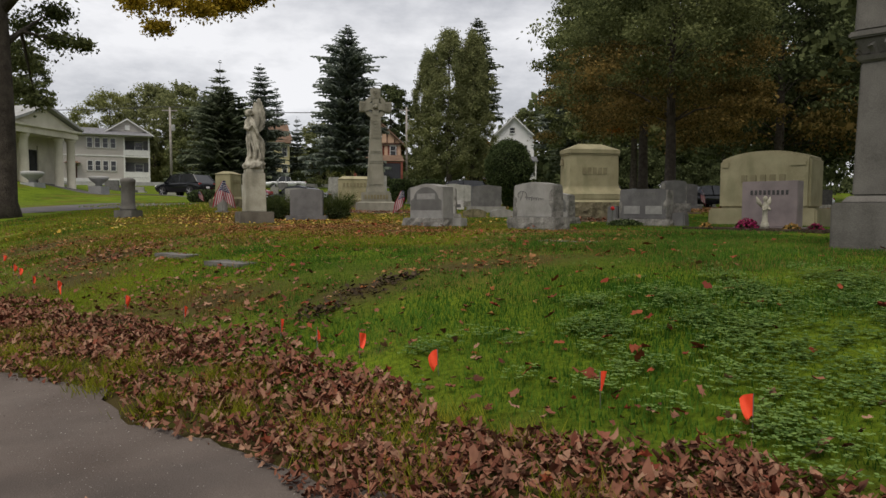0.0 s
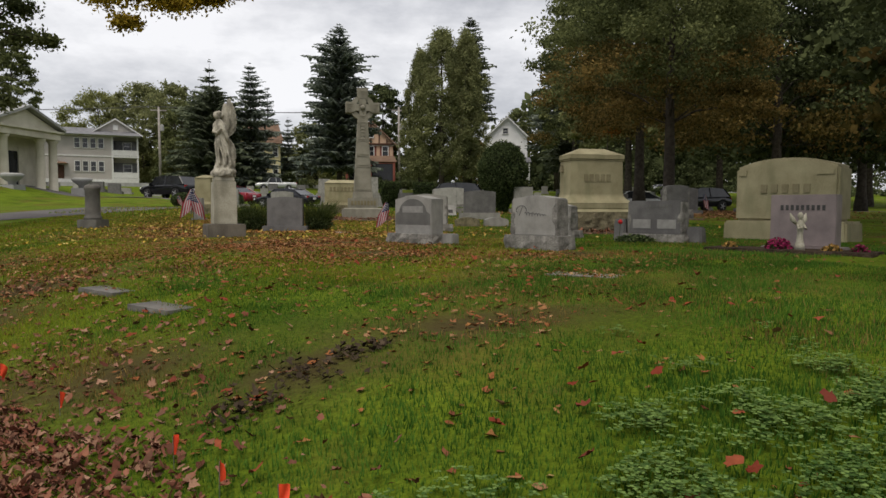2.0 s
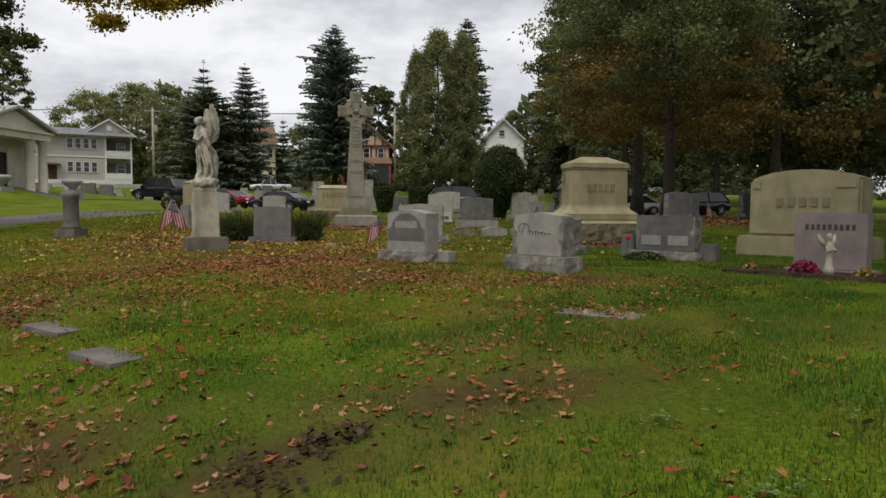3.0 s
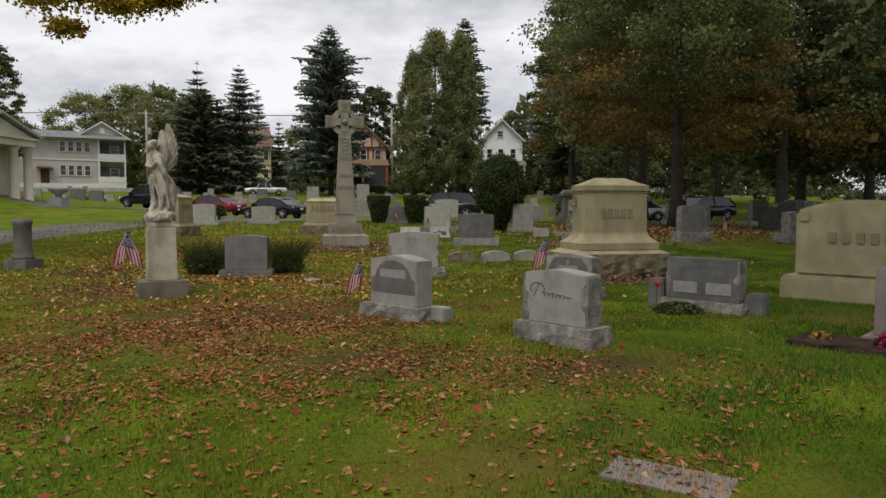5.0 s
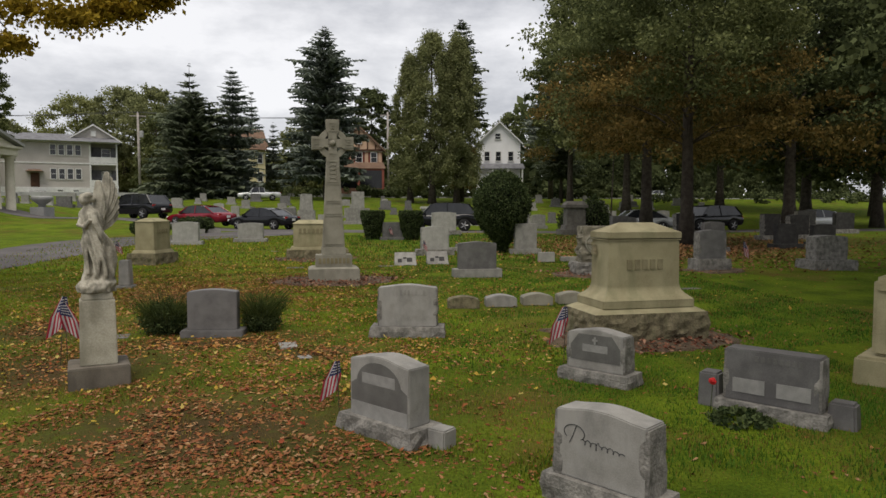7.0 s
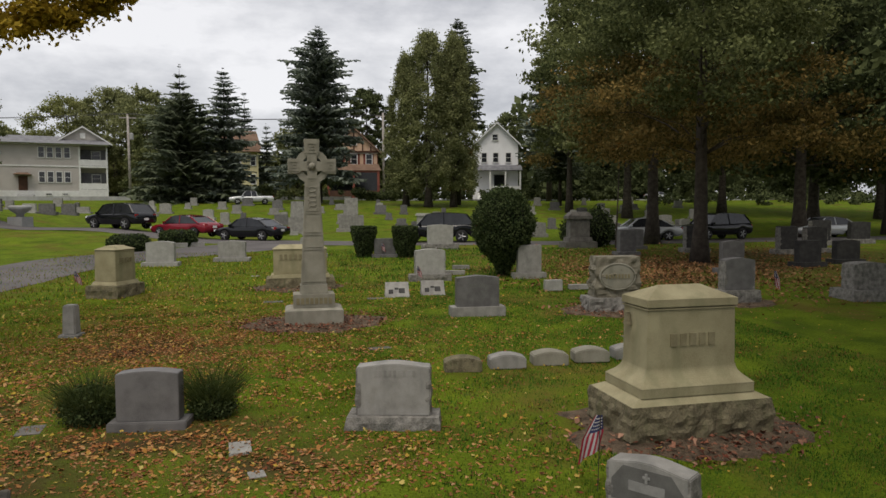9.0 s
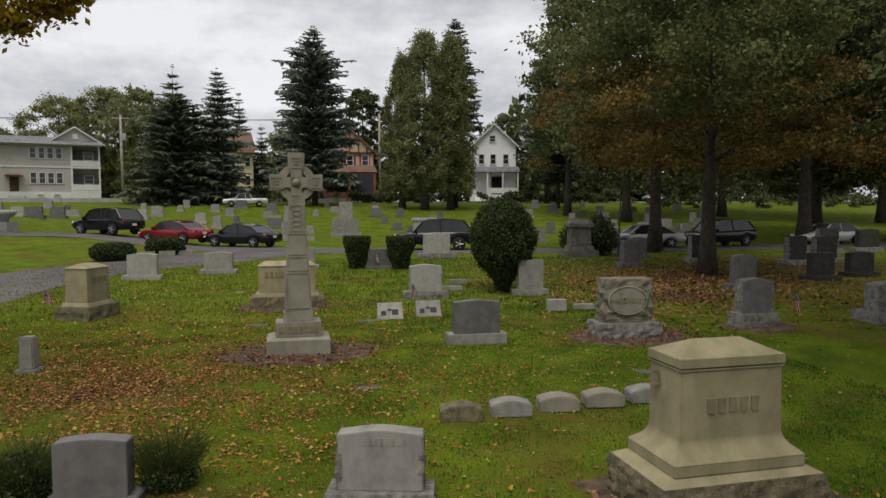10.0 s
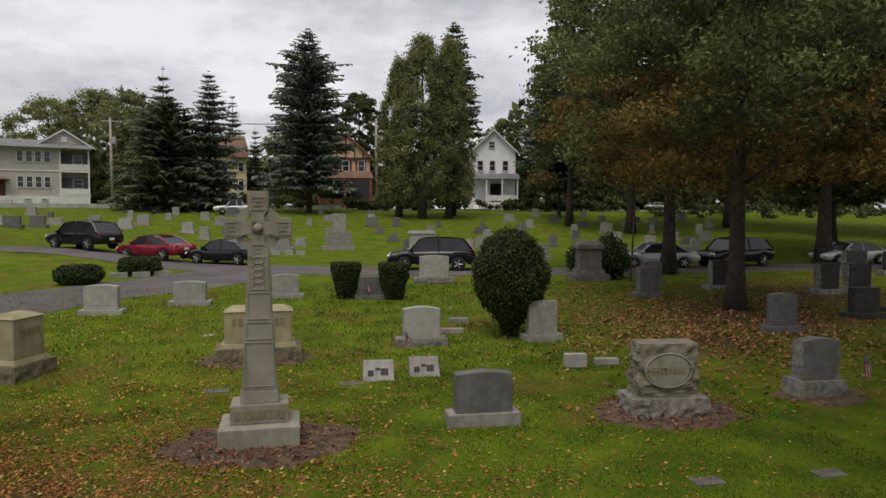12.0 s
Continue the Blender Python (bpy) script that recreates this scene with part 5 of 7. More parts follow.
broadleaf(22.7, 99, 22.6, 4.5, 2.4, 0.45, "olive-green tree with an uneven tall crown", LEAF_OLIVE, 11, 48000, 0.13, 340, 1.2, low=0.36, top=0.985, fuzz=0.16)
broadleaf(26.2, 99, 22.4, 3.5, 2.6, 0.4, "tall narrow olive-green tree", LEAF_OLIVE, 13, 38000, 0.13, 300, 1.2, low=0.36, top=0.985, fuzz=0.16)
broadleaf(19.4, 139, 20.5, 5.4, 4, 0.4, "dark round-headed tree behind the houses", LEAF_FAR, 12, 22000, 0.27, 130, 0.7)
broadleaf(39.2, 90, 28.5, 4.9, 7.5, 0.4, "tall green tree at the edge of the dark stand", LEAF_OLIVE, 66, 28000, 0.17, 170, 0.7, LEAF_DARK, 0.4, low=0.3, bough=1.15, shell=True)
# the dark stand on the right
broadleaf(19.75, 33.1, 15.6, 5.6, 4.5, 0.30, "large dark maple with some yellowing leaves", LEAF_DARK, 20, 74000, 0.080, 150, 0.5, LEAF_TURN, 0.22, low=0.32, bough=1.22, shell=True)
broadleaf(24.6, 45.0, 19.6, 7.0, 5.2, 0.36, "large dark maple with yellowing lower boughs", LEAF_DARK, 21, 58000, 0.112, 190, 0.5, LEAF_TURN, 0.24, low=0.30, bough=1.25, shell=True)
broadleaf(38.6, 49.4, 20.0, 8.6, 5.2, 0.45, "large dark tree with dense foliage", LEAF_FAR, 22, 36000, 0.165, 200, 0.5, LEAF_TURN, 0.2, low=0.32, bough=1.25, shell=True)
broadleaf(51.0, 62.0, 25.0, 11.0, 5.0, 0.5, "large dark tree with dense foliage", LEAF_FAR, 23, 26000, 0.25, 300, 0.5, low=0.3)
broadleaf(43.0, 82.0, 25.0, 8.0, 7.0, 0.5, "tall dark tree at the edge of the graves", LEAF_FAR, 24, 24000, 0.26, 260, 0.6, LEAF_OLIVE, 0.3, low=0.25)
broadleaf(60.0, 88.0, 27.0, 11.0, 6.0, 0.5, "tall dark tree in the wood", LEAF_FAR, 25, 22000, 0.33, 260, 0.6, low=0.3)
broadleaf(75.0, 78.0, 27.0, 12.0, 4.0, 0.5, "tall dark tree in the wood", LEAF_FAR, 26, 20000, 0.37, 240, 0.6, low=0.3)
broadleaf(49.0, 52.0, 19.0, 8.5, 4.0, 0.4, "dark tree with low boughs", LEAF_FAR, 29, 24000, 0.23, 260, 0.5, low=0.3)
# the stand carried on with added trees, mostly unseen, that shade the lawn
broadleaf(32.5, 25.0, 19.0, 8.0, 5.0, 0.4, "large dark tree with dense foliage", LEAF_FAR, 61, 22000, 0.24, 260, 0.5, LEAF_TURN, 0.15, low=0.3)
broadleaf(12.8, 6.6, 17.0, 7.0, 8.0, 0.4, "large dark tree with dense foliage", LEAF_FAR, 62, 30000, 0.19, 260, 0.5, low=0.3)
broadleaf(18.8, 16.2, 18.5, 7.9, 8.8, 0.4, "large dark tree with dense foliage", LEAF_FAR, 64, 30000, 0.21, 260, 0.5, low=0.3)
broadleaf(20.5, -1.0, 18.0, 7.5, 5.0, 0.4, "large dark tree with dense foliage", LEAF_FAR, 63, 12000, 0.26, 200, 0.5, low=0.3)
og = thing("maple_sprig", 20.4, 41.5, label="bright orange maple sapling in front of dark trees", category="tree")
part("stem", tube([(0, 0, -0.1), (0.1, 0, 2.5), (0.2, 0, 5.4)], [0.05, 0.04, 0.01], 6), BARK, og)
leafy(crown_points(np.random.default_rng(5), 700, [(0.2, 0, 5.2, 0.55), (0.5, 0.1, 4.9, 0.4)], 0.6), 0.09, LEAF_ORANGE, og, "crown", np.random.default_rng(6))
# behind the houses on the left
broadleaf(-39.4, 118, 21.0, 4.4, 5.0, 0.4, "tall dark tree behind a mausoleum", LEAF_DARK, 65, 26000, 0.17, 150, 0.6, low=0.3)
broadleaf(-37.9, 159.4, 20.0, 8.5, 1, 0.5, "broad olive tree behind a house", LEAF_PALE, 30, 26000, 0.21, 130, 0.9, LEAF_OLIVE, 0.35)
broadleaf(-28.8, 157.4, 21.5, 8.5, 1, 0.5, "tall green tree behind a house", LEAF_OLIVE, 31, 28000, 0.24, 190, 0.9, LEAF_PALE, 0.35)
broadleaf(-21.0, 148, 20.5, 7.4, 0.5, 0.5, "yellow-green maple behind a pole", LEAF_OLIVE, 32, 18000, 0.25, 170, 0.8, LEAF_PALE, 0.3)
broadleaf(-18.0, 137, 15.5, 5.4, 0.3, 0.3, "dark dense tree beside a grey house", LEAF_DARK, 39, 22000, 0.2, 110, 0.8, low=0.3)
broadleaf(-52, 162, 15, 8, 2, 0.5, "broad olive tree behind a house", LEAF_OLIVE, 33, 12000, 0.33, 110, 0.8)
broadleaf(-66, 160, 14, 8, 2, 0.5, "broad dark tree behind a house", LEAF_DARK, 38, 10000, 0.36, 100, 0.8)
broadleaf(6, 160, 15, 7, 1, 0.5, "green tree in the distance", LEAF_OLIVE, 34, 9000, 0.28, 110, 0.8)
broadleaf(13, 158, 13, 6, 1, 0.5, "bright green tree in the distance", LEAF_PALE, 35, 11000, 0.28, 100, 0.8)
broadleaf(41, 150, 11.5, 5.4, 2, 0.5, "olive tree behind a white house", LEAF_TURN, 36, 14000, 0.28, 110, 0.8)
broadleaf(52, 150, 18, 8, 3, 0.5, "dark tree behind a white house", LEAF_DARK, 37, 15000, 0.3, 120, 0.8)


def far_wood():
    """A belt of far trees that closes the view all round, one mesh."""
    rng = np.random.default_rng(77)
    cl = []
    for i in range(150):
        a = rng.uniform(-0.6, 3.6) if i < 110 else rng.uniform(0, 6.28)
        r = rng.uniform(185, 260)
        x, y = 10 + r * math.cos(a), 20 + r * math.sin(a)
        top = rng.uniform(13, 20) if x < 45 else rng.uniform(22, 32)
        base = gz(x, y)
        for k in range(9):
            cl.append((x + rng.normal(0, 4), y + rng.normal(0, 4), base + top * rng.uniform(0.0, 0.9) ** 1.2, rng.uniform(2.5, 4.5)))
    for i in range(46):
        x, y = rng.uniform(52, 130), rng.uniform(128, 150)
        for k in range(12):
            cl.append((x + rng.normal(0, 3.5), y + rng.normal(0, 3), gz(x, y) + 26 * rng.uniform(0.0, 0.97) ** 1.3, rng.uniform(2.2, 4.0)))
    for i in range(120):
        x, y = rng.uniform(-110, 120), rng.uniform(162, 176)
        for k in range(6):
            cl.append((x + rng.normal(0, 2), y, gz(x, y) + 9 * rng.uniform(0.0, 1.0), rng.uniform(1.8, 3.0)))
    return leafy(crown_points(rng, 46000, cl, 0.8), 1.1, LEAF_FAR, None, "far_wood", rng)


def hedge():
    """Ragged shrubs along the foot of the street trees, one mesh."""
    rng = np.random.default_rng(88)
    cl = []
    for i in range(420):
        x = rng.uniform(-17, 62)
        y = 114.2 + 0.02 * (x - 10) + rng.normal(0, 0.5)
        if 3.2 < x < 7.5 or 9.5 < x < 14 or 27 < x < 39 or -30 < x < -20:
            y += 2.0
            if rng.uniform() < 0.88:
                continue
        top = 1.1 + 0.9 * noise.noise(Vector((x * 0.25, 3.0, 1.0))) + (0.9 if -16 < x < 2 else 0.2)
        cl.append((x, y, gz(x, y) + max(top, 0.3) * rng.uniform(0.2, 1.0), rng.uniform(0.4, 0.8)))
    for i in range(260):
        x, y = rng.uniform(54, 140), rng.uniform(122, 127)
        cl.append((x, y, gz(x, y) + 8.0 * rng.uniform(0.02, 1.0), rng.uniform(1.1, 2.0)))
    for i in range(120):
        x, y = rng.uniform(58, 130), rng.uniform(100, 112)
        cl.append((x, y, gz(x, y) + 1.2 * rng.uniform(0.02, 1.0), rng.uniform(0.5, 0.9)))
    return leafy(crown_points(rng, 40000, cl, 0.8), 0.24, LEAF_FAR, None, "hedge", rng)


tagged(hedge(), "ragged dark green hedge along the street", "hedge", kind="stuff")
tagged(far_wood(), "belt of dark green trees in the distance", "wood", kind="stuff")

# the maple by the lane whose boughs hang into view
mp = thing("maple_tree", -5.85, 20.75, label="maple with a dark trunk and golden overhanging boughs", category="tree")
bm = bmesh.new()
add_tube(bm, [(0, 0, -0.3), (0.02, 0, 0.4), (0.05, 0.05, 2.5), (0.0, 0.1, 5.0), (0.1, 0.2, 8.5), (0.2, 0.2, 12.0)], [0.62, 0.40, 0.35, 0.30, 0.2, 0.05], 14)
GOLD = [(3.97, -0.68, 4.7, 0.33), (3.42, -0.52, 5.3, 0.42), (4.25, -0.7, 5.3, 0.55), (4.93, -0.85, 5.15, 0.4), (5.57, -0.45, 5.5, 0.42), (6.25, -0.06, 5.75, 0.35), (4.67, -0.74, 6.0, 0.8), (5.86, -0.46, 6.3, 0.8), (3.56, -0.5, 6.1, 0.8), (5.26, -0.23, 5.4, 0.38), (5.85, -0.37, 5.45, 0.3), (6.45, -0.5, 5.8, 0.2), (5.7, -0.3, 6.0, 0.5), (6.8, -0.55, 5.85, 0.15), (2.2, -0.3, 6.6, 0.8), (6.4, -0.1, 6.6, 0.6), (7.0, -0.3, 6.9, 0.6)]
DARKC = [(0.0, 2.2, 5.2, 0.75), (0.86, 2.0, 4.8, 0.55), (1.5, 1.9, 4.75, 0.26), (-0.15, 2.2, 4.2, 0.62), (0.3, 2.0, 3.15, 0.35), (-0.15, 2.15, 3.45, 0.47), (0.8, 2.1, 5.6, 0.4), (-0.8, 2.0, 4.6, 0.8), (0.4, 1.9, 6.4, 0.8), (-1.0, 1.0, 6.5, 1.0)]
HIGH = [(rr * math.cos(a), rr * math.sin(a), zz, 1.0) for rr, a, zz in ((2.5, 2.0, 8), (3, 3.2, 7.5), (2.6, 4.4, 8.2), (1.5, 0.8, 9.5), (3.0, 5.4, 8.6), (1.0, 3.0, 11), (2.2, 1.2, 10.2), (1.6, 4.9, 10.8), (0.2, 0.2, 12.2))]
for tip in ((6.6, -0.4, 6.2), (4.6, -0.7, 5.6), (3.9, -0.6, 5.0), (5.8, -0.4, 5.7)):
    add_tube(bm, [(0.05, 0.1, 5.0), (1.8, -0.2, 6.9), tuple((Vector((1.8, -0.2, 6.9)) + Vector(tip)) / 2 + Vector((0, 0, 0.25))), tip], [0.14, 0.08, 0.045, 0.01], 7)
for tip in ((1.3, 1.9, 4.8), (0.2, 2.0, 3.4), (0.6, 2.0, 5.6)):
    add_tube(bm, [(0.05, 0.1, 4.2), (0.2, 1.2, 4.9), tip], [0.12, 0.06, 0.01], 7)
for c in HIGH:
    add_tube(bm, [(0.1, 0.15, c[2] - 2.5), c[:3]], [0.1, 0.02], 6)
part("trunk", bm, BARK, mp, smooth=True)
rg = np.random.default_rng(50)
leafy(crown_points(rg, 16000, GOLD, 0.7), 0.05, LEAF_GOLD, mp, "crown", rg)
leafy(crown_points(rg, 9000, DARKC, 0.7), 0.055, LEAF_DARK, mp, "crown", rg)
leafy(crown_points(rg, 9000, HIGH, 0.7), 0.07, LEAF_TURN, mp, "crown", rg)


# ---- houses (walls, roof, openings) ----
def wall_window(parent, x, z, w, h, y, bars_n=1):
    """A window on the front face at y: white frame and dark pane, set proud."""
    wd = new("window")
    wd.parent = parent
    wd.matrix_basis = Matrix.Translation((x, y, z))
    fr = bmesh.new()
    t = 0.12
    for a in ((0, -h / 2, w + t, t), (0, h / 2 - t, w + t, t)):
        box(fr, a[0], -0.05, a[1], a[2], 0.16, a[3])
    for s in (-1, 1):
        box(fr, s * w / 2, -0.05, -h / 2, t, 0.16, h)
    box(fr, 0, -0.02, -0.025, w, 0.08, 0.05)
    part("frame", fr, TRIM, wd)
    part("pane", one_box(0, 0, -h / 2, w, 0.06, h), PANE, wd)
    return wd


def gable_roof(x, y, z, w, d, rise, over=0.4, along="x", thick=0.22):
    """Two roof slopes; the ridge runs along the named axis."""
    bm = bmesh.new()
    hw, hd = w / 2 + over, d / 2 + over
    for s in (-1, 1):
        if along == "x":
            low, top = [(-hw, s * hd, z - over * rise / (d / 2)), (hw, s * hd, z - over * rise / (d / 2))], [(hw, 0, z + rise), (-hw, 0, z + rise)]
        else:
            low, top = [(s * hw, -hd, z - over * rise / (w / 2)), (s * hw, hd, z - over * rise / (w / 2))], [(0, hd, z + rise), (0, -hd, z + rise)]
        q = [Vector((a + x, b + y, c)) for a, b, c in low + top]
        lo = [bm.verts.new(v) for v in q]
        up = [bm.verts.new(v + Vector((0, 0, thick))) for v in q]
        bm.faces.new(lo)
        bm.faces.new(up[::-1])
        for i in range(4):
            bm.faces.new((lo[i], up[i], up[(i + 1) % 4], lo[(i + 1) % 4]))
    bmesh.ops.recalc_face_normals(bm, faces=bm.faces)
    return bm


def gable_wall(x, y, z, w, rise, t=0.25):
    bm = slab([(x - w / 2, z), (x + w / 2, z), (x, z + rise)], y, y + t, 0)
    return bm


# grey two-storey house with stacked porches; front faces the graves
hs = thing("house", -30.28, 137.62, 13.0, z=5.1, label="grey clapboard two-storey house with stacked corner porches", category="house")
part("wall", one_box(-7.0, 5, -0.6, 14.0, 10, 9.7), SIDING, hs)
part("wall", one_box(2.0, 6.2, -0.6, 4.6, 7, 9.7), SIDING, hs, "recessed wall behind the porches")
part("foundation", one_box(-4.8, -0.05, -0.6, 18.2, 0.2, 1.75), TRIM, hs, "white painted foundation")
part("roof", one_box(-4.8, 4.4, 9.05, 19.6, 11.6, 1.5, top=0.86, top_y=0.3), SHINGLE, hs)
part("gable", gable_wall(0.7, 1.0, 9.4, 8.4, 2.7), SIDING, hs, "small front gable")
part("gable_roof", gable_roof(0.7, 4.4, 9.45, 8.4, 7.0, 2.75, 0.35, "y", 0.18), SHINGLE, hs)
part("bargeboard", gable_roof(0.7, 0.75, 9.32, 8.4, 0.1, 2.75, 0.35, "y", 0.2), TRIM, hs, "white gable trim")
part("gable_vent", one_box(0.7, 0.93, 10.2, 0.8, 0.1, 0.9), TRIM, hs)
part("trim", one_box(-4.8, -0.5, 8.85, 19.2, 0.25, 0.26), TRIM, hs)
part("band", one_box(-7.0, -0.06, 5.2, 14.0, 0.1, 0.22), TRIM, hs, "white belt course")
for zz in (3.45, 7.6):
    for i in range(4):
        wall_window(hs, -5.55 + 1.27 * i, zz, 0.92, 1.95, -0.02)
for zz in (1.45, 5.5):
    part("porch_floor", one_box(2.2, 1.3, zz - 0.35, 4.6, 2.9, 0.3), TRIM, hs)
    part("porch_rail", one_box(2.2, -0.05, zz, 4.5, 0.12, 1.0), TRIM, hs, "solid white porch rail")
    part("porch_back", one_box(2.1, 2.62, zz - 0.1, 4.2, 0.1, 3.0), SHINGLE, hs, "dark wall at the back of the porch")
    wall_window(hs, 2.6, zz + 1.9, 1.4, 1.6, 2.55)
for px in (0.1, 4.3):
    part("post", one_box(px, 0.0, -0.6, 0.26, 0.26, 9.6), TRIM, hs)
for px in (-4.6, -2.2):
    wall_window(hs, px, 0.55, 0.9, 0.5, -0.16)
part("door", one_box(-8.3, -0.06, 0.6, 1.3, 0.14, 3.0), TIMBER, hs)
part("door_hood", one_box(-8.3, -0.7, 3.8, 2.6, 1.6, 0.3, top=0.6), SHINGLE_BROWN, hs)
part("steps", one_box(-7.9, -1.2, -0.6, 2.6, 2.2, 1.1, top=0.9, top_y=0.5), CONCRETE, hs)

# cream house mostly behind spruces
hy = thing("house", -0.37, 132.33, 6.0, z=5.0, label="cream house with a brown roof behind spruces", category="house")
part("wall", one_box(-4.0, 4, -1, 8.0, 8, 9.6), SIDING_YELLOW, hy)
part("roof", one_box(-4.0, 3.8, 8.5, 9.0, 9, 3.2, top=0.86, top_y=0.4), SHINGLE_BROWN, hy)
part("hood", one_box(-1.2, -0.6, 7.9, 3.0, 1.4, 0.8, top=0.8, top_y=0.4), SHINGLE_BROWN, hy)
for zz in (3.2, 6.4):
    for wx in (-0.9, -3.4, -5.8):
        wall_window(hy, wx, zz, 0.9, 1.8, -0.02)
hy2 = thing("house", -47.0, 128, 14.0, z=5.6, label="cream house beside a grey house", category="house")
part("wall", one_box(0, 4, -2, 7.0, 8, 8.2), SIDING_YELLOW, hy2)
part("roof", one_box(0, 4, 6.2, 7.8, 9, 2.4, top=0.8, top_y=0.2), SHINGLE, hy2)
for zz in (0.6, 3.9):
    for wx in (-0.6, 1.8):
        wall_window(hy2, wx, zz + 1.0, 1.2, 2.0, -0.02)

# half-timbered house
ht = thing("house", 15.82, 128.33, -8.0, z=5.0, label="peach half-timbered house with a brown roof and dark porch", category="house")
part("wall", one_box(0, 5, -1, 8.2, 9, 8.9), BRICKRED, ht)
part("gable", gable_wall(0, 0.2, 7.9, 8.5, 3.9), STUCCO, ht)
part("roof", gable_roof(0, 4.9, 7.9, 8.6, 9.6, 4.0, 0.5, "y", 0.35), SHINGLE_BROWN, ht)
for bx in (-2.9, -1.5, 0, 1.5, 2.9):
    part("timber", one_box(bx, 0.16, 8.0, 0.22, 0.12, 3.7 - abs(bx) * 0.98), TIMBER, ht)
part("timber", one_box(0, 0.13, 7.8, 8.5, 0.16, 0.28), TIMBER, ht)
for wx in (-2.6, 0.0, 2.6):
    wall_window(ht, wx, 6.65, 1.1, 1.9, 0.42)
part("band", one_box(0, 0.44, 5.42, 8.3, 0.14, 0.2), TRIM, ht, "white sill course")
part("band", one_box(0, 0.44, 7.62, 8.3, 0.14, 0.16), TRIM, ht, "white head course")
for wx in (-1.3, 1.3, 3.7):
    part("panel", one_box(wx, 0.46, 5.7, 0.6, 0.1, 1.9), STUCCO, ht, "pale stucco panel between windows")
wall_window(ht, 0.0, 9.6, 1.0, 1.2, 0.12)
part("porch_roof", one_box(0, -1.6, 4.5, 9.4, 3.6, 1.1, top=0.9, top_y=0.55), SHINGLE_BROWN, ht)
for bx in (-4.2, 0, 4.2):
    part("post", one_box(bx, -3.1, -1, 0.4, 0.4, 5.5), BRICKRED, ht)
part("porch_rail", one_box(0, -3.1, -0.2, 8.6, 0.2, 1.3), TIMBER, ht)
part("porch_back", one_box(0, 0.42, -1, 8.0, 0.1, 5.4), PANE, ht)

# white gabled house
hw = thing("house", 40.0, 122.63, -14.0, z=5.0, label="white clapboard house with a steep front gable and porch", category="house")
part("wall", one_box(0, 5, -1, 7.4, 10, 10.3), SIDING_WHITE, hw)
part("gable", gable_wall(0, -0.02, 9.3, 7.4, 3.4), SIDING_WHITE, hw)
part("roof", gable_roof(0, 5, 9.3, 7.4, 10, 3.45, 0.4, "y", 0.25), SHINGLE, hw)
part("bargeboard", gable_roof(0, -0.3, 9.2, 7.4, 0.1, 3.45, 0.4, "y", 0.2), TRIM, hw)
part("finial", tube([(0, -0.3, 12.6), (0, -0.3, 13.5)], [0.07, 0.02], 6), TRIM, hw)
wall_window(hw, -0.3, 10.3, 1.0, 1.2, -0.06)
for wx in (-2.2, -0.2, 2.0):
    wall_window(hw, wx, 6.8, 0.95, 1.8, -0.06)
part("porch_roof", one_box(0.0, -1.4, 4.5, 8.4, 3.2, 0.9, top=0.94, top_y=0.5), SHINGLE, hw)
for bx in (-3.8, -1.3, 1.3, 3.8):
    part("post", one_box(bx, -2.7, 0.0, 0.26, 0.26, 4.5), TRIM, hw)
part("porch_back", one_box(0.6, -0.1, 0.6, 2.2, 0.1, 3.2), PANE, hw)
part("porch_rail", one_box(1.2, -2.7, 0.9, 5.2, 0.12, 0.9), TRIM, hw)
part("porch_floor", one_box(0.0, -1.4, -0.6, 8.4, 3.0, 1.3), TRIM, hw)
part("steps", one_box(-2.8, -4.2, -0.8, 1.6, 3.0, 1.5, top=0.9, top_y=0.5), TRIM, hw)

# mausoleum
PALE_STONE = mat("pale_mausoleum_stone", (0.46, 0.43, 0.34), (0.60, 0.57, 0.47), 0.8, 14, 0.85, bump=0.1, stain=(0.33, 0.31, 0.23), stain_amount=0.4)
ma = thing("mausoleum", -20.4, 59.9, 70.0, z=1.95, label="pale stone mausoleum with columns and a pediment", category="mausoleum")
ma.scale = (0.87, 0.87, 0.87)
part("steps", one_box(0, 0, -0.6, 9.6, 9.0, 0.7, bevel=0.03), PALE_STONE, ma)
part("wall", one_box(0, 1.1, 0.1, 7.8, 6.4, 5.2), PALE_STONE, ma)
part("door", one_box(0, -2.16, 0.15, 1.7, 0.16, 3.7), PANE, ma, "dark bronze door")
for bx in (-1.15, 1.15):
    part("pilaster", one_box(bx, -2.18, 0.15, 0.35, 0.16, 4.1), PALE_STONE, ma)
for bx in (-3.7, -2.1, 2.1, 3.7):
    part("column", shifted(lathe([(0.48, 0), (0.48, 0.2), (0.38, 0.3), (0.33, 4.6), (0.45, 4.75), (0.5, 4.95)], 16), bx, -3.4, 0.1), PALE_STONE, ma, smooth=True)
part("frieze", one_box(0, -0.3, 5.05, 8.1, 7.3, 0.55), PALE_STONE, ma)
part("entablature", one_box(0, -0.3, 5.6, 8.7, 7.7, 0.22, bevel=0.03), PALE_STONE, ma)
part("pediment", slab([(-4.05, 5.82), (4.05, 5.82), (0, 7.3)], -3.85, 3.3, 0.03), PALE_STONE, ma)
part("roof", gable_roof(0, -0.3, 5.85, 8.5, 7.8, 1.6, 0.12, "y", 0.22), CONCRETE, ma)
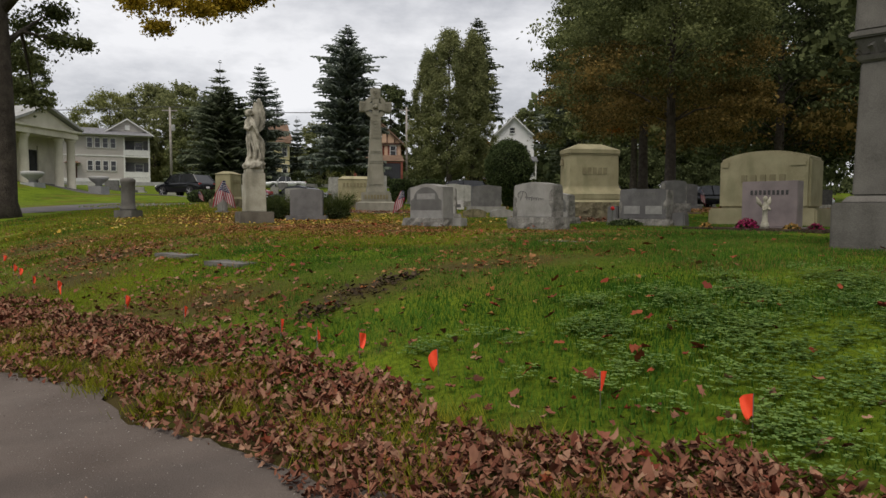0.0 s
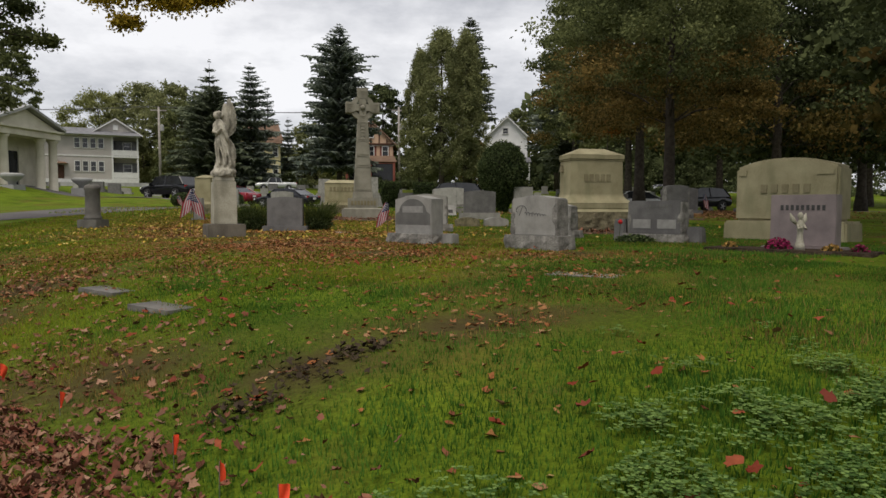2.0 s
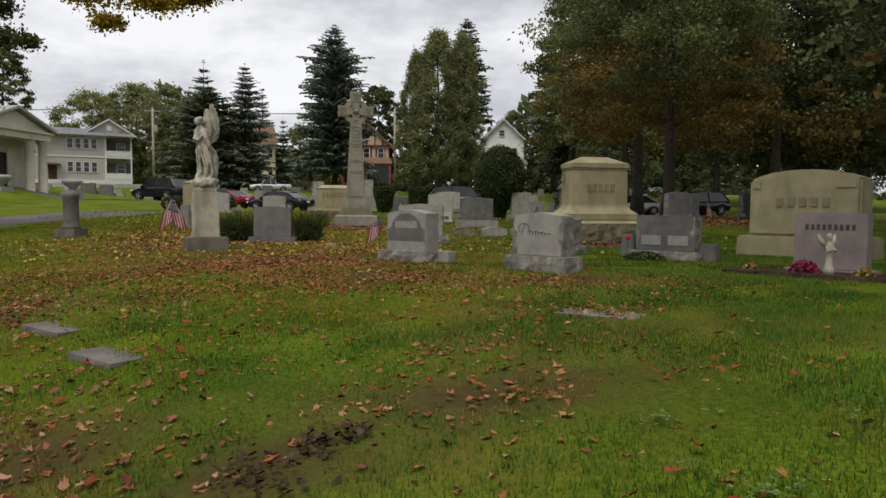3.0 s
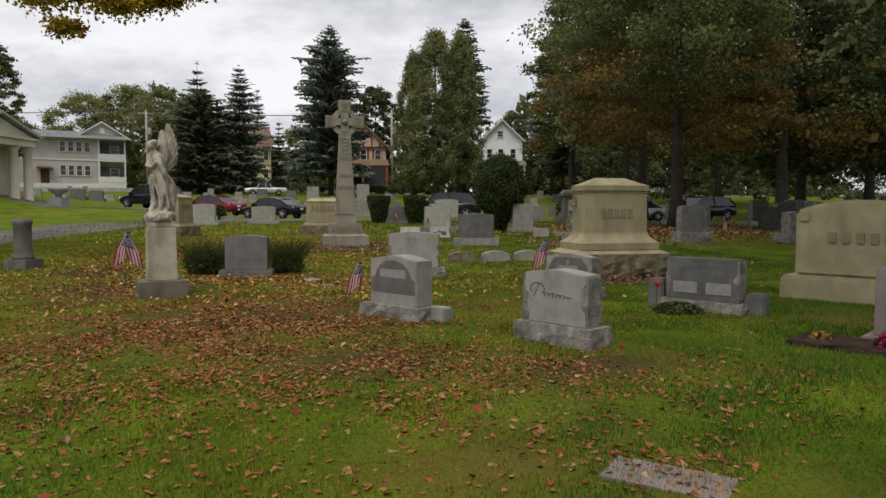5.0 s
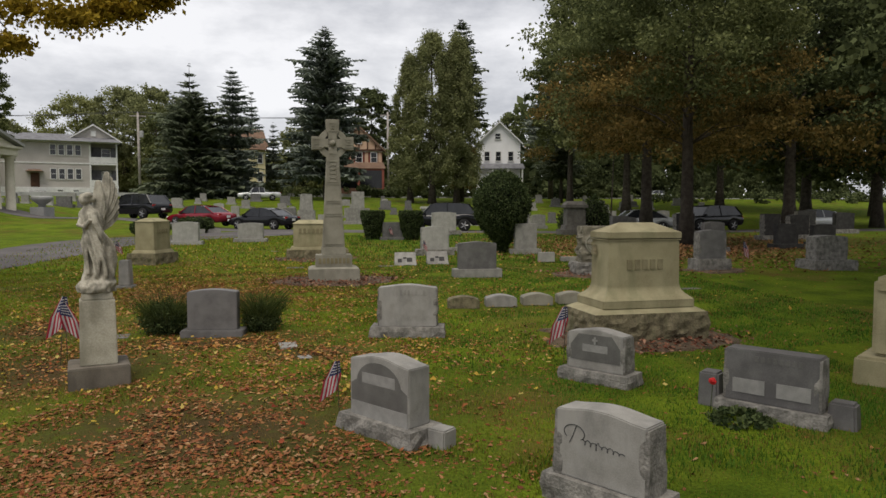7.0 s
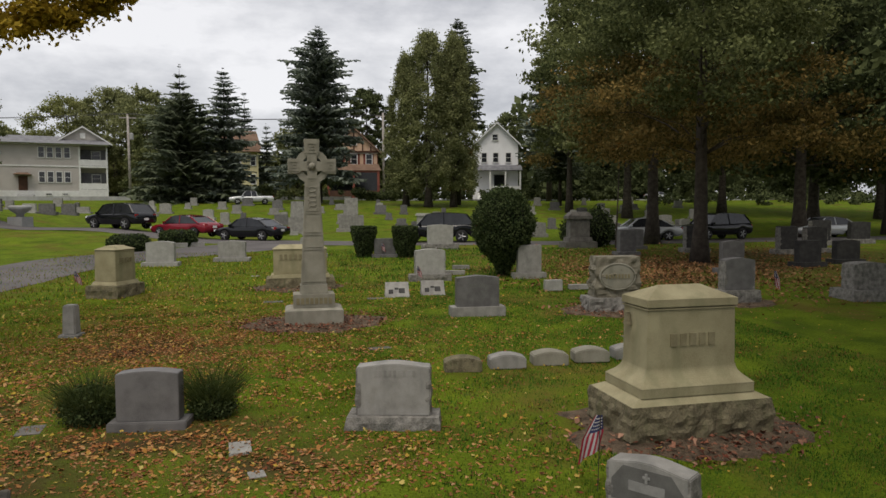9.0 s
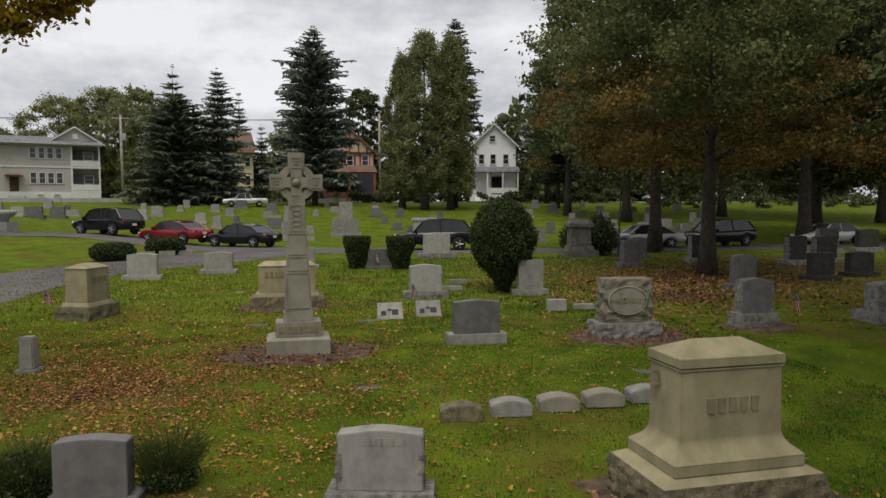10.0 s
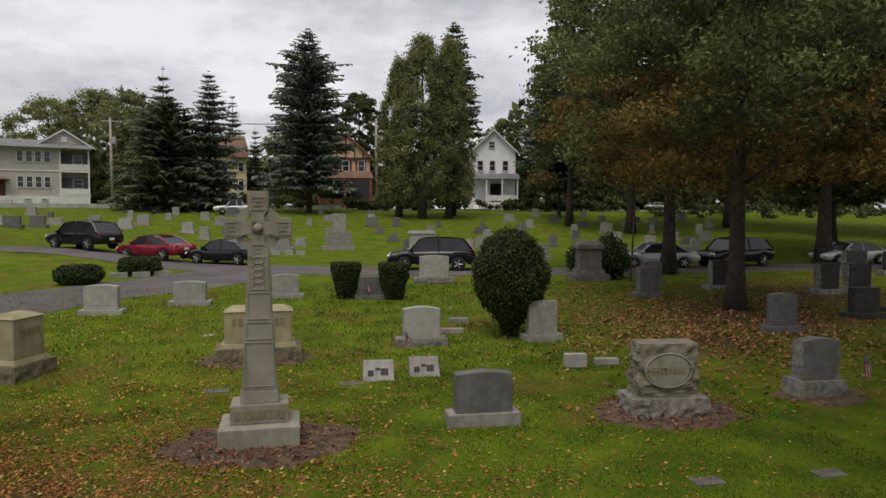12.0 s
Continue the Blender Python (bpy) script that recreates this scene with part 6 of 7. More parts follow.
for bx in (-3.9, 4.5):
    ur = thing("stone_urn", 0, 0, label="pale stone planter urn on a plinth before a mausoleum", category="urn")
    ur.matrix_basis = ma.matrix_basis @ Matrix.Translation((bx, -5.6, -0.6))
    part("plinth", one_box(0, 0, 0, 1.3, 1.3, 1.4, bevel=0.03), CONCRETE, ur)
    part("bowl", lathe([(0.3, 1.4), (0.28, 1.6), (0.75, 1.95), (0.9, 2.2), (0.75, 2.3), (0.7, 2.32)], 18), CONCRETE, ur, smooth=True)

# utility poles and wires
for px, py, hh, label in ((-20.6, 129.5, 13.9, "weathered wooden utility pole with crossarm"), (21.0, 128.0, 15.2, "weathered wooden utility pole near houses")):
    up = thing("utility_pole", px, py, label=label, category="utility pole")
    part("pole", tube([(0, 0, -0.5), (-0.1, 0, hh)], [0.24, 0.17], 10), POLEWOOD, up, smooth=True)
    part("crossarm", one_box(-0.1, 0, hh - 0.7, 2.6, 0.18, 0.2), POLEWOOD, up)
    part("transformer", lathe([(0.05, hh - 4.2), (0.32, hh - 4.1), (0.32, hh - 3.1), (0.05, hh - 3.0)], 12, 0.4, 0.0), CONCRETE, up)
for dx in (-1.1, 1.1):
    runs = ([(-20.7 + dx + 41.0 * k / 12, 129.4 - 1.5 * k / 12, 18.6 + 0.8 * k / 12 - 0.9 * (1 - (k / 6 - 1) ** 2)) for k in range(13)],
            [(-90 + dx + 69.3 * k / 8, 134 - 4.6 * k / 8, 18.2 + 0.4 * k / 8 - 1.2 * (1 - (k / 4 - 1) ** 2)) for k in range(9)])
    for run in runs:
        tagged(new("overhead_wire", mesh_of(tube(run, [0.035] * len(run), 4), "overhead_wire", WIRE)), "thin black overhead wire between poles", "wire", group="overhead wires")

# retaining wall along the street
wl2 = bmesh.new()
for k in range(40):
    xa = -70 + 4 * k
    box(wl2, xa + 2, 117 + 0.02 * (xa - 10), gz(xa + 2, 117) - 0.8, 4.03, 0.4, 1.25 if xa < 12 else 0.95)
tagged(new("street_wall", mesh_of(wl2, "street_wall", CONCRETE)), "long low concrete wall along the street", "wall", kind="structure")
street = strip("street", [(-120, 119), (-40, 120), (20, 121), (80, 121), (160, 122)], 2.6, LANE, 0.05, "grey asphalt street before the houses", 0.05, 80)


# ---- vehicles ----
def car(x, y, yaw, paint, label, kind="sedan", length=4.75, z=None):
    """A car from lofted cross-sections, with glass, wheels, lamps and mirrors; it faces local -x."""
    t = thing("car", x, y, yaw, z=z, label=label, category="car")
    W = 1.82 if kind == "sedan" else 1.92
    if kind == "pickup":
        hood, deck, roof = 1.08, 1.10, 1.78
        prof = ((0.0, 0.50, 0.80), (0.03, 0.36, 0.95), (0.12, 0.34, 1.02), (0.27, 0.33, hood), (0.55, 0.33, 1.10), (0.85, 0.34, deck), (0.98, 0.38, 1.10), (1.0, 0.48, 1.02))
        cab = ((0.27, 0.0), (0.36, 0.88), (0.40, 0.98), (0.50, 1.0), (0.58, 0.95), (0.60, 0.86), (0.63, 0.02))
    elif kind == "sedan":
        hood, deck, roof = 0.92, 0.98, 1.45
        prof = ((0.0, 0.45, 0.62), (0.03, 0.30, 0.72), (0.12, 0.26, 0.84), (0.29, 0.24, hood), (0.55, 0.24, 0.95), (0.80, 0.25, deck), (0.95, 0.30, 0.96), (1.0, 0.42, 0.80))
        cab = ((0.26, 0.0), (0.39, 0.86), (0.45, 0.98), (0.54, 1.0), (0.64, 0.95), (0.73, 0.78), (0.88, 0.04))
    else:
        hood, deck, roof = 1.08, 1.14, 1.76
        prof = ((0.0, 0.50, 0.78), (0.03, 0.36, 0.92), (0.12, 0.34, 1.0), (0.27, 0.33, hood), (0.55, 0.33, 1.10), (0.85, 0.34, deck), (0.975, 0.38, 1.10), (1.0, 0.46, 0.95))
        cab = ((0.24, 0.0), (0.36, 0.86), (0.43, 0.97), (0.58, 1.0), (0.76, 0.96), (0.86, 0.88), (0.965, 0.10))
    flow = [tuple(np.interp(q, range(len(prof)), [p[i] for p in prof]) for i in range(3)) for q in np.linspace(0, len(prof) - 1, 4 * len(prof) - 3)]
    flow = [flow[0]] + [tuple((a[i] + 2 * b[i] + c[i]) / 4 for i in range(3)) for a, b, c in zip(flow, flow[1:], flow[2:])] + [flow[-1]]
    bm = bmesh.new()
    rows = []
    for u, lo, hi in flow:
        # wheel arches lift the sill
        arch = max(0.0, *(1 - ((u - c) * length / 0.42) ** 2 for c in (0.19, 0.80)))
        lo = lo + 0.36 * math.sqrt(arch)
        xx = (u - 0.5) * length
        wf = 1 - 0.16 * abs(u - 0.5) ** 2 * 4 * 0.6
        half = W / 2 * wf
        row = [(-half * 0.9, lo), (-half, lo + 0.12), (-half, lo + (hi - lo) * 0.72), (-half * 0.93, hi - 0.02), (-half * 0.6, hi + 0.01), (0, hi + 0.025), (half * 0.6, hi + 0.01), (half * 0.93, hi - 0.02), (half, lo + (hi - lo) * 0.72), (half, lo + 0.12), (half * 0.9, lo)]
        rows.append([bm.verts.new((xx, a, b)) for a, b in row])
    for a, b in zip(rows, rows[1:]):
        for i in range(len(a)):
            bm.faces.new((a[i], b[i], b[(i + 1) % len(a)], a[(i + 1) % len(a)]))
    bm.faces.new(rows[0][::-1])
    bm.faces.new(rows[-1])
    bmesh.ops.recalc_face_normals(bm, faces=bm.faces)
    part("body", bm, paint, t, smooth=True)
    base = 0.90 if kind == "sedan" else 1.02
    gl = bmesh.new()
    gr = []
    for u, v in cab:
        xx = (u - 0.5) * length
        zz = base + (roof - base) * v
        half = W / 2 * (0.95 - 0.17 * v)
        gr.append([gl.verts.new((xx, -half, zz)), gl.verts.new((xx, half, zz))])
    for a, b in zip(gr, gr[1:]):
        gl.faces.new((a[0], b[0], b[1], a[1]))
    gl.faces.new([g[0] for g in gr][::-1])
    gl.faces.new([g[1] for g in gr])
    bmesh.ops.recalc_face_normals(gl, faces=gl.faces)
    part("glasshouse", gl, PANE, t, "dark tinted glass")
    rf = bmesh.new()
    tops = [q for q in cab if q[1] > 0.7]
    rows = []
    for u, v in tops:
        xx, zz, half = (u - 0.5) * length, base + (roof - base) * v, W / 2 * (0.957 - 0.17 * v)
        rows.append([rf.verts.new((xx, k * half, zz + 0.035 - 0.05 * abs(k) ** 3)) for k in (-1.0, -0.8, -0.4, 0, 0.4, 0.8, 1.0)])
    for a, b in zip(rows, rows[1:]):
        for i in range(6):
            rf.faces.new((a[i], b[i], b[i + 1], a[i + 1]))
    bmesh.ops.solidify(rf, geom=list(rf.faces), thickness=0.035)
    bmesh.ops.recalc_face_normals(rf, faces=rf.faces)
    part("roof", rf, paint, t, smooth=True)
    for sy in (-1, 1):
        for (ua, va), (ub, vb) in ((cab[0], cab[1]), (cab[-2], cab[-1])):
            part("pillar", tube([((ua - 0.5) * length, sy * W / 2 * (0.955 - 0.17 * va), base + (roof - base) * va), ((ub - 0.5) * length, sy * W / 2 * (0.955 - 0.17 * vb), base + (roof - base) * vb)], [0.05, 0.045], 6), paint, t)
        um = {"sedan": 0.55, "suv": 0.58, "pickup": 0.50}[kind]
        part("pillar", tube([((um - 0.5) * length, sy * W / 2 * 0.955, base), ((um - 0.51) * length, sy * W / 2 * 0.785, roof - 0.02)], [0.04, 0.04], 6), paint, t)
    rad = 0.33 if kind == "sedan" else 0.38
    for u in (0.19, 0.80):
        for sy in (-1, 1):
            wh = new("wheel")
            wh.parent = t
            wh.matrix_basis = pose((u - 0.5) * length, sy * (W / 2 - 0.10), rad, 90, 0, 0)
            part("tyre", lathe([(rad * 0.6, -0.11), (rad * 0.95, -0.115), (rad, -0.08), (rad, 0.08), (rad * 0.95, 0.115), (rad * 0.6, 0.11)], 24), TYRE, wh, smooth=True)
            rim = lathe([(0.05, -0.12), (rad * 0.64, -0.118), (rad * 0.66, 0.0), (rad * 0.64, 0.118), (0.05, 0.12)], 20)
            part("rim", rim, TYRE, wh)
            for k in range(5):
                an = k * 2 * math.pi / 5
                sp = bmesh.new()
                for side in (-1, 1):
                    add_tube(sp, [(0.03 * math.cos(an), 0.03 * math.sin(an), side * 0.124), (rad * 0.64 * math.cos(an), rad * 0.64 * math.sin(an), side * 0.122)], [0.045, 0.03], 6)
                part("spoke", sp, ALLOY, wh)
    for sy in (-1, 1):
        part("headlight", one_box(-0.485 * length, sy * W * 0.36, prof[1][2] - 0.16, 0.16, 0.36, 0.14, top=0.8, bevel=0.02), LAMP_CLEAR, t)
        part("taillight", one_box(0.487 * length, sy * W * 0.38, prof[-1][2] - 0.12, 0.12, 0.26, 0.2, top=0.9, bevel=0.02), LAMP_RED, t)
        part("mirror", one_box((cab[0][0] - 0.46) * length, sy * (W / 2 + 0.06), base + 0.02, 0.12, 0.2, 0.13, bevel=0.02), paint, t)
    part("plate", one_box(0.503 * length, 0, 0.62, 0.02, 0.34, 0.15), TRIM, t)
    return t


car(-7.4, 59.1, -38, PAINT_BLACK, "black sport utility vehicle parked on the lane", "suv", 4.8)
car(-2.9, 56.9, -38, PAINT_RED, "dark red sedan parked on the lane", "sedan", 4.9)
car(1.4, 54.4, -36, PAINT_BLACK, "black sedan parked on the lane", "sedan", 4.8)
car(12.4, 48.5, -14, PAINT_BLACK, "black sport utility vehicle parked behind shrubs", "suv", 4.7)
car(26.3, 49.2, -12, PAINT_SILVER, "silver-white sedan parked beneath trees", "sedan", 4.9)
car(31.6, 49.0, 10, PAINT_BLACK, "black pickup-sized vehicle parked beneath trees", "suv", 5.0)
car(40.5, 49.2, -4, PAINT_SILVER, "silver sedan parked in the shade", "sedan", 4.8)
car(-0.5, 103.0, 4, PAINT_SILVER, "silver-white pickup truck parked on the far lane", "pickup", 5.7)
car(70, 120.6, 180, PAINT_SILVER, "pale sedan on the street beyond dark trunks", "sedan", 4.8)
car(55, 119.5, 180, PAINT_SILVER, "pale sedan on the far street", "sedan", 4.8)


# ---- flags and flowers ----
def marker_flag(x, y, turn, tilt, seed):
    """A small orange vinyl flag on a wire in the verge."""
    t = thing("marker_flag", x, y, turn, label="small orange vinyl marker flag on a wire", category="marker flag", group="line of orange marker flags")
    wire_h = 0.115
    part("wire", tube([(0, 0, -0.05), (0.01 * tilt, 0, wire_h)], [0.0016, 0.0016], 5), STEEL, t)
    bm = bmesh.new()
    n, m = 6, 5
    g = [[bm.verts.new((0.036 * i / n * (1 - 0.6 * (j / m) ** 2) + 0.01 * tilt, 0.009 * math.sin(i * 0.9 + j * 0.5 + seed) * i / n, wire_h - 0.062 * j / m - 0.016 * (i / n) ** 2 * (1 + tilt))) for j in range(m + 1)] for i in range(n + 1)]
    for i in range(n):
        for j in range(m):
            bm.faces.new((g[i][j], g[i + 1][j], g[i + 1][j + 1], g[i][j + 1]))
    part("flag", bm, FLAG_ORANGE, t, smooth=True)
    return t


for i, (x, y) in enumerate(((2.49, 3.71), (2.77, 3.34), (2.07, 4.25), (1.80, 4.67), (1.62, 4.90), (1.45, 5.17), (0.87, 5.94), (0.38, 6.62), (-0.28, 7.48), (-0.41, 7.79), (-0.76, 8.29), (-1.15, 9.05), (-1.35, 9.44), (-1.8, 10.4))):
    marker_flag(x, y, (40, 150, 172, 20, 75, 80, 80, 40, 120, 30, 70, 20, 50, 10)[i], (i * 7 % 5 - 2) * 0.4, i)


def grave_flag(x, y, turn, lean, label, s=1.0, z=None):
    """A small cloth flag on a thin staff beside a grave."""
    t = thing("grave_flag", x, y, turn, z=z, label=label, category="flag", group="small flags on graves")
    H, W, L = 0.62 * s, 0.155 * s, 0.33 * s
    part("staff", tube([(0, 0, -0.05), (lean, 0, H)], [0.004, 0.004], 6), STAFF, t)

    def cloth(i, j):
        u, v = i / 12, j / 9
        w = 1.1 * W * (0.3 + 0.7 * min(1.0, 2.0 * u))
        return (lean * 0.9 + (v - 0.4) * w + 0.22 * L * u, -0.012 - 0.018 * math.sin(v * 8 + u * 3) * (0.3 + u), H - 0.005 - 1.12 * L * u * (0.74 + 0.34 * v))

    for k in range(9):
        bm = bmesh.new()
        g = [[bm.verts.new(cloth(i, k + d)) for d in (0, 1)] for i in range(5 if k < 7 else 0, 13)]
        for a, b in zip(g, g[1:]):
            bm.faces.new((a[0], a[1], b[1], b[0]))
        part("stripe", bm, FLAG_WHITE if k % 2 else FLAG_RED, t)
    bm = bmesh.new()
    g = [[bm.verts.new(cloth(i, j)) for j in range(8)] for i in range(6)]
    for a, b in zip(g, g[1:]):
        for j in range(7):
            bm.faces.new((a[j], b[j], b[j + 1], a[j + 1]))
    part("canton", bm, FLAG_BLUE, t, "dark blue field with pale dots")
    dots = bmesh.new()
    for i in range(1, 5):
        for j in range(1, 7):
            for face in (-1, 1):
                c = Vector(cloth(i, j)) + Vector((0, 0.003 * face, 0))
                q = [dots.verts.new(c + Vector((a * 0.005 * s, 0, b * 0.005 * s))) for a, b in ((-1, -1), (1, -1), (1, 1), (-1, 1))]
                dots.faces.new(q)
    part("dots", dots, FLAG_WHITE, t)
    return t


grave_flag(0.10, 15.75, 172, 0.02, "small red, white and blue flag drooping beside a pedestal", 1.32)
grave_flag(0.04, 15.65, 10, 0.06, "small red, white and blue flag crossing another one", 1.22)
grave_flag(3.17, 12.53, 165, 0.02, "small red, white and blue flag beside a grey headstone", 0.92)
grave_flag(5.98, 14.2, 165, -0.02, "small red, white and blue flag behind a small headstone", 1.15)
grave_flag(7.06, 28.17, 20, 0.05, "small red, white and blue flag before a pale headstone", 0.95)
grave_flag(15.25, 23.31, 10, 0.03, "small red, white and blue flag beside a dark headstone", 1.35)
grave_flag(-2.2, 28.6, 10, 0.05, "small red, white and blue flag beside a monument", 1.0)
grave_flag(7.3, 37.08, 10, 0.05, "small faded flag before a dark headstone", 1.0)


def flowers(x, y, r, h, petals, label, seed, n=420, name="potted_flowers"):
    t = thing(name, x, y, label=label, category="flowers")
    rng = np.random.default_rng(seed)
    d = rng.normal(size=(n, 3))
    d[:, 2] = np.abs(d[:, 2])
    d /= np.linalg.norm(d, axis=1)[:, None]
    p = d * np.array([r, r, h]) * rng.uniform(0.75, 1.05, (n, 1))
    leafy(p, 0.022, petals, t, "blossom", rng)
    leafy(p * 0.85, 0.03, YEW, t, "foliage", rng)
    return t


def along(d, off, base=(7.33, 9.46), yaw=-57):
    c, s = math.cos(radians(yaw)), math.sin(radians(yaw))
    return base[0] + d * c + off * s, base[1] + d * s - off * c


bx, by = along(0.0, 0.12)
bed = thing("flower_bed", bx, by, -57, label="narrow dark soil bed before a headstone", category="flower bed")
part("soil", rock(1.7, 0.55, 0.09, 0.03, 8, -0.05, 0.08), SOIL, bed)
flowers(*along(-0.12, 0.10), 0.14, 0.16, MAGENTA, "magenta chrysanthemums in a flower bed", 1)
flowers(*along(-0.66, 0.10), 0.085, 0.10, PETAL_YELLOW, "yellow and rust chrysanthemums in a flower bed", 2, 260)
flowers(*along(0.42, 0.10), 0.11, 0.10, PETAL_YELLOW, "rust and yellow chrysanthemums in a flower bed", 3, 260)
flowers(*along(0.68, 0.08), 0.09, 0.11, MAGENTA, "dark purple-leaved flowers in a flower bed", 4, 160)
fx, fy = along(0.12, 0.16)
fg = lathe([(0.055, 0), (0.05, 0.05), (0.035, 0.10), (0.03, 0.18), (0.036, 0.24), (0.04, 0.29), (0.018, 0.325), (0.016, 0.335), (0.03, 0.36), (0.03, 0.385), (0.012, 0.41)], 14)
for sg in (-1, 1):
    add_tube(fg, [(sg * 0.03, 0.01, 0.27), (sg * 0.075, 0.03, 0.33), (sg * 0.10, 0.04, 0.40)], [0.012, 0.03, 0.006], 8)
    add_tube(fg, [(sg * 0.036, 0, 0.28), (sg * 0.05, -0.03, 0.23), (sg * 0.01, -0.05, 0.25)], [0.013, 0.012, 0.01], 8)
fig = new("garden_figurine", mesh_of(fg, "garden_figurine", MARBLE, True))
fig.matrix_basis = pose(fx, fy, gz(fx, fy) + 0.04, 0, 0, 0)
tagged(fig, "small white angel-shaped garden figurine in a flower bed", "figurine")
flowers(6.62, 11.78, 0.30, 0.12, YEW, "low evergreen spray at the foot of a headstone", 6, 300, "evergreen_spray")
rose = thing("red_flower", 6.55, 12.12, label="single red artificial flower beside a dark headstone", category="flower")
part("stem", tube([(0, 0, -0.03), (0.02, 0, 0.26)], [0.004, 0.004], 5), YEW, rose)
bm = bmesh.new()
bmesh.ops.create_icosphere(bm, subdivisions=2, radius=0.034)
for v in bm.verts:
    v.co *= 1 + 0.35 * noise.noise(v.co * 40)
part("blossom", shifted(bm, 0.02, 0, 0.29), PETAL_RED, rose)


# ---- grass, clover and fallen leaves ----
def gzv(x, y):
    def smv(a, b, q):
        u = np.clip((q - a) / (b - a), 0, 1)
        return u * u * (3 - 2 * u)
    z = np.interp(0.85 * x + 0.53 * y, SLOPE_S, SLOPE_Z)
    z = z + 0.5 * smv(14, 40, y) * (1 - 0.25 * smv(13, 22, x)) + 0.75 * smv(0, -9, x) * smv(44, 56, y)
    return z


def fast_mesh(name, v, f, materials, parent=None, index=None):
    me = bpy.data.meshes.new(name)
    n, k = f.shape
    me.vertices.add(len(v))
    me.vertices.foreach_set("co", v.astype(np.float32).ravel())
    me.loops.add(n * k)
    me.loops.foreach_set("vertex_index", f.astype(np.int32).ravel())
    me.polygons.add(n)
    me.polygons.foreach_set("loop_start", (np.arange(n) * k).astype(np.int32))
    for m in materials:
        me.materials.append(m)
    if index is not None:
        me.polygons.foreach_set("material_index", index.astype(np.int32))
    me.update(calc_edges=True)
    ob = new(name, me)
    ob.parent = parent
    return ob


def patch_noise(x, y, scale, seed):
    """A cheap smooth random field for thinning."""
    rng = np.random.default_rng(seed)
    out = np.zeros_like(x)
    for k in range(7):
        a, b, p = rng.uniform(0, 6.28), rng.uniform(0.5, 2.2) / scale, rng.uniform(0, 6.28)
        out += np.sin((x * math.cos(a) + y * math.sin(a)) * b * 6.28 + p)
    return out / 7


def in_bed(x, y, grow=1.0):
    """Where mulch or bare soil keeps the grass away."""
    out = np.zeros(len(x), bool)
    for bx, by, rx, ry, turn in BEDS:
        dx, dy = x - bx, y - by
        u, w = dx * math.cos(turn) + dy * math.sin(turn), dy * math.cos(turn) - dx * math.sin(turn)
        out |= (u / rx) ** 2 + (w / ry) ** 2 < 0.9 * grow
    return out


def worn_share(x, y):
    """How far the turf is worn, 0 to 1."""
    out = np.zeros(len(x))
    for wx, wy, rx, ry in WORN:
        out = np.maximum(out, np.exp(-(((x - wx) / rx) ** 2 + ((y - wy) / ry) ** 2) * 1.3))
    return np.clip(out * (1.0 + 0.9 * patch_noise(x, y, 0.45, 17)), 0, 1)


GRASS = mat("grass_blades", (0.092, 0.127, 0.010), (0.258, 0.305, 0.026), 0.8, 9, 0.9, bump=0, spread=0.4, island=True, spec=0.04, thin=0.3)
GRASS_DRY = mat("dry_grass_blades", (0.12, 0.078, 0.022), (0.27, 0.185, 0.06), 0.8, 9, 0.9, bump=0, spread=0.5, island=True, spec=0.04, thin=0.2)
GRASS_DEEP = mat("lush_grass_blades", (0.030, 0.084, 0.011), (0.100, 0.202, 0.028), 0.8, 9, 0.9, bump=0, spread=0.55, island=True, spec=0.04, thin=0.3)
CLOVER = mat("clover", (0.050, 0.100, 0.022), (0.165, 0.250, 0.066), 2, 20, 0.8, bump=0, spread=0.6, island=True, spec=0.1, thin=0.2)
rng = np.random.default_rng(9)
GV, GF, GI = [], [], []
count = 0
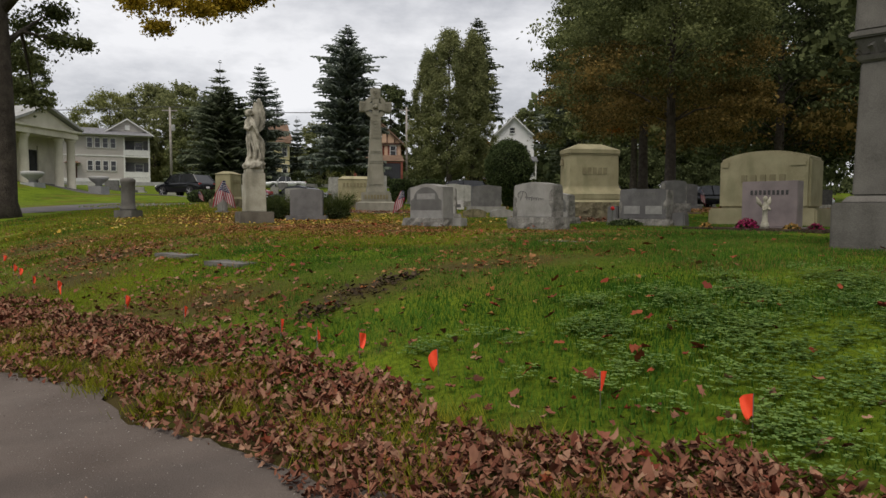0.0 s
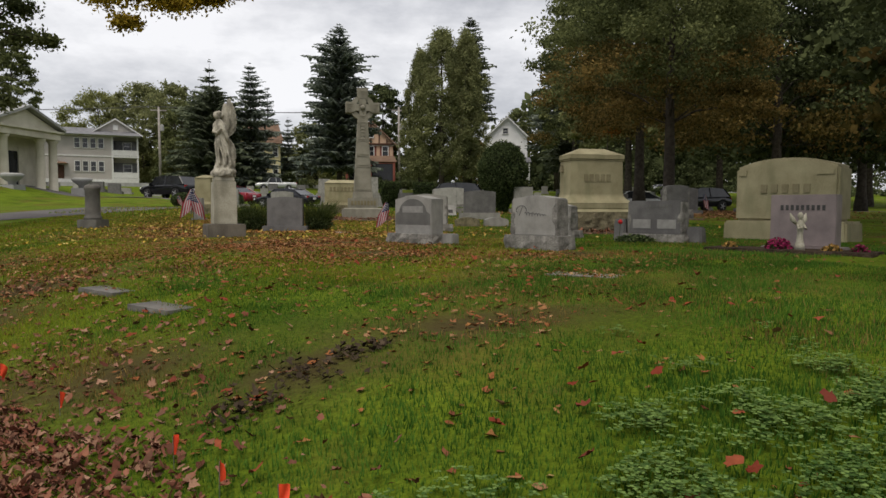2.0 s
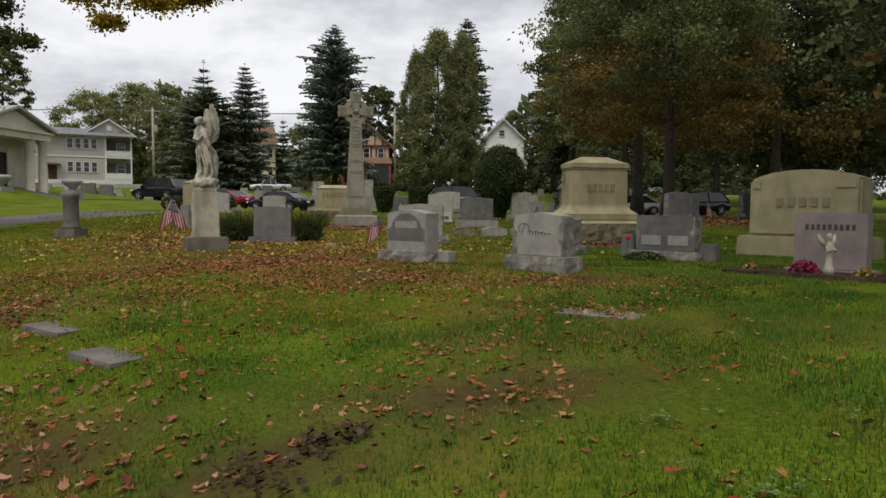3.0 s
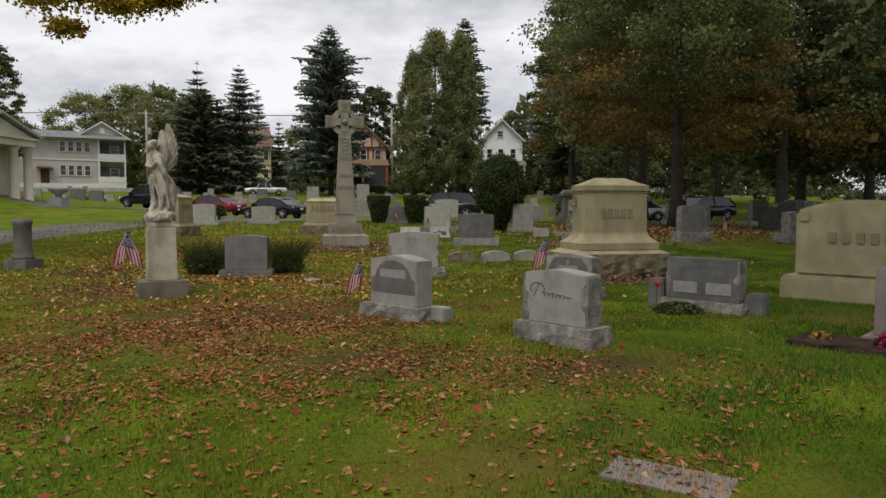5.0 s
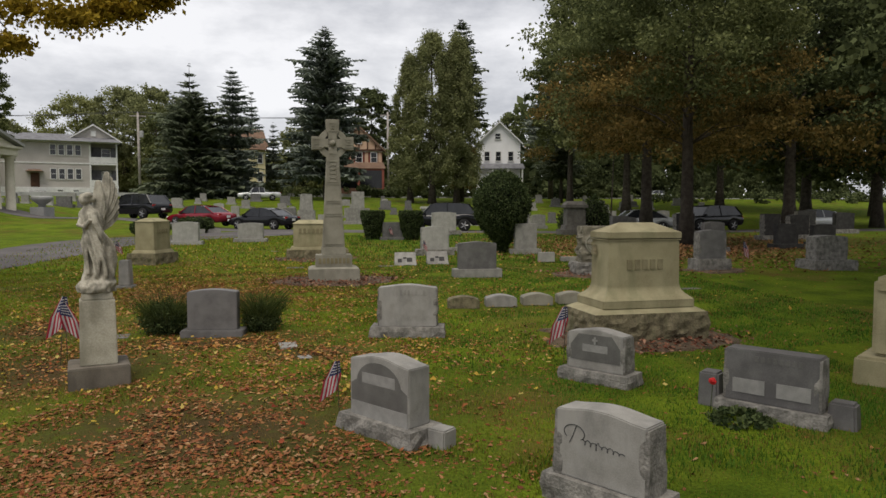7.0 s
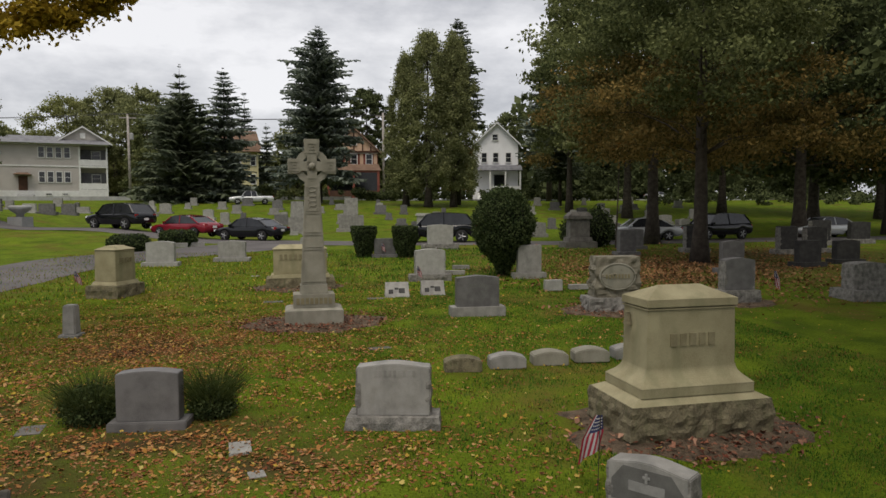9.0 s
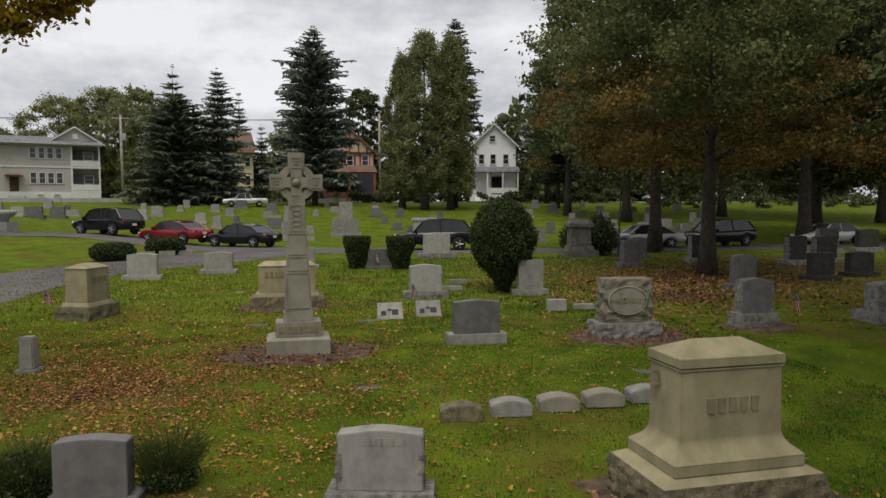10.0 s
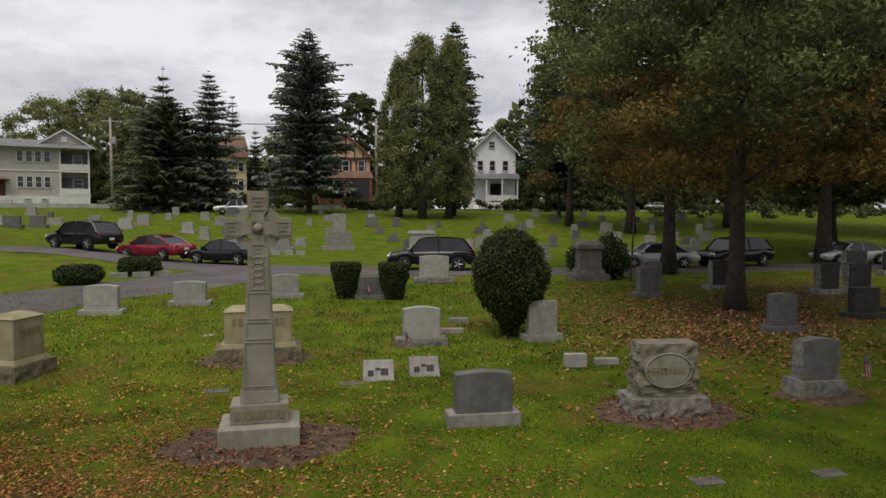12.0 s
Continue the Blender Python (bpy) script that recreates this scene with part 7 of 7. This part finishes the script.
for x0, x1, y0, y1, per, hgt, wid in ((-1.6, 6.6, 2.6, 8.6, 8200, 0.024, 0.0030), (-3.0, 9.4, 8.6, 14.5, 3000, 0.030, 0.0052), (-5.0, 13.0, 14.5, 27.0, 900, 0.034, 0.010), (-6.0, 20.0, 27.0, 42.0, 90, 0.08, 0.02)):
    n = int((x1 - x0) * (y1 - y0) * per)
    x, y = rng.uniform(x0, x1, n), rng.uniform(y0, y1, n)
    s = 0.85 * x + 0.53 * y
    e = road_edge(x, y)
    keep = (e > 0.06 + 0.1 * patch_noise(x, y, 0.5, 3)) & (rng.uniform(0, 1, n) < 0.74 + 0.5 * patch_noise(x, y, 1.2, 5) - 0.5 * (e < 0.6) - 0.72 * worn_share(x, y)) & ~in_bed(x, y)
    x, y = x[keep], y[keep]
    n = len(x)
    z = gzv(x, y)
    a = rng.uniform(0, 6.28, n)
    hh = hgt * rng.uniform(0.5, 1.35, n) * (1 + 0.25 * patch_noise(x, y, 0.7, 8))
    bend = hh * rng.uniform(0.1, 0.75, n)
    b = rng.uniform(0, 6.28, n)
    w = wid * rng.uniform(0.7, 1.3, n)
    v = np.empty((n, 3, 3))
    v[:, 0] = np.stack([x - w * np.cos(a), y - w * np.sin(a), z - 0.012], 1)
    v[:, 1] = np.stack([x + w * np.cos(a), y + w * np.sin(a), z - 0.012], 1)
    v[:, 2] = np.stack([x + bend * np.cos(b), y + bend * np.sin(b), z + hh], 1)
    GV.append(v.reshape(-1, 3))
    GF.append(np.arange(3 * n).reshape(-1, 3) + count)
    dry = (rng.uniform(0, 1, n) < 0.10 + 0.10 * np.clip((y - 11) / 4, 0, 1) * np.clip((7.5 - x) / 3, 0, 1) + 0.32 * np.clip(patch_noise(x, y, 1.6, 12) * 2, 0, 1) + 0.95 * worn_share(x, y) - 0.6 * np.clip(1.25 - np.abs(0.85 * x + 0.53 * y - 4.7) / 1.1, 0, 1) * np.clip((x - 0.9) / 0.9, 0, 1)).astype(int)
    s = 0.85 * x + 0.53 * y
    lush = 0.9 * np.clip((x - 1.4) / 0.6, 0, 1) * np.clip((7.2 - y + 2.2 * np.clip(x - 2.6, 0, 1)) / 0.8, 0, 1) + np.clip(1.5 - np.abs(s - 4.7) / 1.1, 0, 1) * np.clip((x - 0.9) / 0.9, 0, 1) + np.clip(patch_noise(x, y, 2.2, 33) * 2.4, 0, 0.8) + np.clip((x - 3.6) / 3.6, 0, 0.95)
    GI.append(np.where((dry == 0) & (rng.uniform(0, 1, n) < lush), 2, dry))
    count += 3 * n
tagged(fast_mesh("grass", np.concatenate(GV), np.concatenate(GF), [GRASS, GRASS_DRY, GRASS_DEEP], None, np.concatenate(GI)), "short green grass with dry tufts", "grass", kind="stuff")

# taller pale tufts among the leaves of the verge
n = 15000
c = rng.uniform(0, 1, (80, 2))
k = rng.integers(0, 80, n)
along_t = -2.5 + 12 * c[k, 0] + rng.normal(0, 0.07, n)
across = 3.63 - 0.13 * along_t + 0.05 + 0.40 * c[k, 1] + rng.normal(0, 0.05, n)
x, y = across * 0.848 - 0.53 * (along_t) + 0.0, across * 0.53 + 0.848 * along_t
z = gzv(x, y)
a, b = rng.uniform(0, 6.28, n), rng.uniform(0, 6.28, n)
hh = rng.uniform(0.04, 0.095, n)
v = np.empty((n, 3, 3))
v[:, 0] = np.stack([x - 0.0022 * np.cos(a), y - 0.0022 * np.sin(a), z - 0.01], 1)
v[:, 1] = np.stack([x + 0.0022 * np.cos(a), y + 0.0022 * np.sin(a), z - 0.01], 1)
v[:, 2] = np.stack([x + hh * 0.6 * np.cos(b), y + hh * 0.6 * np.sin(b), z + hh], 1)
TUFT = mat("pale_tuft", (0.12, 0.135, 0.008), (0.29, 0.28, 0.03), 0.8, 9, 0.9, bump=0, spread=0.5, island=True, spec=0.04, thin=0.3)
tagged(fast_mesh("verge_grass", v.reshape(-1, 3), np.arange(3 * n).reshape(-1, 3), [TUFT]), "pale yellow-green grass tufts along the verge", "grass", kind="stuff")

# clover
n = 72000
x, y = rng.uniform(1.9, 6.4, n), rng.uniform(1.9, 5.7, n)
s = 0.85 * x + 0.53 * y
keep = (road_edge(x, y) > 0.5) & (rng.uniform(0, 1, n) < 0.10 + 1.4 * patch_noise(x, y, 0.4, 21) + 0.5 * np.clip((x - 2.6) / 0.4, -1, 1) - 1.1 * np.clip((y - 4.5) / 0.7, 0, 1) - 1.4 * np.clip((x - 4.4) / 1.6, 0, 1) - 1.4 * np.clip((2.8 - y) / 0.8, 0, 1) + 0.5 * np.exp(-((x - 2.0) ** 2 + (y - 4.6) ** 2) / 0.12))
x, y = x[keep], y[keep]
n = len(x)
z = gzv(x, y) + rng.uniform(0.022, 0.05, n)
r = rng.uniform(0.006, 0.0115, n)
t0 = rng.uniform(0, 6.28, n)
V = np.empty((n, 3, 4, 3))
for q in range(3):
    aa = t0 + q * 2.094
    ca, sa = np.cos(aa), np.sin(aa)
    tilt = rng.uniform(-0.3, 0.5, n)
    for j, (f, g) in enumerate(((0.05, 0), (1.0, -0.75), (1.7, 0), (1.0, 0.75))):
        V[:, q, j] = np.stack([x + r * (f * ca - g * sa), y + r * (f * sa + g * ca), z + r * f * tilt * 0.5], 1)
tagged(fast_mesh("clover", V.reshape(-1, 3), np.arange(12 * n).reshape(-1, 4), [CLOVER]), "patch of small green clover in the lawn", "clover", kind="stuff")


def leaf_material(name, stops):
    m = bpy.data.materials.new(name)
    m.use_nodes = True
    nd, l = m.node_tree.nodes, m.node_tree.links
    b = nd["Principled BSDF"]
    b.inputs["Roughness"].default_value, b.inputs["Specular IOR Level"].default_value = 0.9, 0.06
    g = nd.new("ShaderNodeNewGeometry")
    oi = nd.new("ShaderNodeObjectInfo")
    ad = nd.new("ShaderNodeMath")
    l.new(g.outputs["Random Per Island"], ad.inputs[0])
    l.new(oi.outputs["Random"], ad.inputs[1])
    fr = nd.new("ShaderNodeMath")
    fr.operation = "FRACT"
    l.new(ad.outputs[0], fr.inputs[0])
    rp = nd.new("ShaderNodeValToRGB")
    e = rp.color_ramp.elements
    while len(e) < len(stops):
        e.new(0.5)
    for i, c in enumerate(stops):
        e[i].position, e[i].color = i / (len(stops) - 1), (*c, 1)
    l.new(fr.outputs[0], rp.inputs["Fac"])
    co, nz, mx = nd.new("ShaderNodeTexCoord"), nd.new("ShaderNodeTexNoise"), nd.new("ShaderNodeMixRGB")
    nz.inputs["Scale"].default_value = 45
    l.new(co.outputs["Object"], nz.inputs["Vector"])
    mx.blend_type = "MULTIPLY"
    mx.inputs["Fac"].default_value = 0.45
    l.new(rp.outputs["Color"], mx.inputs["Color1"])
    l.new(nz.outputs["Fac"], mx.inputs["Color2"])
    l.new(mx.outputs["Color"], b.inputs["Base Color"])
    return m


VERGE_LEAF = leaf_material("dry_brown_leaf", ((0.132, 0.047, 0.03), (0.273, 0.136, 0.089), (0.176, 0.058, 0.036), (0.422, 0.246, 0.164), (0.097, 0.034, 0.022), (0.326, 0.14, 0.086), (0.07, 0.031, 0.021), (0.238, 0.076, 0.048), (0.352, 0.204, 0.131), (0.123, 0.056, 0.037)))
LAWN_LEAF = leaf_material("tan_orange_leaf", ((0.30, 0.115, 0.042), (0.37, 0.19, 0.08), (0.18, 0.065, 0.034), (0.47, 0.29, 0.145), (0.27, 0.07, 0.03), (0.36, 0.17, 0.06), (0.15, 0.055, 0.03), (0.32, 0.11, 0.045)))
RED_LEAF = leaf_material("red_leaf", ((0.19, 0.036, 0.02), (0.30, 0.085, 0.04), (0.16, 0.04, 0.026)))
LOBES = [(0.0, -0.55), (0.36, -0.44), (0.40, -0.14), (0.74, 0.04), (0.56, 0.28), (0.54, 0.62), (0.27, 0.58), (0.0, 0.96)]
CRUMPLED = [(0.0, -0.62), (0.42, -0.36), (0.58, 0.06), (0.42, 0.50), (0.0, 0.90), (-0.42, 0.50), (-0.58, 0.06), (-0.42, -0.36)]
BENT = [(0.0, -0.62), (0.52, -0.28), (0.5, 0.36), (0.0, 0.92), (-0.5, 0.36), (-0.52, -0.28)]
OUT = LOBES + [(-a, b) for a, b in LOBES[1:-1]][::-1]


def leaves(name, x, y, size, material, label, seed, lift=0.012, curl=0.55, tip=0.42, outline=None):
    """Lobed curled leaves lying on the ground, joined as one."""
    r = np.random.default_rng(seed)
    shape = outline or OUT
    n, m = len(x), len(shape)
    ragged = 0.10 if shape is OUT else 0.23
    z = gzv(x, y)
    sz = size * r.uniform(0.5, 1.5, n)
    th = r.uniform(0, 6.28, n)
    ca, sa = np.cos(th), np.sin(th)
    px, py = r.normal(0, tip, n), r.normal(0, tip, n)
    cu = r.uniform(-0.5, 1.0, n) * curl
    fold, narrow = r.uniform(-0.2, 0.9, n) * curl, r.uniform(0.55, 1.0, n)
    V = np.empty((n, m + 1, 3))
    for j, (a, b) in enumerate(shape + [(0.0, 0.15)]):
        jx, jy = (a + r.normal(0, ragged, n)) * narrow, b + r.normal(0, ragged, n)
        up = (jx * px + jy * py) * 0.8 + cu * (jx * jx + jy * jy) * 0.6 + fold * np.abs(jx) + r.normal(0, 0.10, n)
        V[:, j] = np.stack([x + sz * (jx * ca - jy * sa), y + sz * (jx * sa + jy * ca), z + sz * up], 1)
    low = V[:, :, 2].min(axis=1)
    V[:, :, 2] += (z + lift * r.uniform(0.2, 2.6, n) - low)[:, None]
    F = np.empty((n, m, 3), int)
    for j in range(m):
        F[:, j] = np.stack([np.full(n, j), np.full(n, (j + 1) % m), np.full(n, m)], 1) + (np.arange(n) * (m + 1))[:, None]
    return tagged(fast_mesh(name, V.reshape(-1, 3), F.reshape(-1, 3), [material]), label, "fallen leaves", kind="stuff")


def on_verge(n, lo, hi, a0, a1, r):
    t = r.uniform(a0, a1, n)
    s = 3.63 - 0.13 * t + r.uniform(lo, hi, n) * np.interp(t, (0.0, 1.2, 2.2, 3.1, 4.0), (0.44, 0.48, 0.50, 0.72, 0.80))
    s = s + 0.06 * np.sin(t * 2.1) + 0.05 * np.sin(t * 5.3)
    return s * 0.848 - 0.53 * t, s * 0.53 + 0.848 * t


r = np.random.default_rng(31)
x, y = on_verge(62000, -0.06, 1.0, -1.5, 11, r)
bank, down = road_edge(x, y), 0.848 * y - 0.53 * x
keep = r.uniform(0, 1, len(x)) < (0.58 + 0.75 * patch_noise(x, y, 0.55, 2)) * (1 - 0.55 * np.clip((down - 2.2) / 1.2, 0, 1) * np.clip((0.36 - bank) / 0.2, 0, 1)) * (1 - 0.5 * np.clip((bank - 0.5) / 0.3, 0, 1))
leaves("verge_leaves", x[keep], y[keep], 0.0165, VERGE_LEAF, "thick band of dry brown leaves along the road", 41, 0.014, 1.5, 0.6, CRUMPLED)
x, y = on_verge(750, 0.9, 2.0, -1.0, 12, r)
keep = r.uniform(0, 1, len(x)) < 1.6 - road_edge(x, y)
leaves("scattered_leaves", x[keep], y[keep], 0.021, VERGE_LEAF, "loose brown leaves at the top of the verge", 42, 0.014, 0.8, 0.5)
# lawn drifts
PX, PY = [], []
for cx, cy, sx, sy, n in ((2.2, 10.6, 0.9, 0.8, 650), (3.4, 9.6, 0.9, 0.5, 320), (1.0, 11.5, 1.0, 1.2, 600), (2.2, 12.4, 1.4, 1.5, 3000), (0.6, 12.4, 1.3, 1.0, 1500), (1.0, 10.5, 1.3, 1.0, 800), (2.4, 6.0, 1.4, 1.4, 150), (4.0, 7.62, 0.2, 0.16, 60), (3.6, 9.0, 1.2, 0.7, 420), (4.6, 9.2, 0.9, 0.6, 200), (1.6, 15.8, 1.6, 0.9, 1300), (3.2, 15.4, 1.3, 0.7, 900), (-0.4, 20.5, 1.6, 1.8, 2600), (2.2, 20.4, 1.4, 1.5, 2600), (1.0, 22.3, 1.5, 1.2, 2600), (3.0, 21.6, 1.3, 0.9, 1300), (0.5, 24.5, 2.2, 2.0, 1500), (4.9, 14.2, 1.0, 0.8, 260), (5.4, 18.6, 0.9, 0.7, 160), (5.6, 24.6, 1.6, 2.2, 500), (5.2, 21.4, 1.6, 0.8, 500), (12.0, 24.2, 1.2, 0.6, 260), (2.7, 6.3, 0.7, 0.4, 110), (1.0, 7.6, 1.0, 0.8, 180), (0.0, 13.4, 1.0, 1.5, 500), (-1.5, 10.5, 1.2, 1.4, 500), (16.5, 25.5, 3, 3, 600), (-0.6, 15.6, 1.6, 1.8, 1300), (-1.0, 18.4, 1.5, 1.5, 800), (0.8, 13.6, 1.4, 0.9, 700), (2.8, 13.6, 0.8, 0.8, 300)):
    n = int(n * 2.1)
    PX.append(r.normal(cx, sx, n)), PY.append(r.normal(cy, sy, n))
n = 4200
PX.append(r.uniform(-5, 14, n)), PY.append(r.uniform(6, 34, n))
x, y = np.concatenate(PX), np.concatenate(PY)
keep = (0.85 * x + 0.53 * y > 3.9) & (r.uniform(0, 1, len(x)) < 0.75 + 1.1 * patch_noise(x, y, 0.5, 52))
x, y = x[keep], y[keep]
near = y < 12.0
leaves("lawn_leaves", x[~near], y[~near], 0.026, LAWN_LEAF, "tan and orange leaves drifted over the lawn", 43, 0.0, 0.4, 0.2, BENT)
leaves("lawn_leaves", np.concatenate([x[near], x[near] + r.normal(0, 0.12, near.sum())]), np.concatenate([y[near], y[near] + r.normal(0, 0.12, near.sum())]), 0.0235, LAWN_LEAF, "curled tan and orange leaves on the near lawn", 50, 0.001, 0.5, 0.22, CRUMPLED)
# darker leaves where the turf is thin beside the plaques
x, y = np.concatenate([r.normal(-0.3, 0.6, 420), r.normal(0.4, 0.6, 420), r.normal(1.0, 0.45, 260)]), np.concatenate([r.normal(9.2, 0.6, 420), r.normal(6.7, 0.5, 420), r.normal(5.6, 0.35, 260)])
keep = road_edge(x, y) > 0.5
leaves("scattered_leaves", x[keep], y[keep], 0.024, VERGE_LEAF, "dark red-brown leaves on thin turf", 51, 0.006, 0.7, 0.4)
# litter beneath the dark maples and on the mulch
LITTER = leaf_material("litter_leaf", ((0.21, 0.10, 0.045), (0.32, 0.165, 0.08), (0.15, 0.075, 0.04), (0.40, 0.235, 0.115), (0.26, 0.10, 0.04)))
x, y = np.concatenate([r.normal(18.8, 3.8, 5500), r.normal(25, 5, 2600), r.normal(15.5, 2.8, 3600)]), np.concatenate([r.normal(32.0, 3.6, 5500), r.normal(37, 5, 2600), r.normal(28.5, 2.6, 3600)])
leaves("leaf_litter", x, y, 0.055, LITTER, "brown leaf litter beneath dark maples", 46, 0.012, 0.55, 0.42, BENT)
x, y = np.concatenate([r.normal(3.9, 1.0, 1900), r.normal(11.15, 0.95, 1600), r.normal(7.75, 0.9, 1100), r.normal(3.75, 0.9, 500)]), np.concatenate([r.normal(23.2, 0.75, 1900), r.normal(23.4, 0.65, 1600), r.normal(15.3, 0.7, 1100), r.normal(28.2, 0.6, 500)])
keep = in_bed(x, y, 1.5)
leaves("mulch_leaves", x[keep], y[keep], 0.034, VERGE_LEAF, "dry brown leaves caught on the mulch", 47, 0.03, 0.7, 0.42, CRUMPLED)
x, y = np.concatenate([r.uniform(-0.5, 5.5, 90), r.normal(3.0, 0.8, 25), r.normal(1.9, 0.8, 30), r.normal(2.6, 0.3, 26), r.uniform(0.6, 4.6, 70)]), np.concatenate([r.uniform(3.6, 12, 90), r.normal(9.3, 0.5, 25), r.normal(12.6, 1.0, 30), r.normal(3.9, 0.3, 26), r.uniform(3.2, 7.6, 70)])
keep = 0.85 * x + 0.53 * y > 3.4
leaves("red_leaves", x[keep], y[keep], 0.029, RED_LEAF, "single red maple leaves on the grass", 44, 0.022)
CLOD = leaf_material("dark_soil_crumb", ((0.03, 0.022, 0.015), (0.075, 0.055, 0.037), (0.045, 0.032, 0.022), (0.10, 0.072, 0.048)))
PX, PY = [], []
for cx, cy, rx, ry, turn in BEDS[-3:]:
    u, w = r.normal(0, rx * 0.6, 95), r.normal(0, ry * 1.2, 95)
    PX.append(cx + u * math.cos(turn) - w * math.sin(turn)), PY.append(cy + u * math.sin(turn) + w * math.cos(turn))
leaves("soil_crumbs", np.concatenate(PX), np.concatenate(PY), 0.017, CLOD, "crumbs of dark bare soil where the turf is torn", 49, 0.012, 0.9, 0.5)
YELLOW_LEAF = leaf_material("yellow_leaf", ((0.50, 0.36, 0.06), (0.44, 0.28, 0.05), (0.55, 0.44, 0.14)))
DRIFT_LEAF = leaf_material("orange_tan_leaf", ((0.378, 0.166, 0.048), (0.495, 0.262, 0.095), (0.27, 0.095, 0.031), (0.557, 0.333, 0.143), (0.414, 0.206, 0.048), (0.216, 0.079, 0.031)))
PX, PY = [], []
for cx, cy, sx, sy, n in ((-0.2, 17.6, 1.2, 1.4, 900), (4.6, 25.5, 2.6, 2.2, 1100), (8.0, 21.8, 2.4, 1.2, 500), (2.0, 26.0, 2.5, 2.5, 1300), (0.6, 19.6, 1.6, 0.9, 1500), (2.6, 18.4, 1.6, 0.6, 900), (0.4, 21.6, 1.3, 1.0, 2200), (1.6, 22.6, 1.0, 0.7, 1500), (1.0, 23.6, 1.5, 1.0, 1500), (-0.6, 25.0, 1.6, 1.5, 900), (5.5, 20.0, 3.0, 3.0, 1100), (0.8, 26.8, 2.6, 2.0, 1200), (6.5, 27.5, 2.6, 2.2, 600), (4.4, 15.6, 1.0, 0.5, 400), (4.2, 20.6, 1.6, 0.8, 700), (7.0, 20.6, 2.0, 0.8, 350), (3.0, 14.4, 1.0, 0.6, 500), (1.7, 16.5, 1.3, 0.40, 900), (2.6, 15.2, 1.2, 0.35, 700)):
    PX.append(r.normal(cx, sx, n)), PY.append(r.normal(cy, sy, n))
x, y = np.concatenate(PX), np.concatenate(PY)
keep = r.uniform(0, 1, len(x)) < 0.8 + 0.9 * patch_noise(x, y, 0.7, 54)
leaves("orange_leaf_drift", x[keep], y[keep], 0.033, DRIFT_LEAF, "thick drift of orange-tan leaves over the lawn", 48, 0.001, 0.4, 0.2, BENT)
n = 7500
x, y = np.abs(r.normal(0, 7, n)) - 3, r.uniform(13, 36, n)
keep = r.uniform(0, 1, n) < 0.62 + 1.3 * patch_noise(x, y, 0.8, 61)
x, y = x[keep], y[keep]
leaves("yellow_leaves", x, y, 0.030, YELLOW_LEAF, "small yellow leaves sprinkled over the lawn", 45)

# loose grit on the road
n = 15000
t, u = r.uniform(-1, 7, n), -np.abs(r.normal(0, 0.9, n)) - 0.02
x, y = 0.848 * (3.63 - 0.13 * t + u) - 0.53 * t, 0.53 * (3.63 - 0.13 * t + u) + 0.848 * t
z, q = gzv(x, y) + 0.013, r.uniform(0.0012, 0.004, n)
a = r.uniform(0, 6.28, n)
V = np.empty((n, 4, 3))
for j in range(3):
    V[:, j] = np.stack([x + q * np.cos(a + 2.1 * j) * r.uniform(0.7, 1.3, n), y + q * np.sin(a + 2.1 * j) * r.uniform(0.7, 1.3, n), z], 1)
V[:, 3] = np.stack([x, y, z + q * 0.8], 1)
F = (np.array([(0, 1, 3), (1, 2, 3), (2, 0, 3)])[None] + 4 * np.arange(n)[:, None, None]).reshape(-1, 3)
GRIT = leaf_material("road_grit", ((0.20, 0.175, 0.16), (0.11, 0.095, 0.085), (0.34, 0.31, 0.285), (0.075, 0.062, 0.056)))
tagged(fast_mesh("road_grit", V.reshape(-1, 3), F, [GRIT]), "pale grit lying loose on the asphalt", "gravel", kind="stuff")

# nearest leaves of the verge, lying singly
ONE = []
for q in range(5):
    rr = np.random.default_rng(60 + q)
    fd, nw = rr.uniform(0.1, 0.8), rr.uniform(0.6, 1.0)
    vs = [(a * 0.027 * nw + rr.normal(0, 0.003), b * 0.027 + rr.normal(0, 0.003), 0.027 * ((a * a + b * b) * rr.uniform(0.1, 0.6) + fd * abs(a))) for a, b in OUT] + [(0, 0.004, 0.0)]
    me = bpy.data.meshes.new("fallen_leaf")
    me.from_pydata(vs, [], [(j, (j + 1) % len(OUT), len(OUT)) for j in range(len(OUT))])
    me.materials.append((VERGE_LEAF, VERGE_LEAF, LAWN_LEAF, VERGE_LEAF, RED_LEAF)[q])
    ONE.append(me)
rr = random.Random(4)
for q in range(240):
    t = rr.uniform(-2.6, 3.4)
    s = 3.63 - 0.13 * t + rr.uniform(0.0, 1.15) * min(0.85, 0.42 + 0.10 * max(t, 0.0))
    x, y = s * 0.848 - 0.53 * t, s * 0.53 + 0.848 * t
    lf = new("fallen_leaf", ONE[rr.choice((0, 1, 2, 3, 0, 1, 3, 4))])
    lf.parent = ground
    lf.matrix_basis = pose(x, y, gz(x, y) + rr.uniform(0.025, 0.05), rr.uniform(-28, 28), rr.uniform(-28, 28), rr.uniform(0, 360)) @ Matrix.Scale(rr.uniform(0.55, 1.1), 4)
for x, y in ((0.55, 4.15), (0.95, 3.75), (0.2, 4.6)):
    lf = new("fallen_leaf", ONE[1])
    lf.parent = ground
    lf.matrix_basis = pose(x, y, gz(x, y) + 0.016, 5, 8, x * 400)
